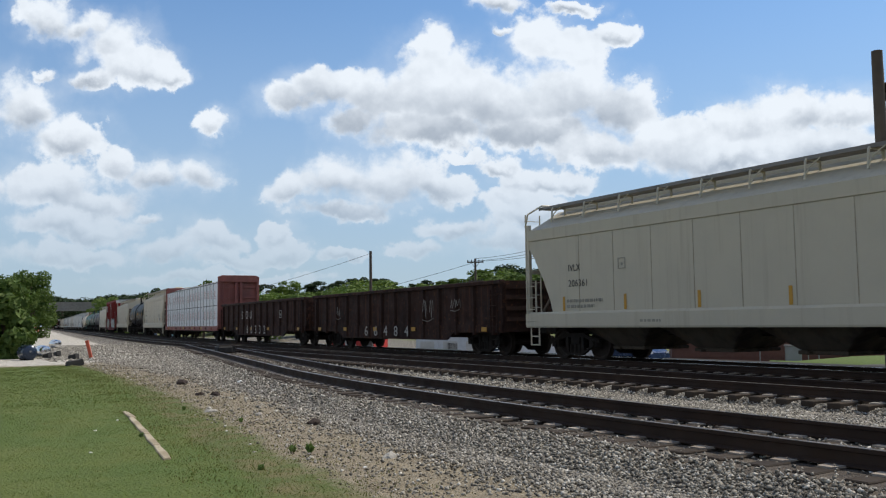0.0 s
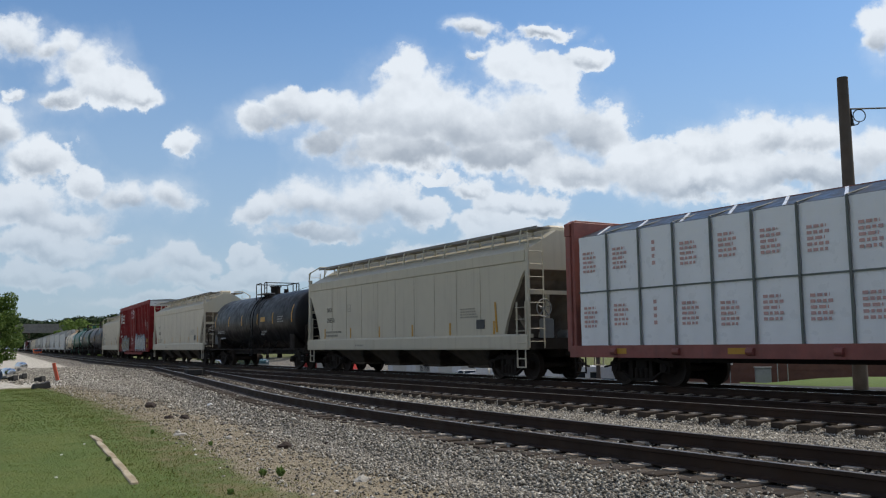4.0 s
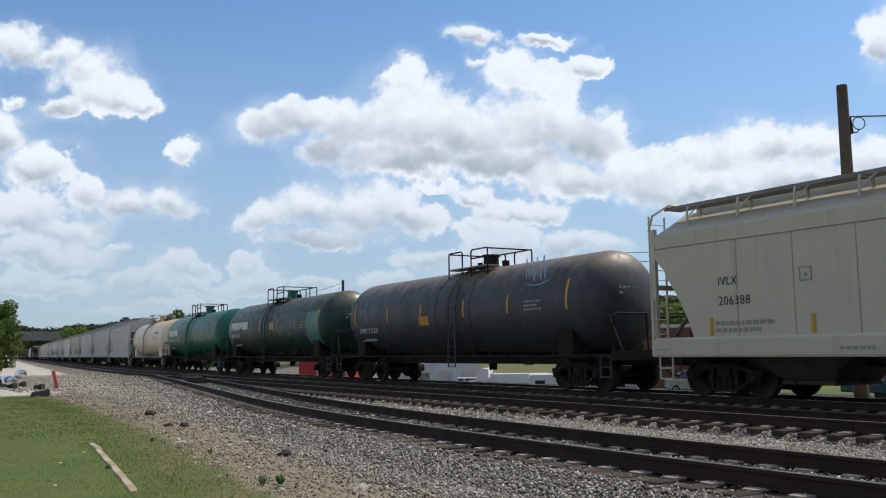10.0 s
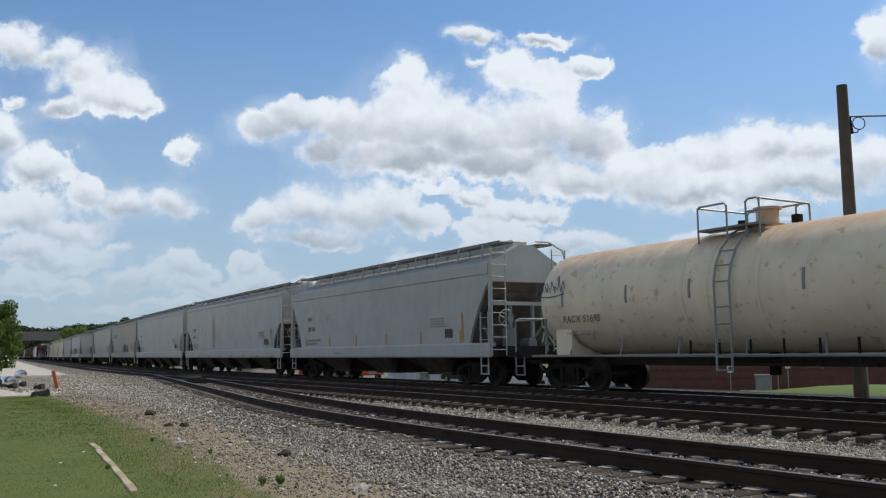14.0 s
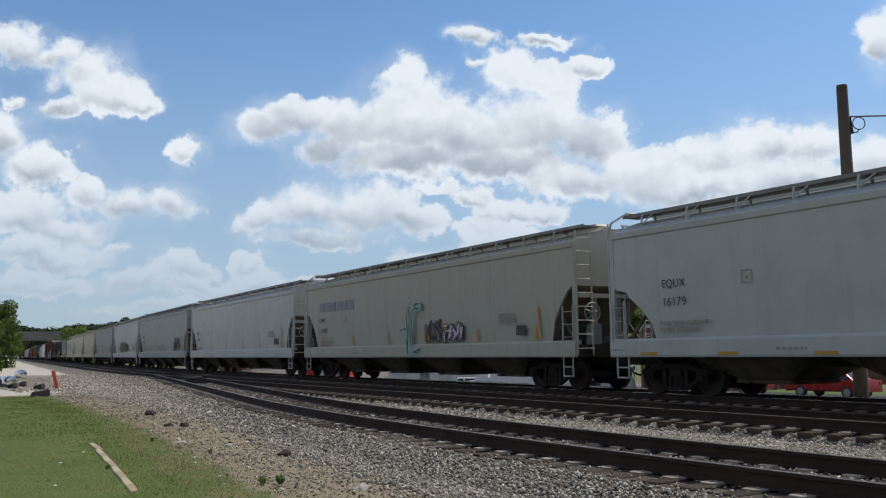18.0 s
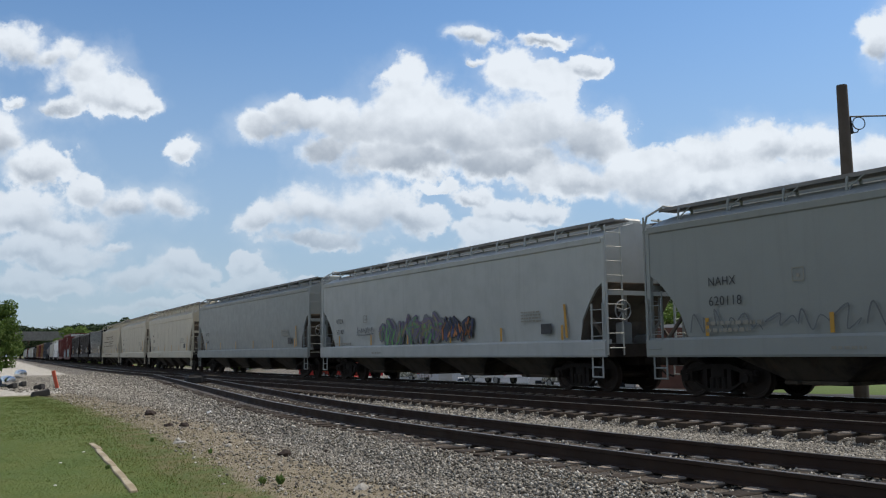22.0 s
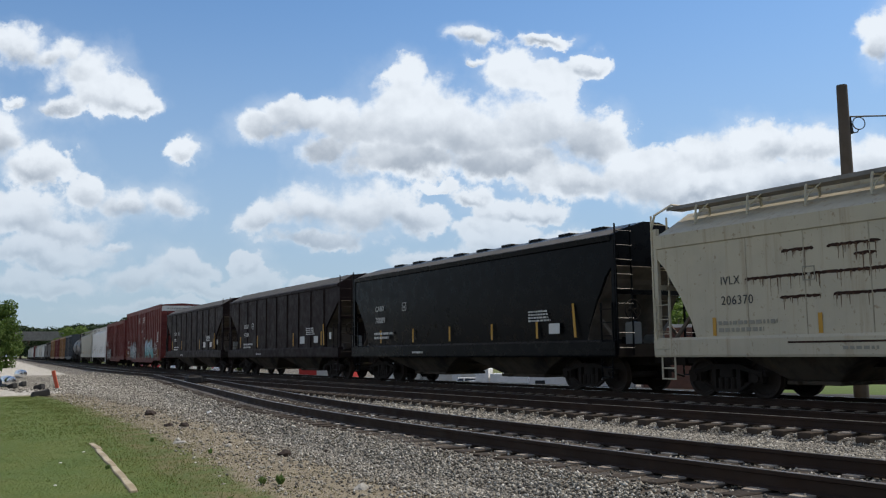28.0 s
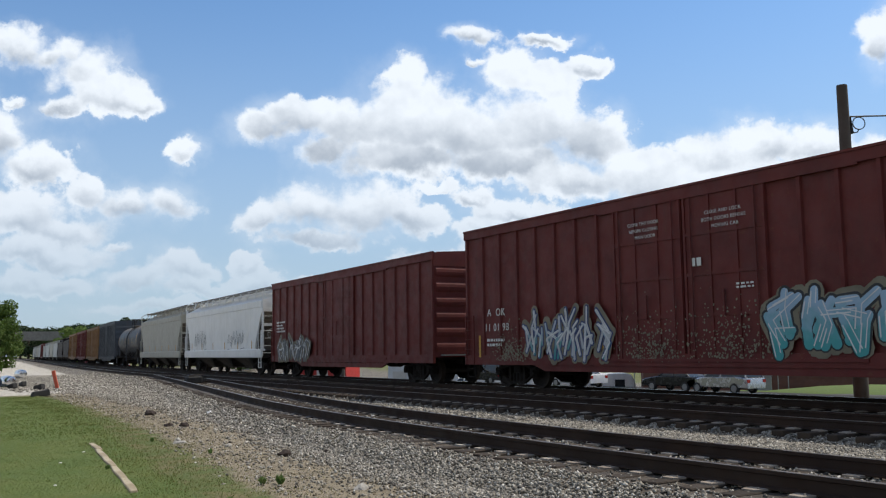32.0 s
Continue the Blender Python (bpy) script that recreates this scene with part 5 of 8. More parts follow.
graffiti(car, 51, 0.55, 1.05, 1.75, 1.75, 2, "bottle", "aqua", None, "bottle", -1.6, 0.045, True)
graffiti(car, 52, -1.4, 1.5, 1.3, 0.7, 3, "grey", "black", None, "orange", -1.51, 0.035)
graffiti(car, 53, -2.8, 1.5, 1.2, 0.6, 3, "purple", "black", None, "orange", -1.51, 0.04)
car, l = wagon("covered_hopper_car", GREYS, 73.8, 94.2, lambda c, h: hopper(c, h, GREY, "round", "small", 4))
hopper_marks(car, l, "EQUX", "630841", INK, -1.5, 2.45, 0.2, 1.5)
car, l = wagon("covered_hopper_car", "cool grey covered hopper car with sprayed scrawls along the bottom", 95.6, 115.8, lambda c, h: hopper(c, h, COOL, "round", "small", 4))
hopper_marks(car, l, "NAHX", "620118", INK, -1.5, 2.6, 0.21, 2.0)
scrawl(car, 54, 8.9, 1.45, 11.0, 0.6, 14, "grey", -1.503)
graffiti(car, 55, -5.2, 1.42, 2.2, 0.95, 4, "grey", "black", None, "navy", -1.51, 0.03)
car, l = wagon("covered_hopper_car", "light grey covered hopper car with a coloured sprayed mural", 117.3, 136.5, lambda c, h: hopper(c, h, GREY, "round", "small", 4))
hopper_marks(car, l, "UTCX", "52192", INK, -1.5, 2.4, 0.19, 1.6)
graffiti(car, 56, 3.8, 1.42, 4.6, 0.95, 5, "green", "purple", "grey", "olive", -1.51, 0.07)
graffiti(car, 57, -1.0, 1.55, 1.9, 0.7, 4, "navy", "black", None, "orange", -1.51, 0.05)
scrawl(car, 58, 6.0, 1.9, 1.6, 0.3, 5, "grey", -1.503)
car, l = wagon("covered_hopper_car", GREYS, 138.0, 158.3, lambda c, h: hopper(c, h, COOL, "round", "small", 4))
hopper_marks(car, l, "UTCX", "51304", INK, -1.5, 2.3, 0.19, 1.9)
cream_hopper(160.1, 177.1, "IVLX", "206719", "cream covered hopper car with brown roof walkway")
cream_hopper(178.6, 196.0, "IVLX", "206478", "cream covered hopper car with brown roof walkway")
car, l = cream_hopper(197.2, 214.9, "IVLX", "206370", "cream covered hopper car with rusted patches on its side", CREAM_RUSTY)
rnd = random.Random(12)
for z, runs in ((3.2, ((1.7, 2.5), (2.8, 4.0), (4.1, 5.6), (5.7, 7.2), (7.4, 9.0))), (2.98, ((3.4, 3.9), (4.2, 5.4), (6.0, 6.8), (7.5, 9.0))), (2.66, ((0.7, 4.4), (5.0, 9.2))),
                (2.45, ((5.3, 5.5), (5.8, 7.0), (7.4, 8.4))), (2.2, ((1.6, 2.6), (2.9, 9.5)))):
    for a, b in runs:
        n = int((b - a) / 0.05)
        top = [((b - a) * i / n, 0.05 + rnd.uniform(0, 0.02) - 0.03 * (i in (0, n))) for i in range(n + 1)]
        low = [((b - a) * i / n, rnd.uniform(-0.02, 0.012)) for i in range(n, -1, -1)]
        part("rust_line", Shape().prism(top + low, 0, 0.003, "z"), RUST, car, "rusted seam", side_at(l - 2.1 - a, z, -1.503))
        runs_down = Shape()
        for i in range(int((b - a) / 0.07)):
            x, drop, w = rnd.uniform(0, b - a), rnd.uniform(0.04, 0.42) * rnd.random() ** 0.6, rnd.uniform(0.004, 0.013)
            runs_down.add([(x - w, 0.02, 0.0045), (x + w, 0.02, 0.0045), (x + w * 0.4, -drop, 0.0045), (x - w * 0.4, -drop, 0.0045)], [(0, 1, 2, 3)])
        part("rust_runs", runs_down, RUST_RUN, car, "thin runs of rust below a seam", side_at(l - 2.1 - a, z, -1.503))["kind"] = "stuff"
for a, b in ((1.8, 4.2), (4.8, 9.0)):
    part("rust_line", Shape().box(0, b - a, 0, 0.04, 0, 0.003), RUST, car, "thin rusted line on the sill", side_at(l - 2.1 - a, 1.24, -1.583))
car, l = wagon("covered_hopper_car", "glossy black covered hopper car with white stencils", 216.3, 232.5, lambda c, h: hopper(c, h, JET, "round", "sharp", 2, roof="hatches", reflectors=False))
hopper_marks(car, l, "CABX", "70089", PALE, -1.5, 2.75, 0.22, 2.05)
for y in (5.6, 3.0, 0.4, -2.2, -4.6):
    part("reflector", Shape().box(-0.05, 0.05, 0, 0.5, 0, 0.006), YELLOW, car, "yellow reflective strip", side_at(y, 1.5, -1.5))


def black_open(front, rear, mark, number, label):
    car, l = wagon("covered_hopper_car", label, front, rear, lambda c, h: hopper(c, h, COAL, "flat", "steep", 2, roof="hatches", reflectors=False))
    hopper_marks(car, l, mark, number, PALE, -1.535, 2.55, 0.22, 2.95)
    rib = shared("hopper_rib", lambda: Shape().prism([(-1.5, -0.05), (-1.545, -0.035), (-1.545, 0.035), (-1.5, 0.05)], 1.42, 4.02, "z").solid("side_post"))
    for i in range(9):
        part("side_post", rib, COAL, car, "", pose(0, (i - 4) * 1.6, 0))
    for y in (5.9, 2.9, -2.6, -6.2):
        part("reflector", Shape().box(-0.05, 0.05, 0, 0.62, 0, 0.006), YELLOW, car, "yellow reflective strip", side_at(y, 1.5, -1.55))
    part("data_plate", Shape().box(0, 0.6, 0, 0.34, 0, 0.004).box(0.05, 0.27, 0.05, 0.28, 0.004, 0.008), PALE, car, "white data panel", side_at(-3.4, 1.6, -1.503))
    part("placard", Shape().box(0, 0.22, 0, 0.3, 0, 0.005), PALE, car, "white card", side_at(-l + 0.95, 1.75, -1.59))


black_open(233.9, 250.3, "ECQX", "47034", "dusty black covered hopper car with ribbed sides")
black_open(251.9, 268.3, "DCBX", "2099", "dusty black covered hopper car with ribbed sides")

box, bl = wagon("box_car", "oxide-brown boxcar with two doors and blue sprayed lettering", 270.2, 289.8, lambda c, h: boxcar(c, h, BROWN, 5.14, 0.72, 22, (-2.4, 2.6), True, None, 2))
part("reporting_mark", letters("A  OK", 0.24), PALE, box, "white code letters", side_at(8.5, 2.25, -1.592))
part("wagon_number", letters("11 01 98", 0.24), PALE, box, "white number", side_at(8.65, 1.78, -1.592))
part("notice", letters("CLOSE THIS DOOR", 0.085), PALE, box, "white door notice", side_at(1.95, 4.3, -1.61))
part("notice", letters("BEFORE CLOSING", 0.085), PALE, box, "white door notice", side_at(1.9, 4.13, -1.61))
part("notice", letters("MAIN DOOR", 0.085), PALE, box, "white door notice", side_at(1.7, 3.96, -1.61))
part("notice", letters("CLOSE AND LOCK", 0.085), PALE, box, "white door notice", side_at(-0.65, 4.3, -1.61))
part("notice", letters("BOTH DOORS BEFORE", 0.085), PALE, box, "white door notice", side_at(-0.55, 4.13, -1.61))
part("notice", letters("MOVING CAR", 0.085), PALE, box, "white door notice", side_at(-0.85, 3.96, -1.61))
for k, (y, z, w, h, r) in enumerate(((8.5, 1.3, 1.0, 0.3, 2), (-0.2, 3.1, 0.4, 0.36, 1), (-1.5, 2.5, 0.5, 0.16, 2), (-8.2, 2.2, 0.7, 0.8, 5))):
    part("small_print", bars(w, h, r, 60 + k), PALE, box, "rows of small print", side_at(y, z, -1.61))
for y in (8.9, 3.0, -2.7, -8.8):
    part("reflector", Shape().box(-0.05, 0.05, 0, 0.7, 0, 0.006), YELLOW, box, "yellow reflective strip", side_at(y, 0.95, -1.62))
graffiti(box, 61, 6.4, 0.84, 3.7, 1.4, 6, "teal_to_silver", "navy", "smoke", "silver", -1.632, 0.045)
graffiti(box, 62, -2.45, 0.98, 4.1, 1.28, 5, "teal_to_blue", "black", "smoke", None, -1.632, 0.12)
for k, (y, w, h) in enumerate(((7.9, 1.4, 0.9), (2.3, 2.0, 1.1), (0.0, 2.4, 1.3), (-6.8, 2.3, 1.5))):
    mist, rnd = Shape(), random.Random(80 + k)
    for i in range(420):
        cx, cy, r = rnd.gauss(0.5, 0.28) * w, abs(rnd.gauss(0.1, 0.45)) * h, rnd.uniform(0.006, 0.035)
        mist.add([(cx + r * math.cos(a) * rnd.uniform(0.6, 1.3), cy + r * math.sin(a) * rnd.uniform(0.6, 1.3), 0) for a in np.linspace(0, 5.5, 8)], [tuple(range(8))])
    part("graffiti", flat_mesh("mist", mist, 0.004), PAINTS["smoke"], box, "faint mist of old spray paint", side_at(y, 0.85, -1.632))
scrawl(box, 63, -6.8, 1.3, 1.6, 0.9, 4, "white", -1.632)
box, bl = wagon("box_car", "dull brown boxcar with a dark ribbed end", 291.9, 308.7, lambda c, h: boxcar(c, h, BROWN, 4.72, 0.75, 18, (-1.7, 1.7), False, None, 1))
graffiti(box, 64, 7.2, 0.8, 4.0, 1.1, 6, "grey", "black", "smoke", None, -1.632, 0.05)
part("small_print", bars(1.2, 0.6, 4, 70), PALE, box, "rows of small print", side_at(7.6, 2.2, -1.592))
car, l = wagon("covered_hopper_car", "white covered hopper car with dark sprayed scrawls", 310.4, 327.8, lambda c, h: hopper(c, h, WHITE, "ribbed", "sharp", 3))
scrawl(car, 65, 6.2, 1.5, 3.2, 1.2, 6, "grey", -1.51)
scrawl(car, 66, -2.0, 1.5, 3.4, 1.0, 6, "grey", -1.51)
car, l = wagon("covered_hopper_car", "tan covered hopper car with weathered sides", 329.4, 346.8, lambda c, h: hopper(c, h, WARM, "ribbed", "sharp", 3))
tank, tl = wagon("tank_car", "dark slate tank car far down the train", 348.3, 365.4, lambda c, h: tank_car(c, h, TANK_SLATE, dome_y=-0.7))
# the rest of the train, far down the line
place = 366.8
FAR = [("box", SLATE, "dark slate boxcar far down the line"), ("box", TAN, "ochre-brown boxcar far down the line"), ("box", BROWN, "brown boxcar far down the line"), ("box", TAN, "ochre-brown boxcar far down the line"),
       ("hop", COAL, "black covered hopper car far down the line"), ("hop", COAL, "black covered hopper car far down the line"), ("hop", GREY, "grey covered hopper car far down the line"),
       ("hop", WARM, "tan covered hopper car far down the line"), ("hop", GREY, "grey covered hopper car far down the line"), ("hop", COOL, "cool grey covered hopper car far down the line"),
       ("box", BROWN, "brown boxcar far down the line"), ("hop", GREY, "grey covered hopper car far down the line"), ("hop", WARM, "tan covered hopper car far down the line"),
       ("hop", COOL, "cool grey covered hopper car far down the line"), ("hop", GREY, "grey covered hopper car far down the line")]
for kind, paint, label in FAR:
    if kind == "box":
        wagon("box_car", label, place, place + 17.2, lambda c, h: boxcar(c, h, paint, 4.9, 0.75, 16, (-1.7, 1.7), False, None, 1))
    else:
        wagon("covered_hopper_car", label, place, place + 17.3, lambda c, h: hopper(c, h, paint, "ribbed", "sharp", 3, seams=False, reflectors=False))
    place += 18.7
# ================= ground and tracks =================
def smooth(a, b, v):
    t = min(1.0, max(0.0, (v - a) / (b - a)))
    return t * t * (3 - 2 * t)


def lawn_edge(y):
    return float(np.interp(y, (0, 8, 10.7, 14.5, 20, 28, 37, 45), (3.4, 3.9, 4.1, 4.7, 5.3, 6.0, 6.3, 6.4)))


def stone_edge(y):
    return float(np.interp(y, (0, 8, 11.3, 14, 20, 28, 37, 50), (5.0, 5.4, 5.8, 6.1, 6.9, 7.6, 7.9, 8.0)))


def bed(d, top=-0.245, flat=1.15):
    """Height of a ballast bed, d metres from the track's centre."""
    return top if d < flat else top - (d - flat) * 0.3


def ground_z(x, y):
    main, mid, sid = main_x(y), middle_x(y), siding_x(y)
    base = -0.40
    if x > sid:
        base = -0.34
    lot = -0.34 - 1.3 * smooth(main + 2.5, main + 10, x) - 1.66 * smooth(32, 45, y) * smooth(41, 47, x)
    lot += 2.9 * smooth(85, 150, x) + 2.4 * smooth(120, 200, y) * smooth(main + 30, main + 60, x)
    lot += 12.0 * smooth(230, 420, math.hypot(x, y)) * smooth(main + 50, main + 110, x)
    if x > main + 2.5:
        base = lot
    z = max(base, bed(abs(x - main)), bed(abs(x - mid)), bed(abs(x - sid), -0.2, 1.5))
    return z + 0.025 * (noise.noise((x * 0.6, y * 0.6, 0)) + 0.5 * noise.noise((x * 2.1, y * 2.1, 4)))


def ground_material():
    mat = bpy.data.materials.new("ground")
    mat.use_nodes = True
    k = Nodes(mat.node_tree)
    shader = mat.node_tree.nodes["Principled BSDF"]
    place = k.add("ShaderNodeTexCoord").outputs["Object"]

    def zone_value(name):
        n = k.add("ShaderNodeAttribute")
        n.attribute_name = name
        return n.outputs["Fac"]

    def zone(name, soft=0.25, rough_edge=0.9, scale=1.4):
        a = zone_value(name)
        n = k.math("MULTIPLY", k.math("SUBTRACT", k.noise(place, scale, 6, 0.65), 0.5), rough_edge)
        return k.ramp(k.math("ADD", a, n), 0.5 - soft, 0.5 + soft)
    grass = k.mix(k.ramp(k.noise(place, 0.9, 6, 0.6), 0.35, 0.68), (0.076, 0.122, 0.015), (0.115, 0.142, 0.025))
    grass = k.mix(k.math("MULTIPLY", k.ramp(k.noise(place, 60, 3, 0.6), 0.45, 0.7), 0.6), grass, (0.05, 0.08, 0.012))
    rough_grass = k.mix(k.ramp(k.noise(place, 1.7, 6, 0.65), 0.4, 0.66), (0.085, 0.115, 0.022), (0.155, 0.135, 0.055))
    dirt = k.mix(k.ramp(k.noise(place, 2.6, 8, 0.65), 0.35, 0.7), (0.26, 0.215, 0.14), (0.14, 0.11, 0.068))
    dirt = k.mix(k.ramp(k.noise(place, 38, 5, 0.7), 0.48, 0.66), dirt, (0.34, 0.31, 0.245))
    cell = k.add("ShaderNodeTexVoronoi")
    k.put(cell.inputs["Vector"], place)
    cell.inputs["Scale"].default_value = 26
    speck = k.add("ShaderNodeTexVoronoi")
    k.put(speck.inputs["Vector"], place)
    speck.inputs["Scale"].default_value = 33
    cut = k.add("ShaderNodeSeparateColor")
    k.put(cut.inputs[0], cell.outputs["Color"])
    stone = k.mix(k.ramp(cut.outputs[0], 0.0, 1.0, smooth=False), (0.09, 0.08, 0.068), (0.34, 0.31, 0.26))
    stone = k.mix(k.ramp(cell.outputs["Distance"], 0.45, 0.75), stone, (0.035, 0.03, 0.024))
    track = k.mix(k.ramp(k.noise(place, 3, 6, 0.6), 0.35, 0.65), (0.055, 0.044, 0.035), (0.105, 0.085, 0.065))
    pale = k.mix(k.ramp(k.noise(place, 4.5, 8, 0.7), 0.40, 0.62), (0.58, 0.555, 0.50), (0.30, 0.275, 0.23))
    asphalt = k.mix(k.noise(place, 30, 4), (0.06, 0.06, 0.06), (0.09, 0.088, 0.085))
    colour = k.mix(zone("dirt"), stone, dirt)
    colour = k.mix(zone("pale"), colour, pale)
    colour = k.mix(zone("rail", 0.2, 0.5), colour, track)
    colour = k.mix(zone("rough", 0.2, 1.3, 2.2), colour, rough_grass)
    colour = k.mix(zone("lawn", 0.12, 0.7, 2.5), colour, grass)
    colour = k.mix(zone("asphalt", 0.1, 0.15), colour, asphalt)
    k.put(shader.inputs["Base Color"], colour)
    shader.inputs["Roughness"].default_value = 0.92
    b = k.add("ShaderNodeBump")
    b.inputs["Strength"].default_value, b.inputs["Distance"].default_value = 0.7, 0.03
    k.put(b.inputs["Height"], k.math("ADD", cell.outputs["Distance"], k.noise(place, 40, 5, 0.7)))
    k.put(shader.inputs["Normal"], b.outputs[0])
    return mat


def steps(*runs):
    out = []
    for a, b, d in runs:
        out += list(np.arange(a, b, d))
    return out


def make_ground():
    gx = steps((-3000, -300, 300), (-300, -40, 20), (-40, -4, 2), (-4, 24, 0.28), (24, 64, 1.0), (64, 160, 6), (160, 600, 40), (600, 3001, 300))
    gy = steps((-1500, -100, 200), (-100, 0, 10), (0, 3, 1.0), (3, 30, 0.3), (30, 70, 0.7), (70, 160, 3), (160, 600, 15), (600, 4301, 300))
    nx, ny = len(gx), len(gy)
    verts, zones = [], {n: [] for n in ("dirt", "pale", "rail", "rough", "lawn", "asphalt")}
    for y in gy:
        le, se, main, mid, sid = lawn_edge(y), stone_edge(y), main_x(y), middle_x(y), siding_x(y)
        for x in gx:
            verts.append((x, y, ground_z(x, y)))
            near = y < 40.5
            far_lot = x > main + 3.0
            plank = float(np.interp(y, (5, 10.9, 17.4, 25, 37), (2.2, 2.8, 3.65, 4.6, 6.0)))
            zones["lawn"].append(1.0 - smooth(plank - 0.1, plank + 0.9, x) * 0.75 - smooth(38.5, 40.5, y) if x < le and y < 41 else 0.0)
            zones["rough"].append((1.0 - smooth(le - 0.7, le + 0.5, x)) * (1 - smooth(38.5, 41, y)) if not far_lot else 0.9 * (1 - smooth(main + 12, main + 16, x)) + 0.9 * smooth(75, 95, x))
            zones["dirt"].append((1.0 - smooth(se - 0.6, se + 0.5, x)) if y < 46 else 0.15)
            zones["pale"].append(smooth(39, 42, y) * (1 - smooth(sid - 4.2, sid - 2.2, x)))
            d = min(abs(x - main), abs(x - mid), abs(x - sid))
            zones["rail"].append(max(1.0 - smooth(1.05, 1.5, d), 1.0 - smooth(1.45, 1.85, abs(x - sid)) if y < 60 else 0.0))
            zones["asphalt"].append(smooth(main + 11, main + 13, x) * (1 - smooth(74, 80, x)) * (1 - smooth(120, 140, y)))
    faces = [(j * nx + i, j * nx + i + 1, (j + 1) * nx + i + 1, (j + 1) * nx + i) for j in range(ny - 1) for i in range(nx - 1)]
    me = bpy.data.meshes.new("ground")
    me.from_pydata(verts, [], faces)
    for n, values in zones.items():
        me.attributes.new(n, "FLOAT", "POINT").data.foreach_set("value", np.array(values, dtype=np.float32))
    me.shade_smooth()
    return thing("ground", "grassy and gravelly ground along the railway", "ground", kind="structure", mesh=me, mat=ground_material())


make_ground()

RAIL_STEEL = material("rusty_rail_steel", (0.024, 0.016, 0.013), 0.8, spec=0.25, vary=0.4, dark=(0.045, 0.026, 0.017), grain=60)
RAIL_TOP = material("worn_rail_head", (0.30, 0.27, 0.25), 0.35, metal=0.8, vary=0.25)
RAIL_BRIGHT = material("polished_rail_head", (0.55, 0.55, 0.55), 0.22, metal=1.0, vary=0.15)
TIE_WOOD = material("weathered_tie_wood", (0.07, 0.055, 0.043), 0.9, spec=0.2, vary=0.4, dark=(0.03, 0.023, 0.018), grain=30, bump=0.4, random_tint=0.5)
PLATE = material("dusty_tie_plate_steel", (0.40, 0.36, 0.31), 0.75, vary=0.3, dark=(0.15, 0.11, 0.08), random_tint=0.4)


def heading(fx, y):
    return math.atan((fx(y + 0.5) - fx(y - 0.5)))


def rail_shape(fx, offset, y0, y1, outline):
    rings = []
    y = y0
    while y <= y1:
        a = heading(fx, y)
        rings.append([(fx(y) + (offset + dx) * math.cos(a), y - (offset + dx) * math.sin(a), z) for dx, z in outline])
        y += 1.0 if y < 70 else 8.0
    return Shape().loft(rings)


RAIL = [(-0.07, -0.172), (0.07, -0.172), (0.07, -0.158), (0.012, -0.14), (0.012, -0.045), (0.036, -0.035), (0.036, -0.004), (0.028, 0.0), (-0.028, 0.0), (-0.036, -0.004), (-0.036, -0.035), (-0.012, -0.045), (-0.012, -0.14), (-0.07, -0.158)]
HEAD = [(-0.03, 0.002), (0.03, 0.002), (0.03, 0.005), (-0.03, 0.005)]


def tie_mesh(v):
    rnd = random.Random(v)
    s = Shape()
    pts = [(-1.3, -0.115), (-1.3, 0.115), (-0.4, 0.115), (0.5, 0.115), (1.3, 0.115), (1.3, -0.115), (0.5, -0.115), (-0.4, -0.115)]
    pts = [(x + rnd.uniform(-0.03, 0.03), y + rnd.uniform(-0.012, 0.012)) for x, y in pts]
    return s.prism(pts, -0.36, -0.178, "z").solid("tie", bevel=0.012)


def plate_mesh():
    s = Shape().prism([(-0.24, -0.075), (-0.24, 0.075), (-0.08, 0.1), (0.17, 0.1), (0.17, -0.1), (-0.08, -0.1)], -0.178, -0.16, "z").rod((-0.14, -0.04, -0.165), (-0.14, -0.04, -0.145), 0.014, 6)
    return s.solid("tie_plate")


def make_track(name, label, fx, y0, y1, ties_from, ties_to, head, stop=None):
    track = thing(name, label, "railway track", kind="structure")
    for side in (-0.753, 0.753):
        r = part("rail", rail_shape(fx, side, y0, stop or y1, RAIL).solid("rail", smooth=True), RAIL_STEEL, track)
        part("rail_head", rail_shape(fx, side, y0, stop or y1, HEAD), head, r, "worn bright running surface")
    rnd = random.Random(len(name))
    y, i = ties_from, 0
    while y < ties_to:
        a = heading(fx, y)
        at = pose(fx(y), y, -0.004 * rnd.random(), 0, 0, -math.degrees(a) + rnd.uniform(-1.2, 1.2))
        t = part("tie", shared(("tie", i % 5), lambda: tie_mesh(i % 5)), TIE_WOOD, track, "", at)
        for side in (-0.753, 0.753):
            part("tie_plate", shared("plate", plate_mesh), PLATE, t, "", pose(side, 0, 0.0, 0, 0, 0 if side < 0 else 180))
        y += rnd.uniform(0.49, 0.54)
        i += 1
    return track


make_track("siding_track", "rusty siding track with wooden ties and steel tie plates", siding_x, -12, 58, 3.2, 50, RAIL_TOP)
make_track("middle_track", "brown-railed middle track on grey ballast", middle_x, -12, 900, 5.5, 62, RAIL_TOP)
make_track("main_track", "main track under the passing train", main_x, -40, 1000, 8, 46, RAIL_BRIGHT)


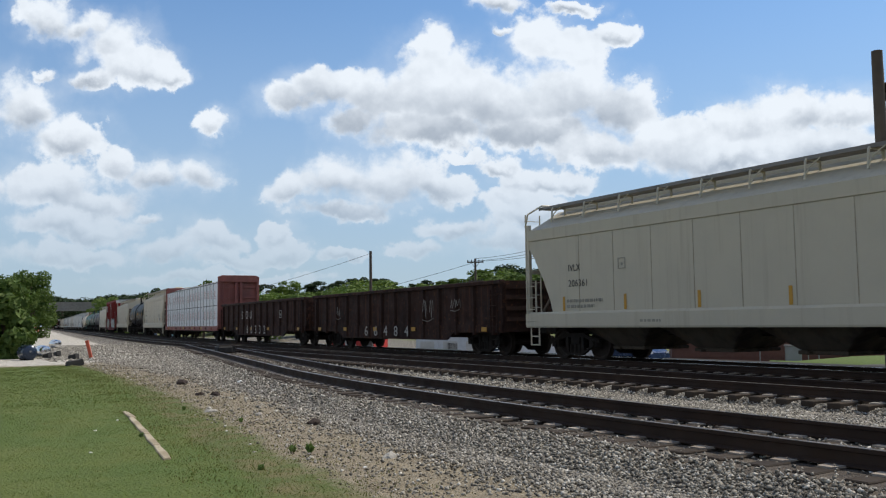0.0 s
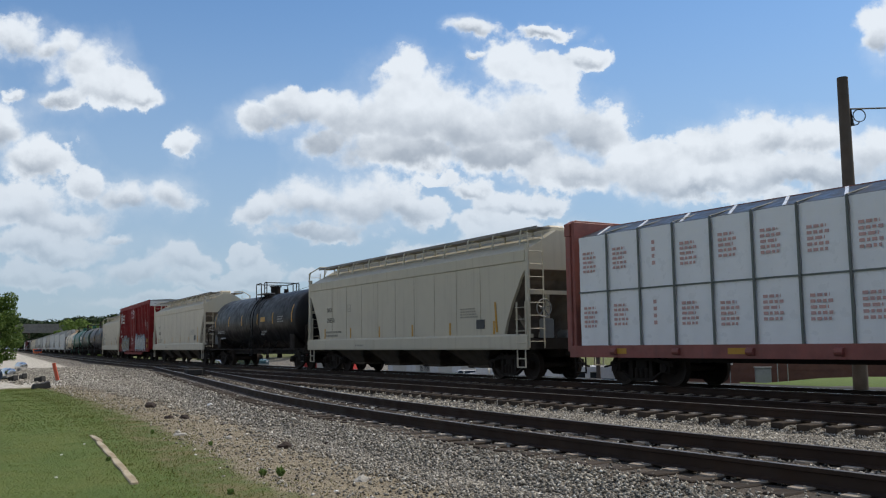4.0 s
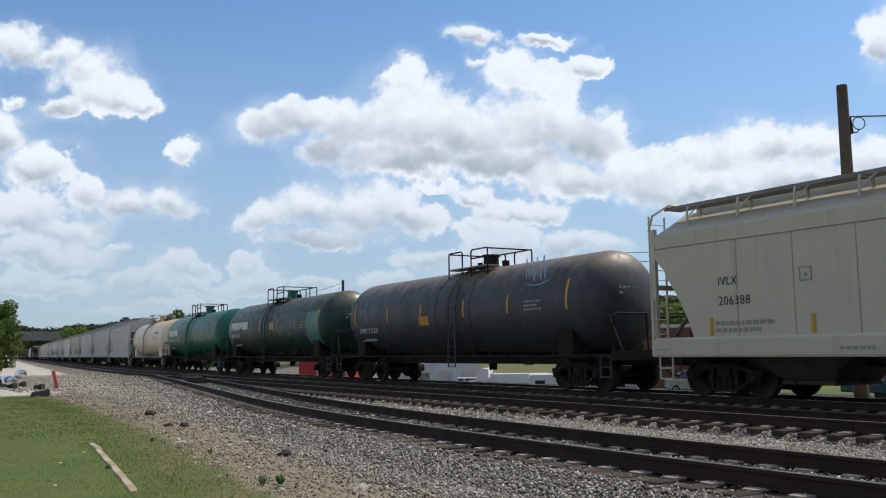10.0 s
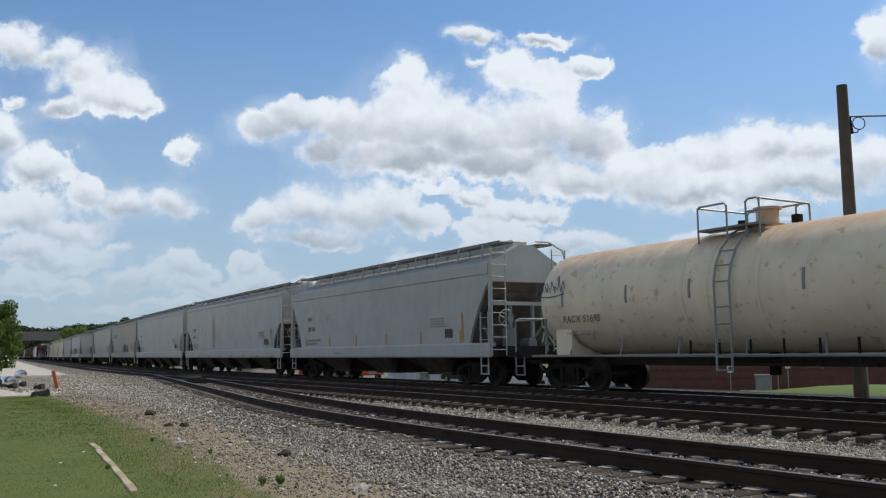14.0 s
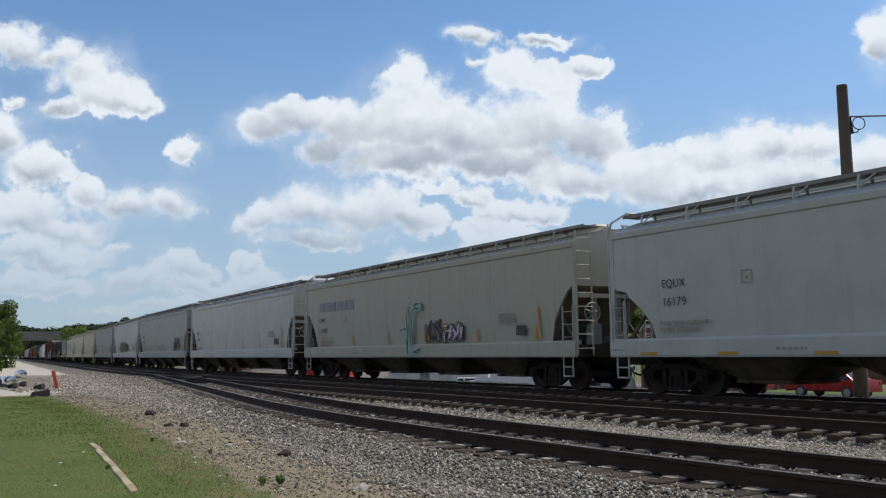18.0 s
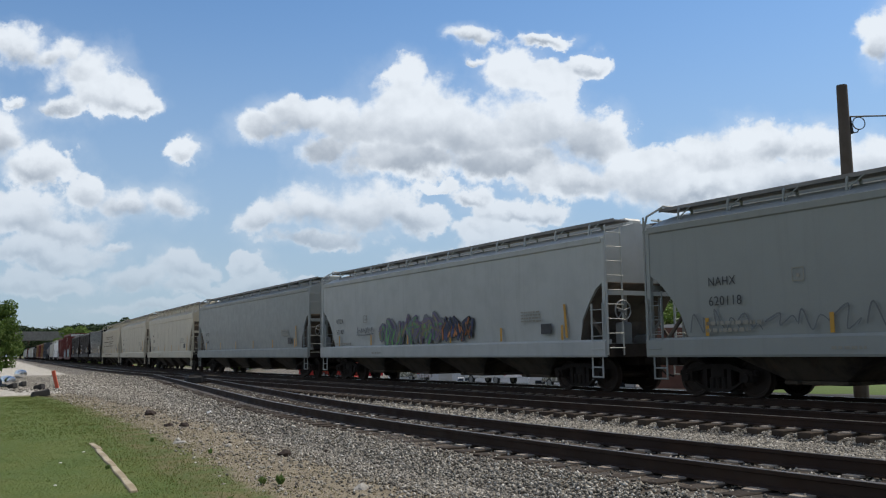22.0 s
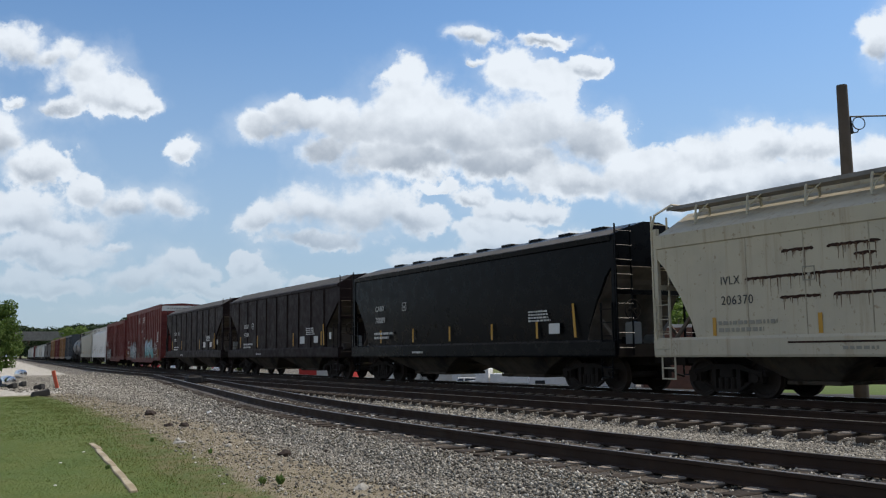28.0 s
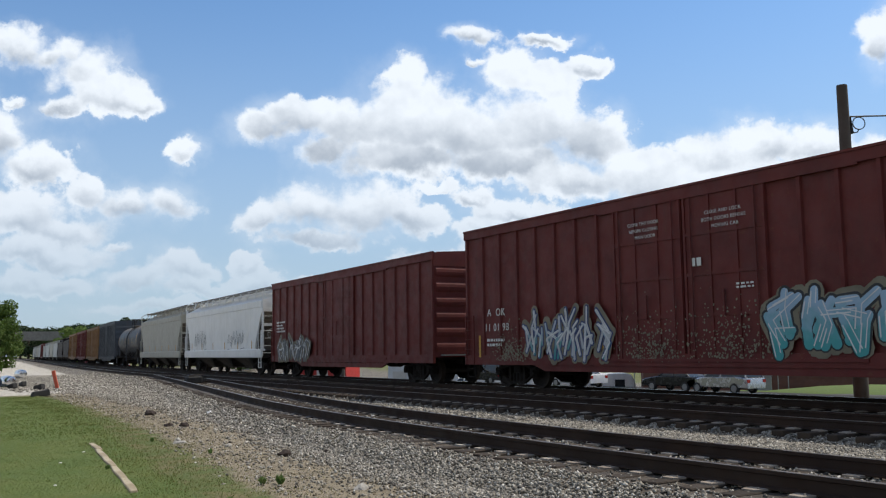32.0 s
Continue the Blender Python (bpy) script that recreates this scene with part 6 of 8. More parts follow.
# ================= ballast stones, grass and weeds =================
def chips(name, spots, sizes, mat, label, category):
    """Many small rough stones as one joined mesh."""
    rnd = np.random.default_rng(3)
    n = len(spots)
    unit = np.array([(1, 0, 0), (-1, 0, 0), (0, 1, 0), (0, -1, 0), (0, 0, 1), (0, 0, -1)], dtype=np.float64)
    tri = np.array([(0, 2, 4), (2, 1, 4), (1, 3, 4), (3, 0, 4), (2, 0, 5), (1, 2, 5), (3, 1, 5), (0, 3, 5)])
    v = np.repeat(unit[None], n, 0) * rnd.uniform(0.55, 1.15, (n, 6, 1)) + rnd.uniform(-0.28, 0.28, (n, 6, 3))
    v *= (sizes[:, None] * rnd.uniform(0.75, 1.25, (n, 3)))[:, None, :] * np.array((1, 1, 0.75))
    a, b = rnd.uniform(0, 6.28, n), rnd.normal(0, 0.5, n)
    ca, sa, cb, sb = np.cos(a), np.sin(a), np.cos(b), np.sin(b)
    x, y, z = v[..., 0], v[..., 1], v[..., 2]
    y, z = y * cb[:, None] - z * sb[:, None], y * sb[:, None] + z * cb[:, None]
    x, y = x * ca[:, None] - y * sa[:, None], x * sa[:, None] + y * ca[:, None]
    v = np.stack([x, y, z], -1) + spots[:, None, :]
    return joined(name, v.reshape(-1, 3), (tri[None] + 6 * np.arange(n)[:, None, None]).reshape(-1, 3), mat, label, category)


def joined(name, verts, tris, mat, label, category):
    me = bpy.data.meshes.new(name)
    me.vertices.add(len(verts))
    me.vertices.foreach_set("co", verts.astype(np.float32).ravel())
    me.loops.add(tris.size)
    me.loops.foreach_set("vertex_index", tris.astype(np.int32).ravel())
    me.polygons.add(len(tris))
    me.polygons.foreach_set("loop_start", np.arange(0, tris.size, 3, dtype=np.int32))
    me.update()
    me.validate()
    return thing(name, label, category, kind="stuff", mesh=me, mat=mat)


def island_material(name, a, b, c, rough=0.9, transmit=0.0):
    mat = bpy.data.materials.new(name)
    mat.use_nodes = True
    k = Nodes(mat.node_tree)
    shader = mat.node_tree.nodes["Principled BSDF"]
    r = k.add("ShaderNodeNewGeometry").outputs["Random Per Island"]
    place = k.add("ShaderNodeTexCoord").outputs["Object"]
    tone = k.mix(k.ramp(r, 0.0, 0.75, smooth=False), a, b)
    tone = k.mix(k.ramp(r, 0.85, 0.98), tone, c)
    tone = k.mix(k.math("MULTIPLY", k.noise(place, 1.2, 5, 0.6), 0.55), tone, tuple(x * 0.55 for x in a))
    k.put(shader.inputs["Base Color"], tone)
    shader.inputs["Roughness"].default_value = rough
    if transmit:
        thin = k.add("ShaderNodeBsdfTranslucent")
        k.put(thin.inputs[0], tone)
        m = k.add("ShaderNodeMixShader")
        m.inputs[0].default_value = transmit
        k.put(m.inputs[1], shader.outputs[0])
        k.put(m.inputs[2], thin.outputs[0])
        k.put(mat.node_tree.nodes["Material Output"].inputs[0], m.outputs[0])
    return mat


def scatter(seed, count, x0, x1, y0, y1, keep):
    rnd = np.random.default_rng(seed)
    xs_, ys_, us = rnd.uniform(x0, x1, count), rnd.uniform(y0, y1, count), rnd.uniform(0, 1, count)
    return [(x, y) for x, y, u in zip(xs_, ys_, us) if u < keep(x, y)]


def stone_share(x, y):
    """How thickly stones lie: full on the ballast, thin in the dirt, none on the rails' ties."""
    se, sid, mid, main = stone_edge(y), siding_x(y), middle_x(y), main_x(y)
    if x < 0.075 * y + 1.2:
        return 0.0
    d = min(abs(x - sid), abs(x - mid))
    if abs(x - sid) < 0.8 or abs(x - main) < 1.3:
        return 0.14
    if abs(x - sid) < 1.75:
        return 0.05 + 0.95 * smooth(1.3, 1.7, abs(x - sid))
    if abs(x - mid) < 1.1:
        return 0.35
    return 0.05 * smooth(se - 2.2, se - 0.8, x) + 0.88 * smooth(se - 0.7, se + 0.6, x)


def lay(spots, lift):
    return np.array([(x, y, ground_z(x, y) + lift) for x, y in spots])


STONE = island_material("grey_ballast_stone", (0.085, 0.077, 0.064), (0.43, 0.40, 0.34), (0.74, 0.71, 0.64))
near_spots = scatter(1, 120000, 4.0, 14.6, 4.0, 15.5, stone_share)
far_spots = scatter(2, 80000, 5.0, 21.0, 15.5, 44.0, stone_share)
gravel_spots = scatter(22, 26000, 6.0, 26.0, 44.0, 80.0, lambda x, y: 0.0 if min(abs(x - siding_x(y)), abs(x - middle_x(y)), abs(x - main_x(y))) < 1.3 or x > main_x(y) else 0.8)
spots = np.concatenate([lay(near_spots, 0.012), lay(far_spots, 0.012), lay(gravel_spots, 0.012)])
rnd_sizes = np.random.default_rng(9)
sizes = np.concatenate([rnd_sizes.uniform(0.014, 0.034, len(near_spots)), rnd_sizes.uniform(0.026, 0.05, len(far_spots)), rnd_sizes.uniform(0.035, 0.075, len(gravel_spots))])
chips("ballast", spots, sizes, STONE, "crushed grey ballast stones along the tracks", "ballast")


def blades(name, spots, low, high, mat, label, seed, lean=0.5, wide=0.006):
    rnd = np.random.default_rng(seed)
    n = len(spots)
    base = np.array([(x, y, ground_z(x, y) - 0.01) for x, y in spots])
    a, h = rnd.uniform(0, 6.28, n), rnd.uniform(low, high, n)
    side = np.stack([np.cos(a), np.sin(a), np.zeros(n)], -1) * wide * rnd.uniform(0.8, 1.6, (n, 1))
    tip = base + np.stack([rnd.normal(0, lean, n) * h, rnd.normal(0, lean, n) * h, h], -1)
    v = np.stack([base - side, base + side, tip], 1).reshape(-1, 3)
    return joined(name, v, np.arange(3 * n).reshape(-1, 3), mat, label, "grass")


LAWN = island_material("lawn_grass", (0.088, 0.138, 0.016), (0.143, 0.18, 0.029), (0.26, 0.22, 0.085), 0.8, 0.35)
DRY = island_material("rough_grass", (0.10, 0.135, 0.024), (0.19, 0.18, 0.055), (0.34, 0.265, 0.13), 0.85, 0.3)


def lawn_share(x, y):
    if x < 0.09 * y - 0.2:
        return 0.0
    return (1.0 - smooth(lawn_edge(y) - 1.2, lawn_edge(y) - 0.1, x)) * (1 - smooth(38, 40.5, y))


def rough_share(x, y):
    le = lawn_edge(y)
    patch = smooth(-0.1, 0.35, noise.noise((x * 1.3, y * 1.3, 7)))
    return (smooth(le - 1.8, le - 0.9, x) * (1.0 - smooth(le - 0.25, le + 0.9, x)) * (0.55 + 0.45 * patch) + 0.16 * patch * (1 - smooth(le + 0.6, le + 1.8, x))) * (1 - smooth(38, 41, y))


blades("lawn_grass", scatter(4, 95000, 0.0, 5.6, 7.0, 19.0, lawn_share), 0.008, 0.024, LAWN, "short mown green lawn grass", 5, wide=0.005)
blades("lawn_grass", scatter(14, 60000, 0.6, 6.6, 19.0, 41.0, lawn_share), 0.012, 0.034, LAWN, "short mown green lawn grass farther off", 15, wide=0.010)
blades("rough_grass", scatter(6, 120000, 1.5, 7.5, 7.0, 40.0, rough_share), 0.012, 0.045, DRY, "patchy uncut grass at the gravel's edge", 7, wide=0.006)
DUST = island_material("dirt_clod", (0.11, 0.088, 0.06), (0.37, 0.325, 0.245), (0.62, 0.59, 0.52))
clods = scatter(8, 20000, 3.5, 8.2, 7.0, 42.0, lambda x, y: smooth(lawn_edge(y) - 0.4, lawn_edge(y) + 0.3, x) * (1 - smooth(stone_edge(y) - 0.2, stone_edge(y) + 0.8, x)))
chips("dirt_clods", lay(clods, 0.004), np.random.default_rng(10).uniform(0.006, 0.027, len(clods)), DUST, "small stones and clods in the bare dirt", "dirt")

WEED_LEAF = island_material("weed_leaf", (0.13, 0.22, 0.05), (0.20, 0.30, 0.085), (0.2, 0.2, 0.08), 0.7, 0.35)


def weed(x, y, size, seed):
    rnd, s = random.Random(seed), Shape()
    for i in range(80):
        a, h, r = rnd.uniform(0, 6.28), rnd.uniform(0.5, 1.3) * size, rnd.uniform(0.1, 0.6) * size
        w = 0.004 + 0.005 * rnd.random()
        bx, by = 0.12 * size * math.cos(a), 0.12 * size * math.sin(a)
        tx, ty = r * math.cos(a), r * math.sin(a)
        px, py = -math.sin(a) * w, math.cos(a) * w
        s.add([(bx - px, by - py, 0), (bx + px, by + py, 0), (tx * 0.7 + px, ty * 0.7 + py, h * 0.75), (tx, ty, h * rnd.uniform(0.5, 1.0)), (tx * 0.7 - px, ty * 0.7 - py, h * 0.75)], [(0, 1, 2, 3, 4)])
    me = bpy.data.meshes.new("weed")
    me.from_pydata(s.v, [], s.f)
    return thing("weed", "low green weed tuft at the edge of the dirt", "weed", "weeds", at=pose(x, y, ground_z(x, y) - 0.01), mesh=me, mat=WEED_LEAF)


for i, (x, y, size) in enumerate(((4.18, 10.55, 0.1), (4.36, 10.44, 0.12), (4.75, 14.2, 0.08), (3.0, 13.3, 0.07), (3.4, 9.5, 0.07), (4.6, 17.0, 0.08))):
    weed(x, y, size, i)

# ================= things lying about =================
PLANK = material("bleached_board", (0.47, 0.40, 0.29), 0.85, vary=0.4, dark=(0.24, 0.19, 0.12), grain=30, bump=0.4)
LUMP = material("dark_burnt_clod", (0.035, 0.021, 0.015), 0.9, vary=0.5, bump=0.5)
ROCK = material("pale_rock", (0.42, 0.40, 0.36), 0.9, vary=0.3, bump=0.4)
LITTER = material("white_litter", (0.75, 0.75, 0.73), 0.6, vary=0.1)
RUBBER = material("black_rubber", (0.025, 0.025, 0.026), 0.8, vary=0.3, bump=0.3)
ORANGE = material("faded_orange_red_plastic", (0.42, 0.07, 0.03), 0.6, vary=0.2)
CHROME = material("bright_dented_steel", (0.75, 0.76, 0.78), 0.15, metal=1.0, vary=0.1)
NAVY = material("dark_blue_metallic_paint", (0.03, 0.045, 0.075), 0.25, metal=0.4, vary=0.15)


def boulder(name, label, category, x, y, size, mat, seed, flat=0.6, group=""):
    rnd = random.Random(seed)
    bm = bmesh.new()
    bmesh.ops.create_icosphere(bm, subdivisions=2, radius=1.0)
    for v in bm.verts:
        n = noise.noise(v.co * 1.6 + Vector((seed * 3.1, 0, 0)))
        v.co *= 1 + 0.42 * n + rnd.uniform(-0.08, 0.08)
        v.co = Vector((v.co.x * size[0], v.co.y * size[1], max(-0.3, v.co.z) * size[2]))
    me = bpy.data.meshes.new(name)
    bm.to_mesh(me)
    bm.free()
    return thing(name, label, category, group, at=pose(x, y, ground_z(x, y), 0, 0, rnd.uniform(0, 180)), mesh=me, mat=mat)


# a broken run of bleached boards set edge to edge in the lawn
rnd = random.Random(2)
for i in range(5):
    a = i / 5
    x, y = 3.62 - 0.85 * (a + 0.1), 17.3 - 6.4 * (a + 0.1)
    outline = [(-0.045 + rnd.uniform(-0.01, 0.01), -0.66), (0.045 + rnd.uniform(-0.01, 0.015), -0.64), (0.055, -0.1), (0.045 + rnd.uniform(-0.01, 0.01), 0.62), (-0.04, 0.66), (-0.055, 0.1)]
    thing("board", "bleached wooden edging board sunk in the lawn", "board", "edging boards", at=pose(x, y, ground_z(x, y), rnd.uniform(-1, 1), 0, -7.5 + rnd.uniform(-1.5, 1.5)),
          mesh=Shape().prism(outline, -0.06, 0.022, "z").solid("board", bevel=0.01), mat=PLANK)

for i, (x, y, s) in enumerate(((5.63, 13.3, (0.13, 0.1, 0.1)), (6.53, 24.4, (0.2, 0.16, 0.12)), (5.85, 20.3, (0.12, 0.09, 0.08)), (6.1, 20.0, (0.14, 0.09, 0.09)), (6.3, 13.2, (0.07, 0.05, 0.05)))):
    boulder("clod", "dark burnt clod lying on the dirt", "clod", x, y, s, LUMP, i + 1, group="dark clods")
for i, (x, y, s) in enumerate(((4.93, 9.42, (0.1, 0.07, 0.06)), (4.9, 16.3, (0.14, 0.07, 0.05)), (5.4, 15.2, (0.06, 0.06, 0.07)), (6.1, 11.2, (0.05, 0.04, 0.04)))):
    boulder("rock", "pale rock lying on the dirt", "rock", x, y, s, ROCK, i + 20, group="pale rocks")
for i, (x, y) in enumerate(((7.74, 23.2), (3.2, 15.9), (2.6, 14.5), (4.6, 10.9), (4.4, 9.0), (2.1, 12.0), (4.2, 13.2))):
    boulder("litter", "small white scrap of litter", "litter", x, y, (0.026, 0.02, 0.012) if i else (0.09, 0.07, 0.05), LITTER, i + 40, group="scraps of litter")
boulder("clod", "dark piece of wood between stones by the siding", "wood scrap", 6.8, 7.75, (0.16, 0.05, 0.04), LUMP, 60)
for i, (x, y, l, a) in enumerate(((7.3, 46.6, 0.6, -60), (6.1, 38.6, 0.7, 12), (6.5, 49.3, 0.7, -75), (7.4, 52.5, 0.6, -80))):
    pts = [(-l / 2, 0.0), (-l * 0.2, 0.05), (l * 0.3, 0.0), (l / 2, 0.06), (l / 2 - 0.06, 0.3), (0.1, 0.24), (-l / 2 + 0.05, 0.2)]
    thing("scrap_timber", "black broken timber lying on gravel", "timber", "scrap timbers", at=pose(x, y, ground_z(x, y), 0, 0, a),
          mesh=Shape().prism(pts, -0.12, 0.12, "y").solid("scrap", bevel=0.02), mat=RUBBER)

post = thing("marker_post", "leaning orange-red marker post beside the gravel", "post", at=pose(8.0, 45.9, ground_z(8.0, 45.9), 0, -15, -30))
part("shaft", Shape().box(-0.075, 0.075, -0.05, 0.05, 0, 0.88).solid("shaft", bevel=0.015), ORANGE, post)
part("cap", Shape().box(-0.085, 0.085, -0.06, 0.06, 0.85, 0.92).solid("cap", bevel=0.02), ORANGE, post)
part("footing", Shape().rod((0, 0, -0.08), (0, 0, 0.08), 0.16, 12, 0.12), ROCK, post, "rough concrete footing")

for i, (x, y, z, r, mat, label) in enumerate(((5.35, 47.5, 0.42, 0.36, NAVY, "dark blue steel drum beside the hedge"), (6.6, 52.0, 0.35, 0.3, CHROME, "bright steel drum beside the hedge"), (10.0, 72.0, 0.5, 0.32, CHROME, "bright steel drum far along the hedge"))):
    d = thing("steel_drum", label, "drum", "steel drums", at=pose(x, y, ground_z(x, y) + r, 0, 0, 8))
    rings = [(-0.62, 0.25), (-0.6, 0.7), (-0.52, 0.93), (-0.3, 1.0), (0, 1.02), (0.3, 1.0), (0.52, 0.93), (0.6, 0.7), (0.62, 0.25)]
    n = 24
    s = Shape().loft([[(rr * r * math.cos(2 * math.pi * k / n), yy, rr * r * math.sin(2 * math.pi * k / n)) for k in range(n)] for yy, rr in rings])
    part("shell", s.solid("shell", smooth=True), mat, d)
    part("stand", Shape().box(-r * 0.6, r * 0.6, -0.4, -0.3, -r, -r * 0.7).box(-r * 0.6, r * 0.6, 0.3, 0.4, -r, -r * 0.7), UNDER, d)
    part("bung", Shape().rod((0, -0.66, 0.15 * r), (0, -0.6, 0.15 * r), 0.05, 10), GALV, d)

# switch machine by the turnout
sw = thing("switch_machine", "black switch machine on long ties at the turnout", "switch machine", at=pose(13.35, 42.0, -0.2, 0, 0, -4))
part("housing", Shape().box(-0.5, 0.2, -0.35, 0.35, 0.05, 0.35).solid("housing", bevel=0.05), RUBBER, sw)
part("motor", Shape().rod((0.15, -0.3, 0.22), (0.15, 0.45, 0.22), 0.17, 14), RUBBER, sw)
part("lid", Shape().box(-0.42, 0.1, -0.3, 0.3, 0.35, 0.4).solid("lid", bevel=0.02), UNDER, sw)
for y in (-0.45, 0.45):
    part("switch_tie", Shape().box(-1.3, 1.6, y - 0.11, y + 0.11, -0.1, 0.05), TIE_WOOD, sw)
part("throw_rod", Shape().rod((0.3, 0, 0.1), (1.7, 0, 0.1), 0.03, 8), UNDER, sw)
# ================= trees and hedges =================
BARK = material("tree_bark", (0.10, 0.075, 0.055), 0.9, vary=0.4, bump=0.4)
LEAF_MID = island_material("oak_leaf", (0.06, 0.115, 0.018), (0.12, 0.19, 0.034), (0.14, 0.2, 0.045), 0.75, 0.35)
LEAF_LIGHT = island_material("spring_leaf", (0.10, 0.175, 0.03), (0.17, 0.25, 0.05), (0.18, 0.23, 0.06), 0.75, 0.35)
LEAF_DARK = island_material("pine_leaf", (0.018, 0.042, 0.014), (0.035, 0.065, 0.02), (0.05, 0.08, 0.03), 0.8, 0.2)


def crown_mesh(seed, count, leaf, blobs, tall, wide, low):
    """Leaf sprays gathered in uneven clumps, with gaps between them."""
    rnd = np.random.default_rng(seed)
    centres, radii = [], []
    for i in range(blobs):
        h = rnd.uniform(low, 0.93)
        reach = wide * (0.35 + 0.65 * math.sin(math.pi * min(1, (h - low) / (1.08 - low)) ** 0.8)) * rnd.uniform(0.35, 1.0)
        a = rnd.uniform(0, 6.28)
        centres.append((reach * math.cos(a), reach * math.sin(a), h * tall))
        radii.append(wide * rnd.uniform(0.22, 0.42))
    centres, radii = np.array(centres), np.array(radii)
    pick = rnd.integers(0, blobs, count)
    d = rnd.normal(0, 1, (count, 3))
    d /= np.linalg.norm(d, axis=1)[:, None]
    r = radii[pick] * rnd.uniform(0.55, 1.08, count) ** 0.6
    p = centres[pick] + d * r[:, None] * np.array((1, 1, 0.8))
    n = d + rnd.normal(0, 0.55, (count, 3))
    n /= np.linalg.norm(n, axis=1)[:, None]
    u = np.cross(n, rnd.normal(0, 1, (count, 3)))
    u /= np.linalg.norm(u, axis=1)[:, None]
    w = np.cross(n, u)
    s = leaf * rnd.uniform(0.6, 1.4, (count, 1))
    quad = np.stack([p - u * s * 0.5, p + w * s * 0.32, p + u * s * 0.6, p - w * s * 0.32], 1).reshape(-1, 3)
    faces = np.arange(4 * count).reshape(-1, 4)
    me = bpy.data.meshes.new("crown")
    me.vertices.add(len(quad))
    me.vertices.foreach_set("co", quad.astype(np.float32).ravel())
    me.loops.add(faces.size)
    me.loops.foreach_set("vertex_index", faces.astype(np.int32).ravel())
    me.polygons.add(count)
    me.polygons.foreach_set("loop_start", np.arange(0, faces.size, 4, dtype=np.int32))
    me.update()
    return me


def trunk_mesh(seed, tall, wide):
    rnd, s = random.Random(seed), Shape()
    s.rod((0, 0, -0.6), (0.1, 0.05, tall * 0.42), tall * 0.028, 8, tall * 0.018)
    s.rod((0.1, 0.05, tall * 0.4), (0.0, 0.1, tall * 0.8), tall * 0.018, 7, tall * 0.006)
    for i in range(7):
        a, h = rnd.uniform(0, 6.28), tall * rnd.uniform(0.25, 0.6)
        r = wide * rnd.uniform(0.5, 0.85)
        s.rod((0.06, 0.04, h), (r * math.cos(a), r * math.sin(a), h + tall * rnd.uniform(0.12, 0.28)), tall * 0.012, 6, tall * 0.004)
    return s.solid("trunk", smooth=True)


TREE_KINDS = [(1, 2600, 0.62, 26, 10.0, 3.6, 0.25), (2, 2600, 0.62, 22, 10.0, 4.4, 0.22), (3, 2200, 0.6, 20, 10.0, 2.8, 0.2), (4, 3000, 0.6, 30, 10.0, 5.0, 0.18)]


def tree(x, y, tall, kind, leaves, label, group, z=None, turn=0.0, wide=1.0):
    z = ground_z(x, y) if z is None else z
    t = thing("tree", label, "tree", group, at=pose(x, y, z, 0, 0, turn))
    k = TREE_KINDS[kind % 4]
    scale = Matrix.Diagonal((tall / 10 * wide, tall / 10 * wide, tall / 10, 1))
    part("trunk", shared(("trunk", kind % 4), lambda: trunk_mesh(k[0], k[4], k[5])), BARK, t, "", scale)
    part("crown", shared(("crown", kind % 4), lambda: crown_mesh(*k)), leaves, t, "", scale)
    return t


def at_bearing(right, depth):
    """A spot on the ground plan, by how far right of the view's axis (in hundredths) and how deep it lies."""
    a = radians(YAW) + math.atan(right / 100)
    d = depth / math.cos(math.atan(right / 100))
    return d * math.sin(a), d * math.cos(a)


# the wooded slope beyond the lot: rows of trees of uneven height
rnd = random.Random(21)
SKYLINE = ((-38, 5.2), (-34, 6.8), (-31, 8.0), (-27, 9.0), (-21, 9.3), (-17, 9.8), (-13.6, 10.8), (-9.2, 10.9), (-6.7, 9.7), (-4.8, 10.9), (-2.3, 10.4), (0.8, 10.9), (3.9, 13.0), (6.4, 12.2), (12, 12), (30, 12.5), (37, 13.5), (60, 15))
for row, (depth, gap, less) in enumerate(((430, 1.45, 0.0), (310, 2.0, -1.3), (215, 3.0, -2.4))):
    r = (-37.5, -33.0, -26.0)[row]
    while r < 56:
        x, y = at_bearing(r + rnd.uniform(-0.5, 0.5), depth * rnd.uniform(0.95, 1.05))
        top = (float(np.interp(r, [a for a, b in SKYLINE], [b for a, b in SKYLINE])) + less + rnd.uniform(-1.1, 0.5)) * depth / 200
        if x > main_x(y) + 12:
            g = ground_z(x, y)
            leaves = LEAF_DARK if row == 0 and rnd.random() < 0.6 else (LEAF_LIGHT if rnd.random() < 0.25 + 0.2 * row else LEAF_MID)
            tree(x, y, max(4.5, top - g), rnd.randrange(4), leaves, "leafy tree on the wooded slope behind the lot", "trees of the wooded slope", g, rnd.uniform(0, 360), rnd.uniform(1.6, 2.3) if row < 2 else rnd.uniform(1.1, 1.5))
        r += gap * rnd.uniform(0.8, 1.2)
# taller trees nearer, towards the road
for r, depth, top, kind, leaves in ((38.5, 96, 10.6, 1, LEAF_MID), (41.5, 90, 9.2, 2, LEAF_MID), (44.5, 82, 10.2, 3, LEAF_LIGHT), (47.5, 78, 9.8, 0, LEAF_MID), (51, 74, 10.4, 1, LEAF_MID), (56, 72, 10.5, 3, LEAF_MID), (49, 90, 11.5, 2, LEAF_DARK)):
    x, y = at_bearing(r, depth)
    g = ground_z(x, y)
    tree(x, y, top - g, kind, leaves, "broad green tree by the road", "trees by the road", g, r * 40)
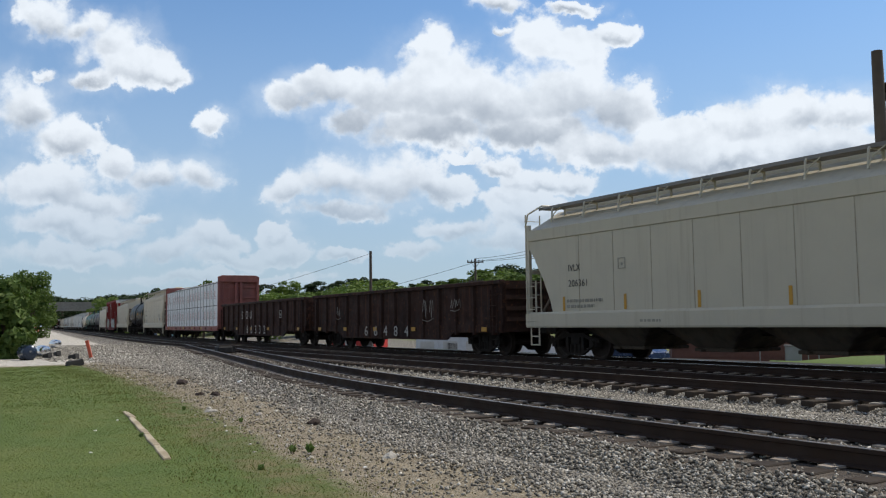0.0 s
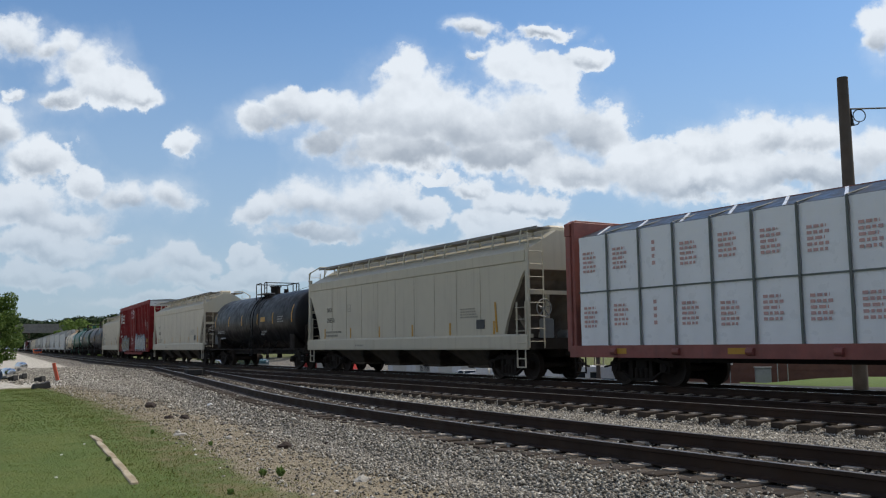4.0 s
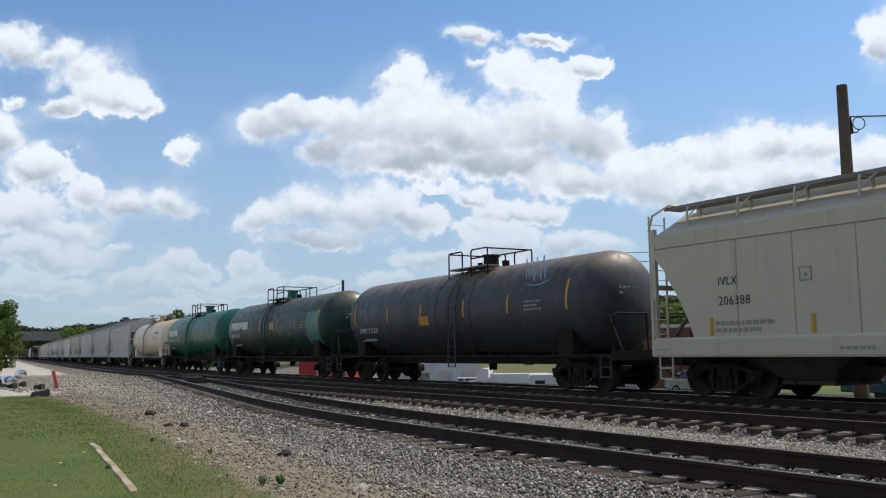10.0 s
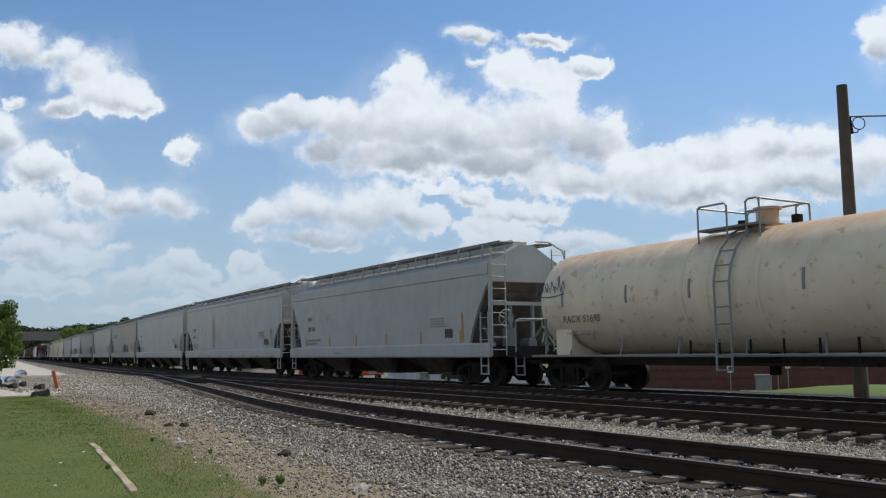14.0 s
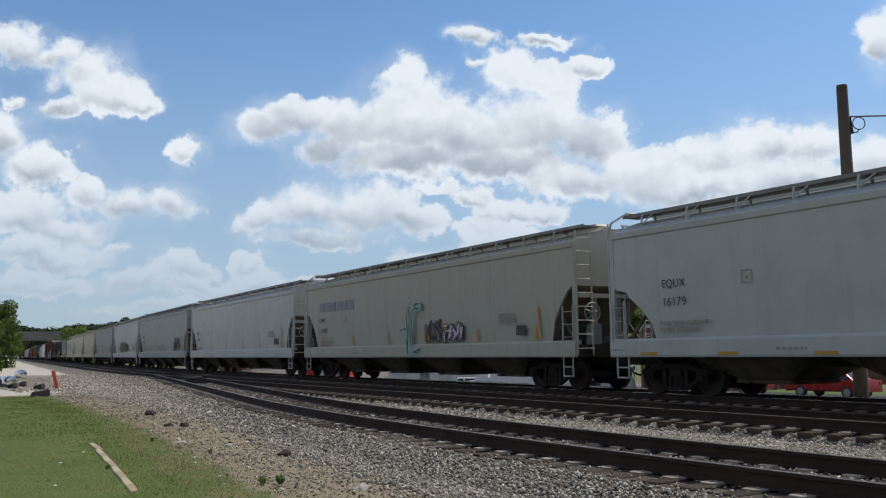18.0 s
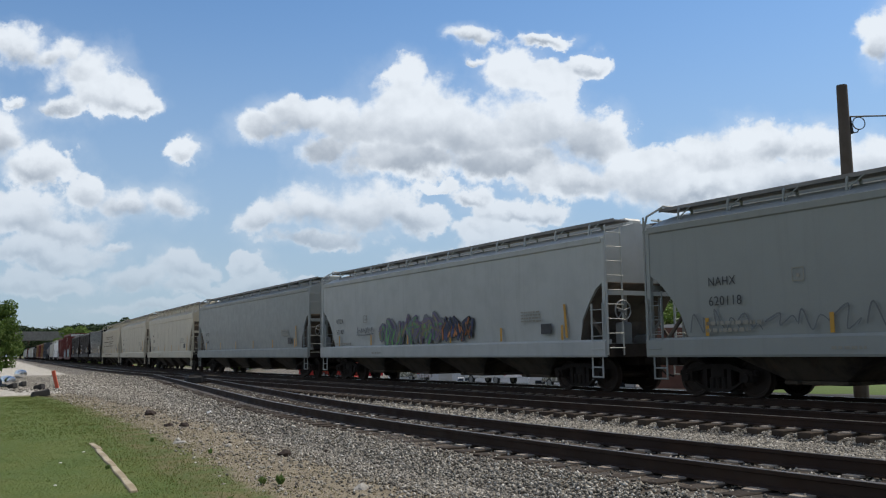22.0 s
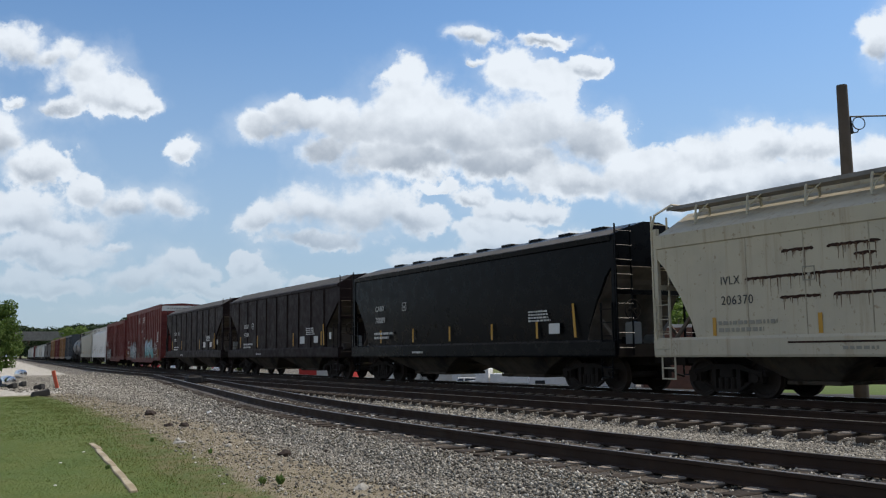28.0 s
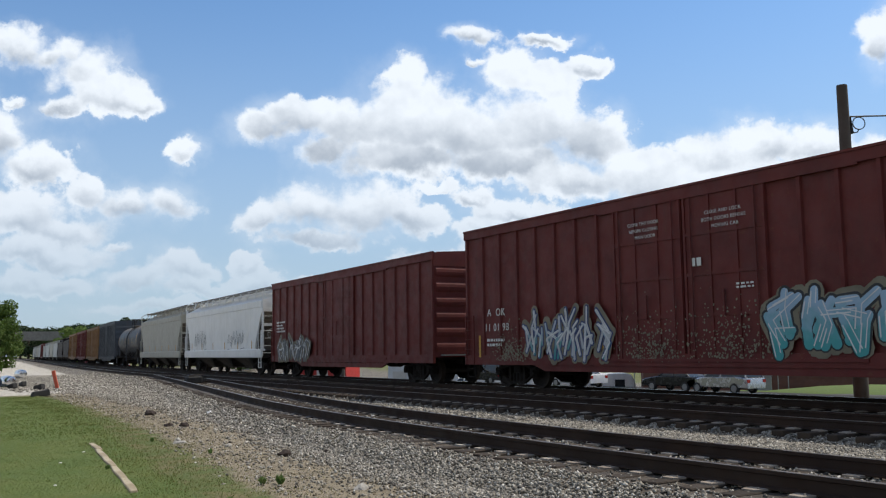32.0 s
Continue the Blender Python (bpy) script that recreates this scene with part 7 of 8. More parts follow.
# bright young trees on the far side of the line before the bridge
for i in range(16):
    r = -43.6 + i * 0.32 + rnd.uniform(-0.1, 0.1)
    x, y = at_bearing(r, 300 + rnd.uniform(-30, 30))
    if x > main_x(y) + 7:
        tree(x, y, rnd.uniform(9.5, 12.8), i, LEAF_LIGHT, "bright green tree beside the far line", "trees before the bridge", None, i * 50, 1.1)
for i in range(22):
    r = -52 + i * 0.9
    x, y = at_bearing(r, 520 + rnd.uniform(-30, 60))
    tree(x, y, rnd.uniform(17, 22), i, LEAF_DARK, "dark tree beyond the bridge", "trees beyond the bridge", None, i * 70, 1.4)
tree(66.5, 228, 12.3 - ground_z(66.5, 228), 2, LEAF_MID, "round dark tree rising over the train", "trees of the wooded slope", None, 66, 0.8)


def hedge(x, y, tall, wide, seed, label):
    t = thing("hedge_tree", label, "bush", "bushes by the gravel", at=pose(x, y, ground_z(x, y)))
    part("trunk", trunk_mesh(seed, tall, wide * 0.5), BARK, t)
    part("crown", crown_mesh(seed, 9000, 0.34, 46, tall, wide, 0.03), LEAF_MID, t)


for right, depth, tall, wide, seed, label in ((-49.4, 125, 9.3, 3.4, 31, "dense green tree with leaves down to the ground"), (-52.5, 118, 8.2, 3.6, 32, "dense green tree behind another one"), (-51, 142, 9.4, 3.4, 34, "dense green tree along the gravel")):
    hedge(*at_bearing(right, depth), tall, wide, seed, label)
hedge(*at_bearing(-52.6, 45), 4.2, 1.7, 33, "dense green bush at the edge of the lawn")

# ================= road bridge over the far tracks =================
CONCRETE = material("weathered_concrete", (0.22, 0.215, 0.20), 0.85, vary=0.3, streaks=0.3, streak_colour=(0.12, 0.11, 0.1))
bridge = thing("road_bridge", "grey concrete road bridge across the far tracks", "bridge", at=pose(64, 440, 0, 0, 0, -7))
part("deck", Shape().box(-60, 60, -5, 5, 9.6, 11.0), CONCRETE, bridge)
for y in (-5, 5):
    part("parapet", Shape().box(-60, 60, y - 0.15, y + 0.15, 11.0, 12.1), CONCRETE, bridge)
    part("girder", Shape().box(-60, 60, y - 0.3, y + 0.3, 8.2, 9.6), CONCRETE, bridge)
for x in (-16, 14, 34, -36):
    for y in (-3.5, 0, 3.5):
        part("pier_column", Shape().rod((x, y, -1.5), (x, y, 8.0), 0.6, 12), CONCRETE, bridge)
    part("pier_cap", Shape().box(x - 0.8, x + 0.8, -5, 5, 7.4, 8.2), CONCRETE, bridge)
for e in (-1, 1):
    part("abutment", Shape().box(min(e * 44, e * 60), max(e * 44, e * 60), -6, 6, -1.5, 9.4), CONCRETE, bridge)

# ================= poles and wires =================
POLE_WOOD = material("creosoted_pole_wood", (0.095, 0.075, 0.06), 0.85, vary=0.35, streaks=0.4, streak_colour=(0.05, 0.04, 0.035), bump=0.3)
CABLE = material("black_cable", (0.02, 0.02, 0.021), 0.6, vary=0.1, bump=0)


def pole(x, y, top, r, arms, label, turn=0.0):
    p = thing("utility_pole", label, "utility pole", "utility poles", at=pose(x, y, 0, 0, 0, turn))
    g = ground_z(x, y)
    part("shaft", Shape().rod((0, 0, g - 0.5), (0, 0, top), r, 14, r * 0.72).solid("shaft", smooth=True), POLE_WOOD, p)
    for z, w in arms:
        part("crossarm", Shape().box(-w, w, -0.07, 0.07, top + z - 0.07, top + z + 0.07), POLE_WOOD, p)
        part("brace", Shape().tube([(-w * 0.5, 0.08, top + z), (0, 0.1, top + z - 0.7), (w * 0.5, 0.08, top + z)], 0.02), UNDER, p)
        for i in (-0.92, -0.45, 0.45, 0.92):
            part("insulator", Shape().rod((w * i, 0, top + z + 0.07), (w * i, 0, top + z + 0.28), 0.06, 8, 0.04), RUBBER, p)
    return p


p = pole(21.6, 13.86, 8.03, 0.19, (), "thick dark wooden pole close behind the train", 0)
part("cable_loop", Shape().tube([(0.33 + 0.135 * math.cos(a), -0.21 - 0.09 * math.cos(a), 7.0 + 0.165 * math.sin(a)) for a in np.linspace(0, 2 * math.pi, 17)], 0.014), CABLE, p, "coil of black cable")
part("bracket", Shape().tube([(0, 0, 7.15), (0.12, -0.1, 7.15), (0.15, -0.11, 6.9)], 0.03), UNDER, p)
part("drip_loop", Shape().tube([(0.16, -0.12, 6.82), (0.2, -0.14, 6.74), (0.28, -0.18, 6.76), (0.34, -0.21, 6.85)], 0.014), CABLE, p, "sagging end of black cable")
part("insulator", Shape().rod((0.12, -0.1, 6.72), (0.13, -0.1, 6.9), 0.06, 8), RUBBER, p)
pole(47.6, 95.5, 9.6, 0.22, (), "plain dark wooden pole beyond the tracks")
pole(57.3, 87.8, 8.4, 0.17, ((-0.4, 0.95), (-2.6, 0.8)), "wooden pole with crossarms and insulators", -35)
pole(47.6, 52.1, 8.5, 0.17, ((-0.9, 1.15),), "wooden pole with a crossarm above the lot", -35)
pole(66.0, 28.0, 9.2, 0.17, ((-0.9, 1.15),), "wooden pole with a crossarm by the road", -35)


def wire(a, b, sag, name="overhead_wire", label="thin black overhead wire between poles"):
    pts = [Vector(a).lerp(Vector(b), i / 12) - Vector((0, 0, sag * 4 * (i / 12) * (1 - i / 12))) for i in range(13)]
    thing(name, label, "wire", "overhead wires", mesh=Shape().tube(pts, 0.022, 5).solid("wire"), mat=CABLE)


for da, z in ((-1.0, -0.65), (0.0, 0.05), (1.0, -0.65)):
    wire((47.6 + da * 0.8, 52.1 - da * 0.55, 8.5 + z), (57.3 + da * 0.75, 87.8 - da * 0.5, 8.4 + z * 0.4), 0.5)
    wire((47.6 + da * 0.8, 52.1 - da * 0.55, 8.5 + z), (66.0 + da * 0.8, 28.0 - da * 0.55, 9.2 + z), 0.5)
wire((47.6, 52.1, 6.4), (66.0, 28.0, 7.0), 0.5)
wire((47.6, 95.5, 9.3), (42.6, 134.4, 5.5), 0.3)
wire((57.3, 87.8, 8.0), (50.0, 118.0, 4.0), 0.3)
wire((21.7, 13.75, 7.17), (36.0, 3.0, 8.2), 0.3)

# ================= lot beyond the tracks: buildings, signs, parked vehicles =================
BRICK = material("red_brown_brick", (0.15, 0.068, 0.046), 0.85, vary=0.35, dark=(0.10, 0.045, 0.033), grain=50, bump=0.2)
TRIM = material("pale_trim_paint", (0.55, 0.54, 0.5), 0.6, vary=0.15)
GLASS = material("dark_window_glass", (0.02, 0.025, 0.03), 0.08, vary=0.05, bump=0)
CORRUGATED = material("white_sheet_metal", (0.62, 0.64, 0.65), 0.5, vary=0.15, streaks=0.2)
ROOFING = material("grey_roofing", (0.16, 0.16, 0.165), 0.7, vary=0.25)
SIGN_WHITE = material("white_sign_face", (0.75, 0.75, 0.73), 0.5, vary=0.05)


def building(name, label, corner, other, deep, low, high, wall, roof, windows, door=None, brick=False):
    a, b = Vector((*corner, 0)), Vector((*other, 0))
    d = b - a
    m = Matrix.Translation(a) @ Matrix.Rotation(math.atan2(d.y, d.x), 4, "Z")
    w = d.length
    t = thing(name, label, "building", at=m)
    part("wall", Shape().box(0, w, 0, deep, low - 0.5, high).solid("wall"), wall, t)
    part("roof", Shape().box(-0.25, w + 0.25, -0.25, deep + 0.25, high, high + 0.22), roof, t)
    part("fascia", Shape().box(-0.28, w + 0.28, -0.3, -0.24, high - 0.25, high + 0.24), TRIM, t)
    n = windows
    for i in range(n):
        x = w * (i + 0.5) / n
        f = part("window", Shape().box(x - 0.75, x + 0.75, -0.05, 0.02, low + 1.0, low + 2.3), TRIM, t)
        part("pane", Shape().box(x - 0.66, x - 0.03, -0.065, -0.05, low + 1.08, low + 2.22), GLASS, f)
        part("pane", Shape().box(x + 0.03, x + 0.66, -0.065, -0.05, low + 1.08, low + 2.22), GLASS, f)
    if door is not None:
        f = part("door", Shape().box(door - 0.5, door + 0.5, -0.04, 0.02, low, low + 2.1), ROOFING, t)
        part("door_frame", Shape().box(door - 0.58, door - 0.5, -0.06, 0.02, low, low + 2.18).box(door + 0.5, door + 0.58, -0.06, 0.02, low, low + 2.18), TRIM, f)
    if brick:
        for i in range(int((high - low) / 0.6)):
            part("brick_course", Shape().box(0, w, -0.012, 0.0, low + 0.3 + i * 0.6, low + 0.36 + i * 0.6), wall, t)
    return t


building("brick_building", "low red-brown brick building with a flat roof", (66.0, 31.2), (48.4, 48.2), -10, -2.6, 2.65, BRICK, ROOFING, 0, None, True)
building("metal_shed", "long white sheet-metal shed with a pale roof", (57.5, 82.0), (49.1, 87.5), -9, -3.3, 0.07, CORRUGATED, GALV, 4, 6.0)
building("red_store", "small store with a bright red front", (51.5, 102.5), (47.2, 107.2), -5, -3.3, 0.14, material("bright_red_sheet", (0.45, 0.03, 0.025), 0.5, vary=0.15), TRIM, 1, 0.7)

for x, y, top, w in ((50.2, 41.8, 0.0, 0.38), (53.7, 39.8, 0.22, 0.33), (53.0, 40.1, 0.16, 0.38), (47.7, 48.4, 0.02, 0.35)):
    s = thing("road_sign", "small white road sign on a thin post", "sign", "road signs", at=pose(x, y, 0, 0, 0, -52))
    part("post", Shape().rod((0, 0, ground_z(x, y) - 0.2), (0, 0, top), 0.035, 8), GALV, s)
    part("plate", Shape().box(-w / 2, w / 2, -0.06, -0.04, top - 0.55, top).solid("plate"), SIGN_WHITE, s)
    part("marking", Shape().box(-w * 0.25, w * 0.25, -0.066, -0.06, top - 0.42, top - 0.14), INK, s, "black bar on the sign")
cabinet = thing("signal_cabinet", "grey steel cabinet beyond the tracks", "cabinet", at=pose(50.3, 39.2, ground_z(50.3, 39.2), 0, 0, -50))
part("body", Shape().box(-0.5, 0.5, -0.4, 0.4, 0, 1.9).solid("body", bevel=0.03), GALV, cabinet)
part("door", Shape().box(-0.44, 0.44, -0.43, -0.4, 0.1, 1.8), GALV, cabinet)
part("roof", Shape().box(-0.56, 0.56, -0.46, 0.46, 1.9, 1.97), GALV, cabinet)
# a grassy bank with a kerb between the road and the brick building
bank = Shape().loft([[(48.0, y, -2.3), (49.0, y, -1.62), (52.5 + 0.12 * (y - 20), y, top), (54.5 + 0.12 * (y - 20), y, top - 0.15), (56.0 + 0.12 * (y - 20), y, -2.6)] for y, top in ((6, -1.1), (14, -1.1), (20, -1.12), (26, -1.15), (31, -1.22), (35, -1.32), (38, -1.5), (40, -2.2))])
thing("grass_bank", "low green grassy bank beside the road", "bank", kind="structure", mesh=bank.solid("grass_bank", smooth=True), mat=material("bank_grass", (0.10, 0.155, 0.03), 0.9, vary=0.3, dark=(0.08, 0.12, 0.03), scale=8, bump=0.4))
kerb = thing("kerb", "pale concrete kerb along the grassy bank", "kerb", kind="structure")
for i in range(7):
    y = 10 + i * 2.2
    part("kerb_stone", Shape().loft([[(47.9, yy, -1.9), (47.9, yy, -1.47), (48.05, yy, -1.44), (48.2, yy, -1.44), (48.2, yy, -1.9)] for yy in (y, y + 2.16)]), TRIM, kerb)

CAR_GLASS = GLASS
TYRE = RUBBER
LAMP = material("clear_lamp_glass", (0.7, 0.7, 0.7), 0.15, vary=0.05, bump=0)
TAIL = material("red_lamp_glass", (0.4, 0.02, 0.02), 0.2, vary=0.05, bump=0)


def car_paint(name, c, metal=0.3):
    return material(name, c, 0.25, metal=metal, vary=0.05, bump=0.0)


def road_wheels(t, xs_, y, r=0.33):
    n = 18
    for x in xs_:
        for sgn in (-1, 1):
            w = part("wheel", shared(("tyre", r), lambda: Shape().loft([[(q * math.cos(2 * math.pi * i / n), d, q * math.sin(2 * math.pi * i / n)) for i in range(n)] for q, d in ((r * 0.6, -0.1), (r * 0.93, -0.1), (r, -0.06), (r, 0.06), (r * 0.93, 0.1), (r * 0.6, 0.1))]).solid("tyre", smooth=True)), TYRE, t, "", pose(x, y * sgn, r))
            part("rim", shared(("rim", r), lambda: Shape().rod((0, -0.105, 0), (0, 0.105, 0), r * 0.62, 16).solid("rim")), GALV, w)


def vehicle(name, label, category, paint, kind, group="", at=None):
    """Road vehicle; its front points along +x and its wheels stand on z = 0."""
    t = thing(name, label, category, group, at=at)
    if kind in ("sedan", "suv"):
        high = 1.42 if kind == "sedan" else 1.75
        l = 2.35
        low = [(-l, 0.35), (-l, 0.75), (-l + 0.05, 0.95), (-1.5, 1.0 if kind == "sedan" else 1.05), (1.0, 0.98), (l - 0.25, 0.82), (l, 0.65), (l, 0.35)]
        rings = []
        for y, tuck in ((-0.88, 0.06), (-0.8, 0.0), (0.8, 0.0), (0.88, 0.06)):
            rings.append([(x * (1 - tuck * 0.6), y, z - (tuck if z > 0.5 else -tuck)) for x, z in low])
        part("body", Shape().loft(rings).solid("body", smooth=True), paint, t)
        cab = [(-1.7 if kind == "sedan" else -2.2, 0.95), (-1.05 if kind == "sedan" else -2.0, high), (0.1, high + 0.02), (0.95, 0.95)]
        part("greenhouse", Shape().loft([[(x, y * (1 if z < 1.2 else 0.82), z) for x, z in cab] for y in (-0.8, 0.8)]).solid("greenhouse", bevel=0.06), CAR_GLASS, t)
        part("roof", Shape().loft([[(cab[1][0] - 0.05, y, high - 0.02), (cab[1][0], y, high + 0.03), (0.1, y, high + 0.05), (0.22, y, high - 0.02)] for y in (-0.68, 0.68)]).solid("roof", bevel=0.03), paint, t)
        for y in (-0.76, 0.76):
            s = Shape().tube([(cab[0][0], y * 1.03, 0.95), (cab[1][0], y * 0.88, high)], 0.05).tube([(-0.35, y * 1.03, 0.95), (-0.4, y * 0.88, high)], 0.05).tube([(cab[3][0], y * 1.03, 0.95), (cab[2][0], y * 0.88, high)], 0.04)
            part("pillar", s, paint, t)
            part("headlight", Shape().box(l - 0.2, l + 0.005, min(y, y * 0.75), max(y, y * 0.75), 0.6, 0.74), LAMP, t)
            part("tail_light", Shape().box(-l - 0.005, -l + 0.15, min(y * 1.08, y * 0.75), max(y * 1.08, y * 0.75), 0.68, 0.88), TAIL, t)
        part("bumper", Shape().box(l - 0.06, l + 0.06, -0.8, 0.8, 0.32, 0.55), paint, t)
        road_wheels(t, (-1.4, 1.4), 0.8)
    elif kind == "pickup":
        part("bed", Shape().box(-2.8, -0.55, -0.95, 0.95, 0.55, 1.12).solid("bed", bevel=0.04), paint, t)
        part("hood", Shape().prism([(0.9, 0.5), (0.9, 1.18), (2.6, 1.08), (2.75, 0.95), (2.75, 0.45)], -0.93, 0.93, "y").solid("hood", bevel=0.05), paint, t)
        part("cab", Shape().prism([(-0.55, 0.5), (-0.55, 1.2), (1.0, 1.2), (1.0, 0.5)], -0.94, 0.94, "y").solid("cab", bevel=0.03), paint, t)
        part("greenhouse", Shape().loft([[(x, y * (1 if z < 1.4 else 0.86), z) for x, z in ((-0.5, 1.18), (-0.4, 1.78), (0.3, 1.8), (0.98, 1.18))] for y in (-0.86, 0.86)]), CAR_GLASS, t)
        part("roof", Shape().box(-0.45, 0.36, -0.74, 0.74, 1.76, 1.84).solid("roof", bevel=0.03), paint, t)
        for y in (-0.8, 0.8):
            part("headlight", Shape().box(2.68, 2.77, min(y, y * 0.7), max(y, y * 0.7), 0.8, 0.98), LAMP, t)
            part("tail_light", Shape().box(-2.82, -2.78, min(y * 1.1, y * 0.95), max(y * 1.1, y * 0.95), 0.75, 1.05), TAIL, t)
            part("pillar", Shape().tube([(-0.52, y * 1.06, 1.2), (-0.42, y * 0.92, 1.78)], 0.06).tube([(0.98, y * 1.06, 1.2), (0.32, y * 0.92, 1.78)], 0.05), paint, t)
        part("bumper", Shape().box(2.7, 2.85, -0.9, 0.9, 0.42, 0.62), GALV, t)
        road_wheels(t, (-1.75, 1.8), 0.85, 0.39)
    elif kind == "van":
        part("body", Shape().prism([(-4.4, 0.45), (-4.4, 2.3), (-4.2, 2.45), (3.6, 2.45), (4.0, 2.3), (4.3, 1.4), (4.4, 0.5)], -1.2, 1.2, "y").solid("body", bevel=0.06), paint, t)
        for x in (-3.9, -0.6, 0.6, 2.6):
            part("window", Shape().box(x, x + 0.8, -1.22, -1.195, 1.3, 1.95), CAR_GLASS, t)
        part("windscreen", Shape().prism([(4.02, 2.2), (4.28, 1.45), (4.32, 1.45), (4.06, 2.2)], -1.0, 1.0, "y"), CAR_GLASS, t)
        part("stripe", Shape().box(-4.3, 4.0, -1.212, -1.205, 0.95, 1.07), FADED, t)
        part("roof_unit", Shape().box(-1.0, 0.2, -0.5, 0.5, 2.45, 2.68).solid("roof_unit", bevel=0.05), TRIM, t)
        road_wheels(t, (-2.8, 3.0), 1.05, 0.42)
    else:  # lorry
        part("cab", Shape().prism([(1.3, 0.6), (1.3, 2.7), (1.9, 2.75), (2.5, 2.0), (2.6, 1.6), (4.0, 1.45), (4.2, 1.2), (4.2, 0.6)], -1.1, 1.1, "y").solid("cab", bevel=0.06), paint, t)
        part("windscreen", Shape().prism([(1.98, 2.6), (2.45, 2.02), (2.5, 2.04), (2.03, 2.62)], -0.95, 0.95, "y"), CAR_GLASS, t)
        part("side_window", Shape().box(1.6, 2.1, -1.12, -1.09, 1.75, 2.35), CAR_GLASS, t)
        part("box_body", Shape().box(-4.2, 1.1, -1.2, 1.2, 1.0, 2.2 if name != "tow_truck" else 1.25).solid("box_body", bevel=0.03), paint, t)
        part("chassis", Shape().box(-4.2, 3.8, -0.5, 0.5, 0.6, 0.95), UNDER, t)
        part("fuel_tank", Shape().rod((0.0, -1.0, 0.75), (1.2, -1.0, 0.75), 0.28, 12), GALV, t)
        part("grille", Shape().box(4.18, 4.24, -0.6, 0.6, 0.75, 1.25), GALV, t)
        road_wheels(t, (-3.2, -2.1, 3.2), 0.95, 0.48)
    return t


CAR_WHITE = car_paint("white_car_paint", (0.75, 0.75, 0.75), 0.0)
CAR_SILVER = car_paint("silver_car_paint", (0.5, 0.51, 0.53), 0.7)
CAR_RED = car_paint("red_car_paint", (0.32, 0.02, 0.025))
CAR_BLUE = car_paint("blue_car_paint", (0.03, 0.055, 0.13))
CAR_DARK = car_paint("dark_car_paint", (0.025, 0.027, 0.03))
CAR_TEAL = car_paint("teal_car_paint", (0.04, 0.09, 0.11))
CAR_ORANGE = car_paint("orange_truck_paint", (0.5, 0.11, 0.03), 0.0)


def parked(name, label, category, paint, kind, x, y, turn):
    return vehicle(name, label, category, paint, kind, "vehicles parked in the lot", pose(x, y, ground_z(x, y) + 0.02, 0, 0, turn))


parked("motor_home", "white motor home parked in the lot", "motor home", CAR_WHITE, "van", 50.8, 57.7, -36)
parked("lorry", "white long-nosed lorry parked in the lot", "lorry", CAR_WHITE, "lorry", 53.0, 71.5, 132)
for i, (x, y, turn, paint, label) in enumerate(((57.5, 62.5, 140, CAR_WHITE, "white car parked in the lot"), (60.0, 64.5, 140, CAR_SILVER, "silver car parked in the lot"), (55.0, 67.0, 140, CAR_DARK, "dark car parked in the lot"),
                                                (50.5, 66.0, 150, CAR_SILVER, "silver car parked in the lot"), (50.5, 75.5, 150, CAR_WHITE, "white car parked by the shed"), (56.5, 72.0, 140, CAR_DARK, "dark car parked in the lot"))):
    parked("car", label, "car", paint, "sedan" if i % 2 else "suv", x, y, turn)

# road traffic: passes behind the train, parallel to the line
TRAFFIC = []
FAR_LANE, NEAR_LANE = 44.5, 41.0


def drive(t, seen_at, y, speed, lane):
    """Rows for a vehicle that is at y at the given time; positive speed drives up the line."""
    rows = []
    for k in range(0, 33, 2):
        yy = y + speed * (k - seen_at)
        rows.append((k, pose(lane, yy, -1.6, 0, 0, 90 if speed > 0 else -90)))
    TRAFFIC.append((t, rows))


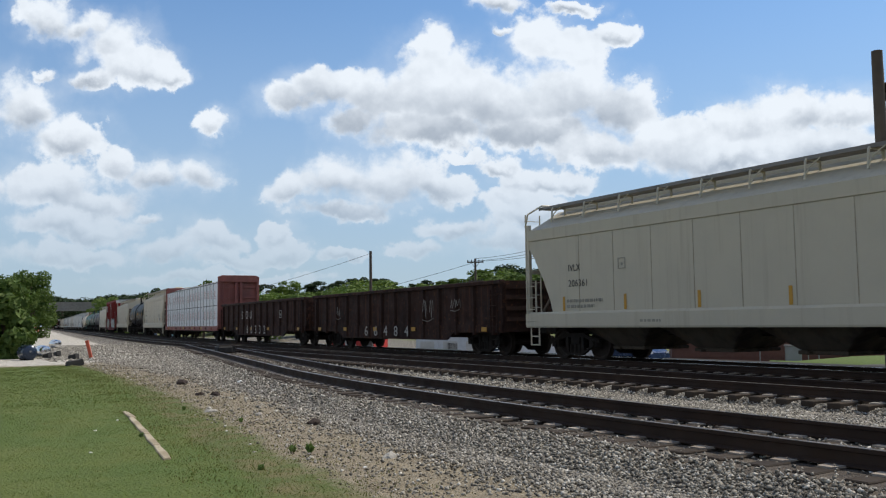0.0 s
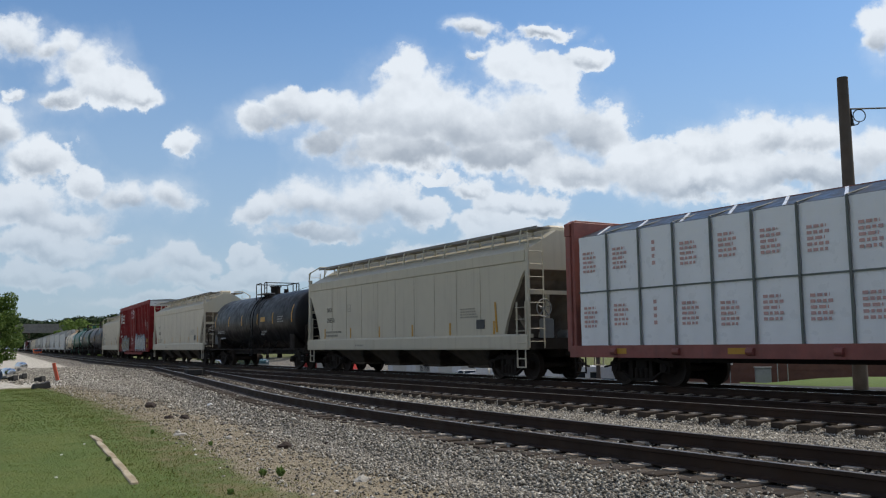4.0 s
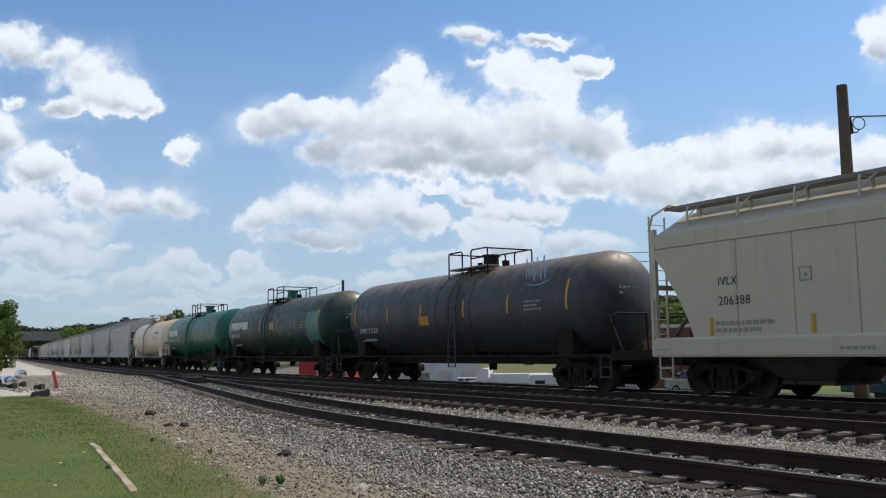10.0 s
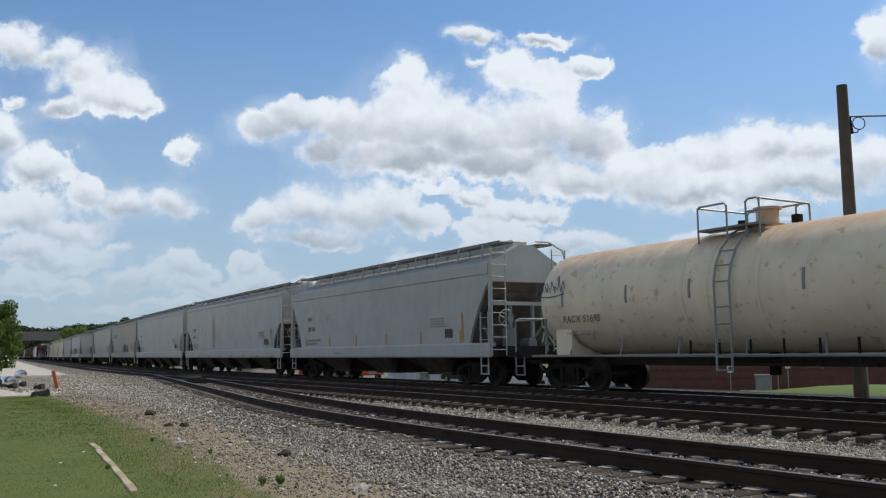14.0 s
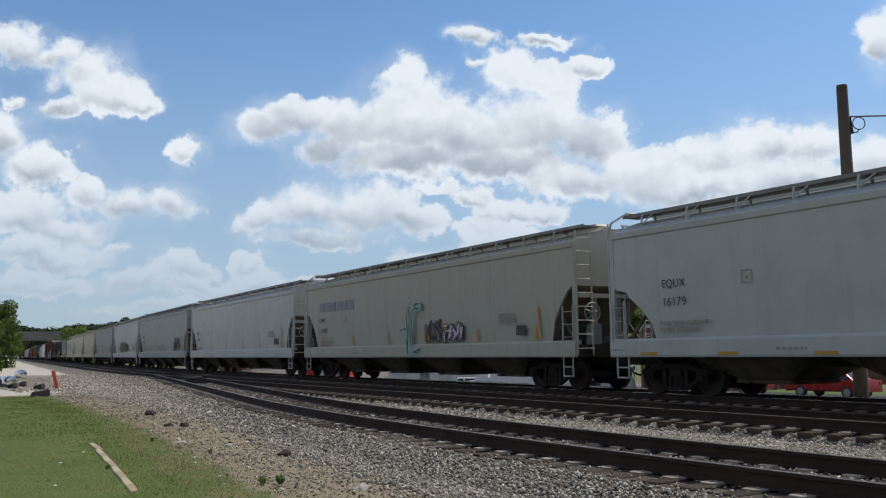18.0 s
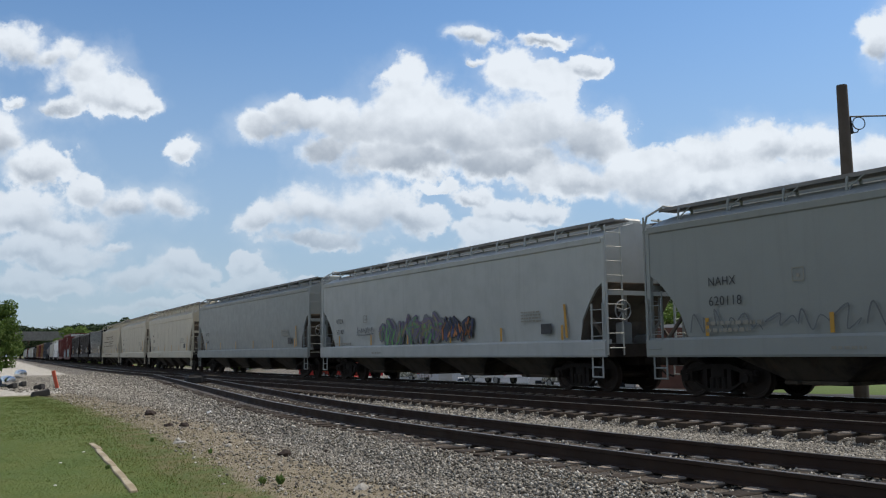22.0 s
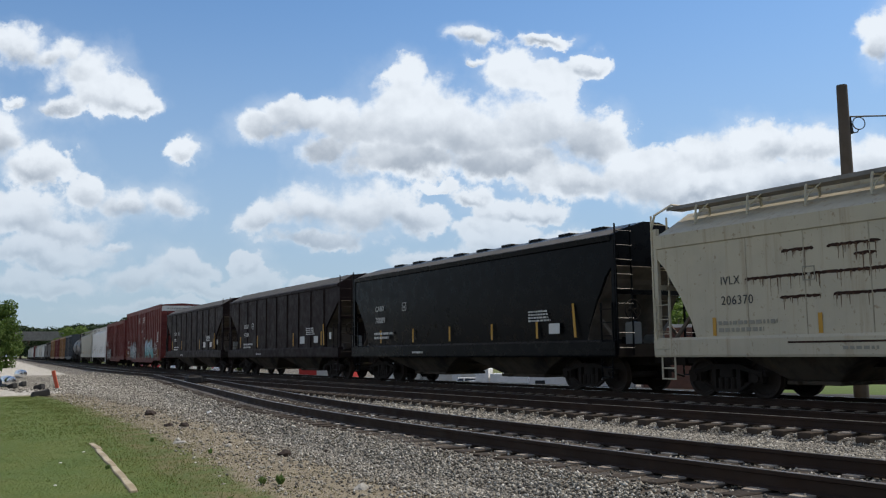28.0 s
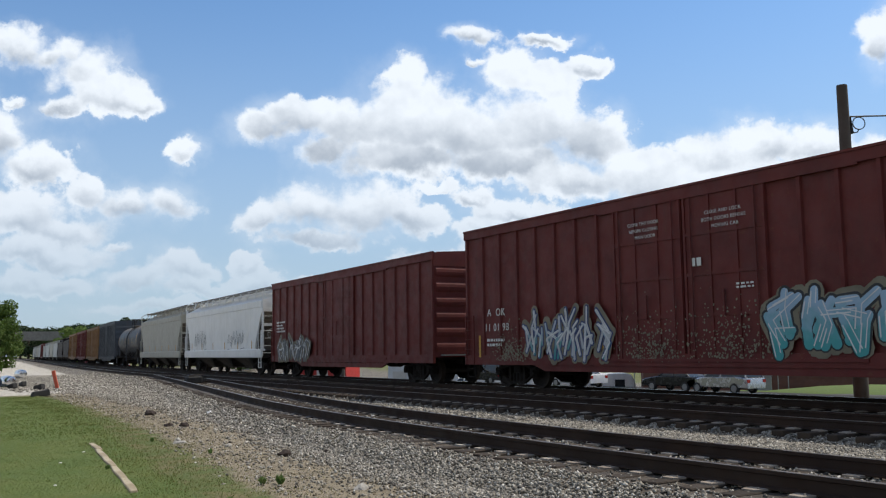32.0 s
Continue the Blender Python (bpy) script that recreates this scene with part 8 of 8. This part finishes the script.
ROAD = material("road_asphalt", (0.05, 0.05, 0.05), 0.92, spec=0.15, vary=0.3, grain=60, bump=0.2)
road = thing("road", "two-lane asphalt road beyond the tracks", "road", kind="structure", mesh=Shape().box(30.0, 47.2, -200, 130, -2.5, -1.6).solid("road"), mat=ROAD)
PASSING = [("car", "dark blue car driving on the road", CAR_BLUE, "sedan", 1.0, 30.4, -13.8, NEAR_LANE), ("pickup_truck", "teal pickup truck driving on the road", CAR_TEAL, "pickup", 9.5, 30.9, -13.8, NEAR_LANE),
           ("car", "silver car driving on the road", CAR_SILVER, "sedan", 9.6, 41.5, -13.8, NEAR_LANE), ("car", "dark hatchback driving on the road", CAR_DARK, "sedan", 12.0, 36.3, 14.8, FAR_LANE),
           ("tow_truck", "orange lorry driving on the road", CAR_ORANGE, "lorry", 16.5, 32.7, -18.9, NEAR_LANE), ("car", "red car driving on the road", CAR_RED, "sedan", 17.5, 30.1, 13.5, FAR_LANE),
           ("car", "red car following another one on the road", CAR_RED, "sedan", 19.0, 43.7, 13.5, FAR_LANE), ("pickup_truck", "white pickup truck driving on the road", CAR_WHITE, "pickup", 20.0, 34.6, 13.5, FAR_LANE),
           ("car", "silver car driving behind a truck on the road", CAR_SILVER, "suv", 20.0, 47.7, 13.5, FAR_LANE), ("car", "silver sedan driving on the road", CAR_SILVER, "sedan", 20.5, 31.5, 13.5, FAR_LANE),
           ("car", "dark car driving on the road", CAR_DARK, "suv", 30.5, 41.8, 13.5, FAR_LANE), ("car", "dark car driving on the road behind another", CAR_DARK, "sedan", 31.0, 27.8, 13.5, FAR_LANE),
           ("car", "silver car driving on the road", CAR_SILVER, "suv", 32.0, 37.5, 13.5, FAR_LANE), ("car", "white car driving ahead on the road", CAR_WHITE, "sedan", 32.0, 51.0, 13.5, FAR_LANE)]
for name, label, paint, kind, seen_at, y, speed, lane in PASSING:
    t = vehicle(name, label, "car" if name == "car" else "truck", paint, kind, "traffic on the road")
    drive(t, seen_at, y, speed, lane)


# ================= what moves =================
def motions():
    for car, s in TRAIN:
        walk(car, [(t, car_pose(s, t)) for t in range(0, 33, 2)])
    # the wheels roll; all front axles share one set of keys, all rear axles another
    turn = math.degrees(SPEED / 0.457) / FPS
    first = {}
    for w, dy in WHEELSETS:
        if dy not in first:
            walk(w, [(i / FPS, pose(0, dy, 0.457, (turn * i) % 360.0)) for i in range(0, 32 * FPS + 1)])
            first[dy] = w.animation_data
        else:
            w.rotation_mode = "QUATERNION"
            keys = w.animation_data_create()
            keys.action, keys.action_slot = first[dy].action, first[dy].action_slot
    for vehicle, rows in TRAFFIC:
        walk(vehicle, rows)


motions()
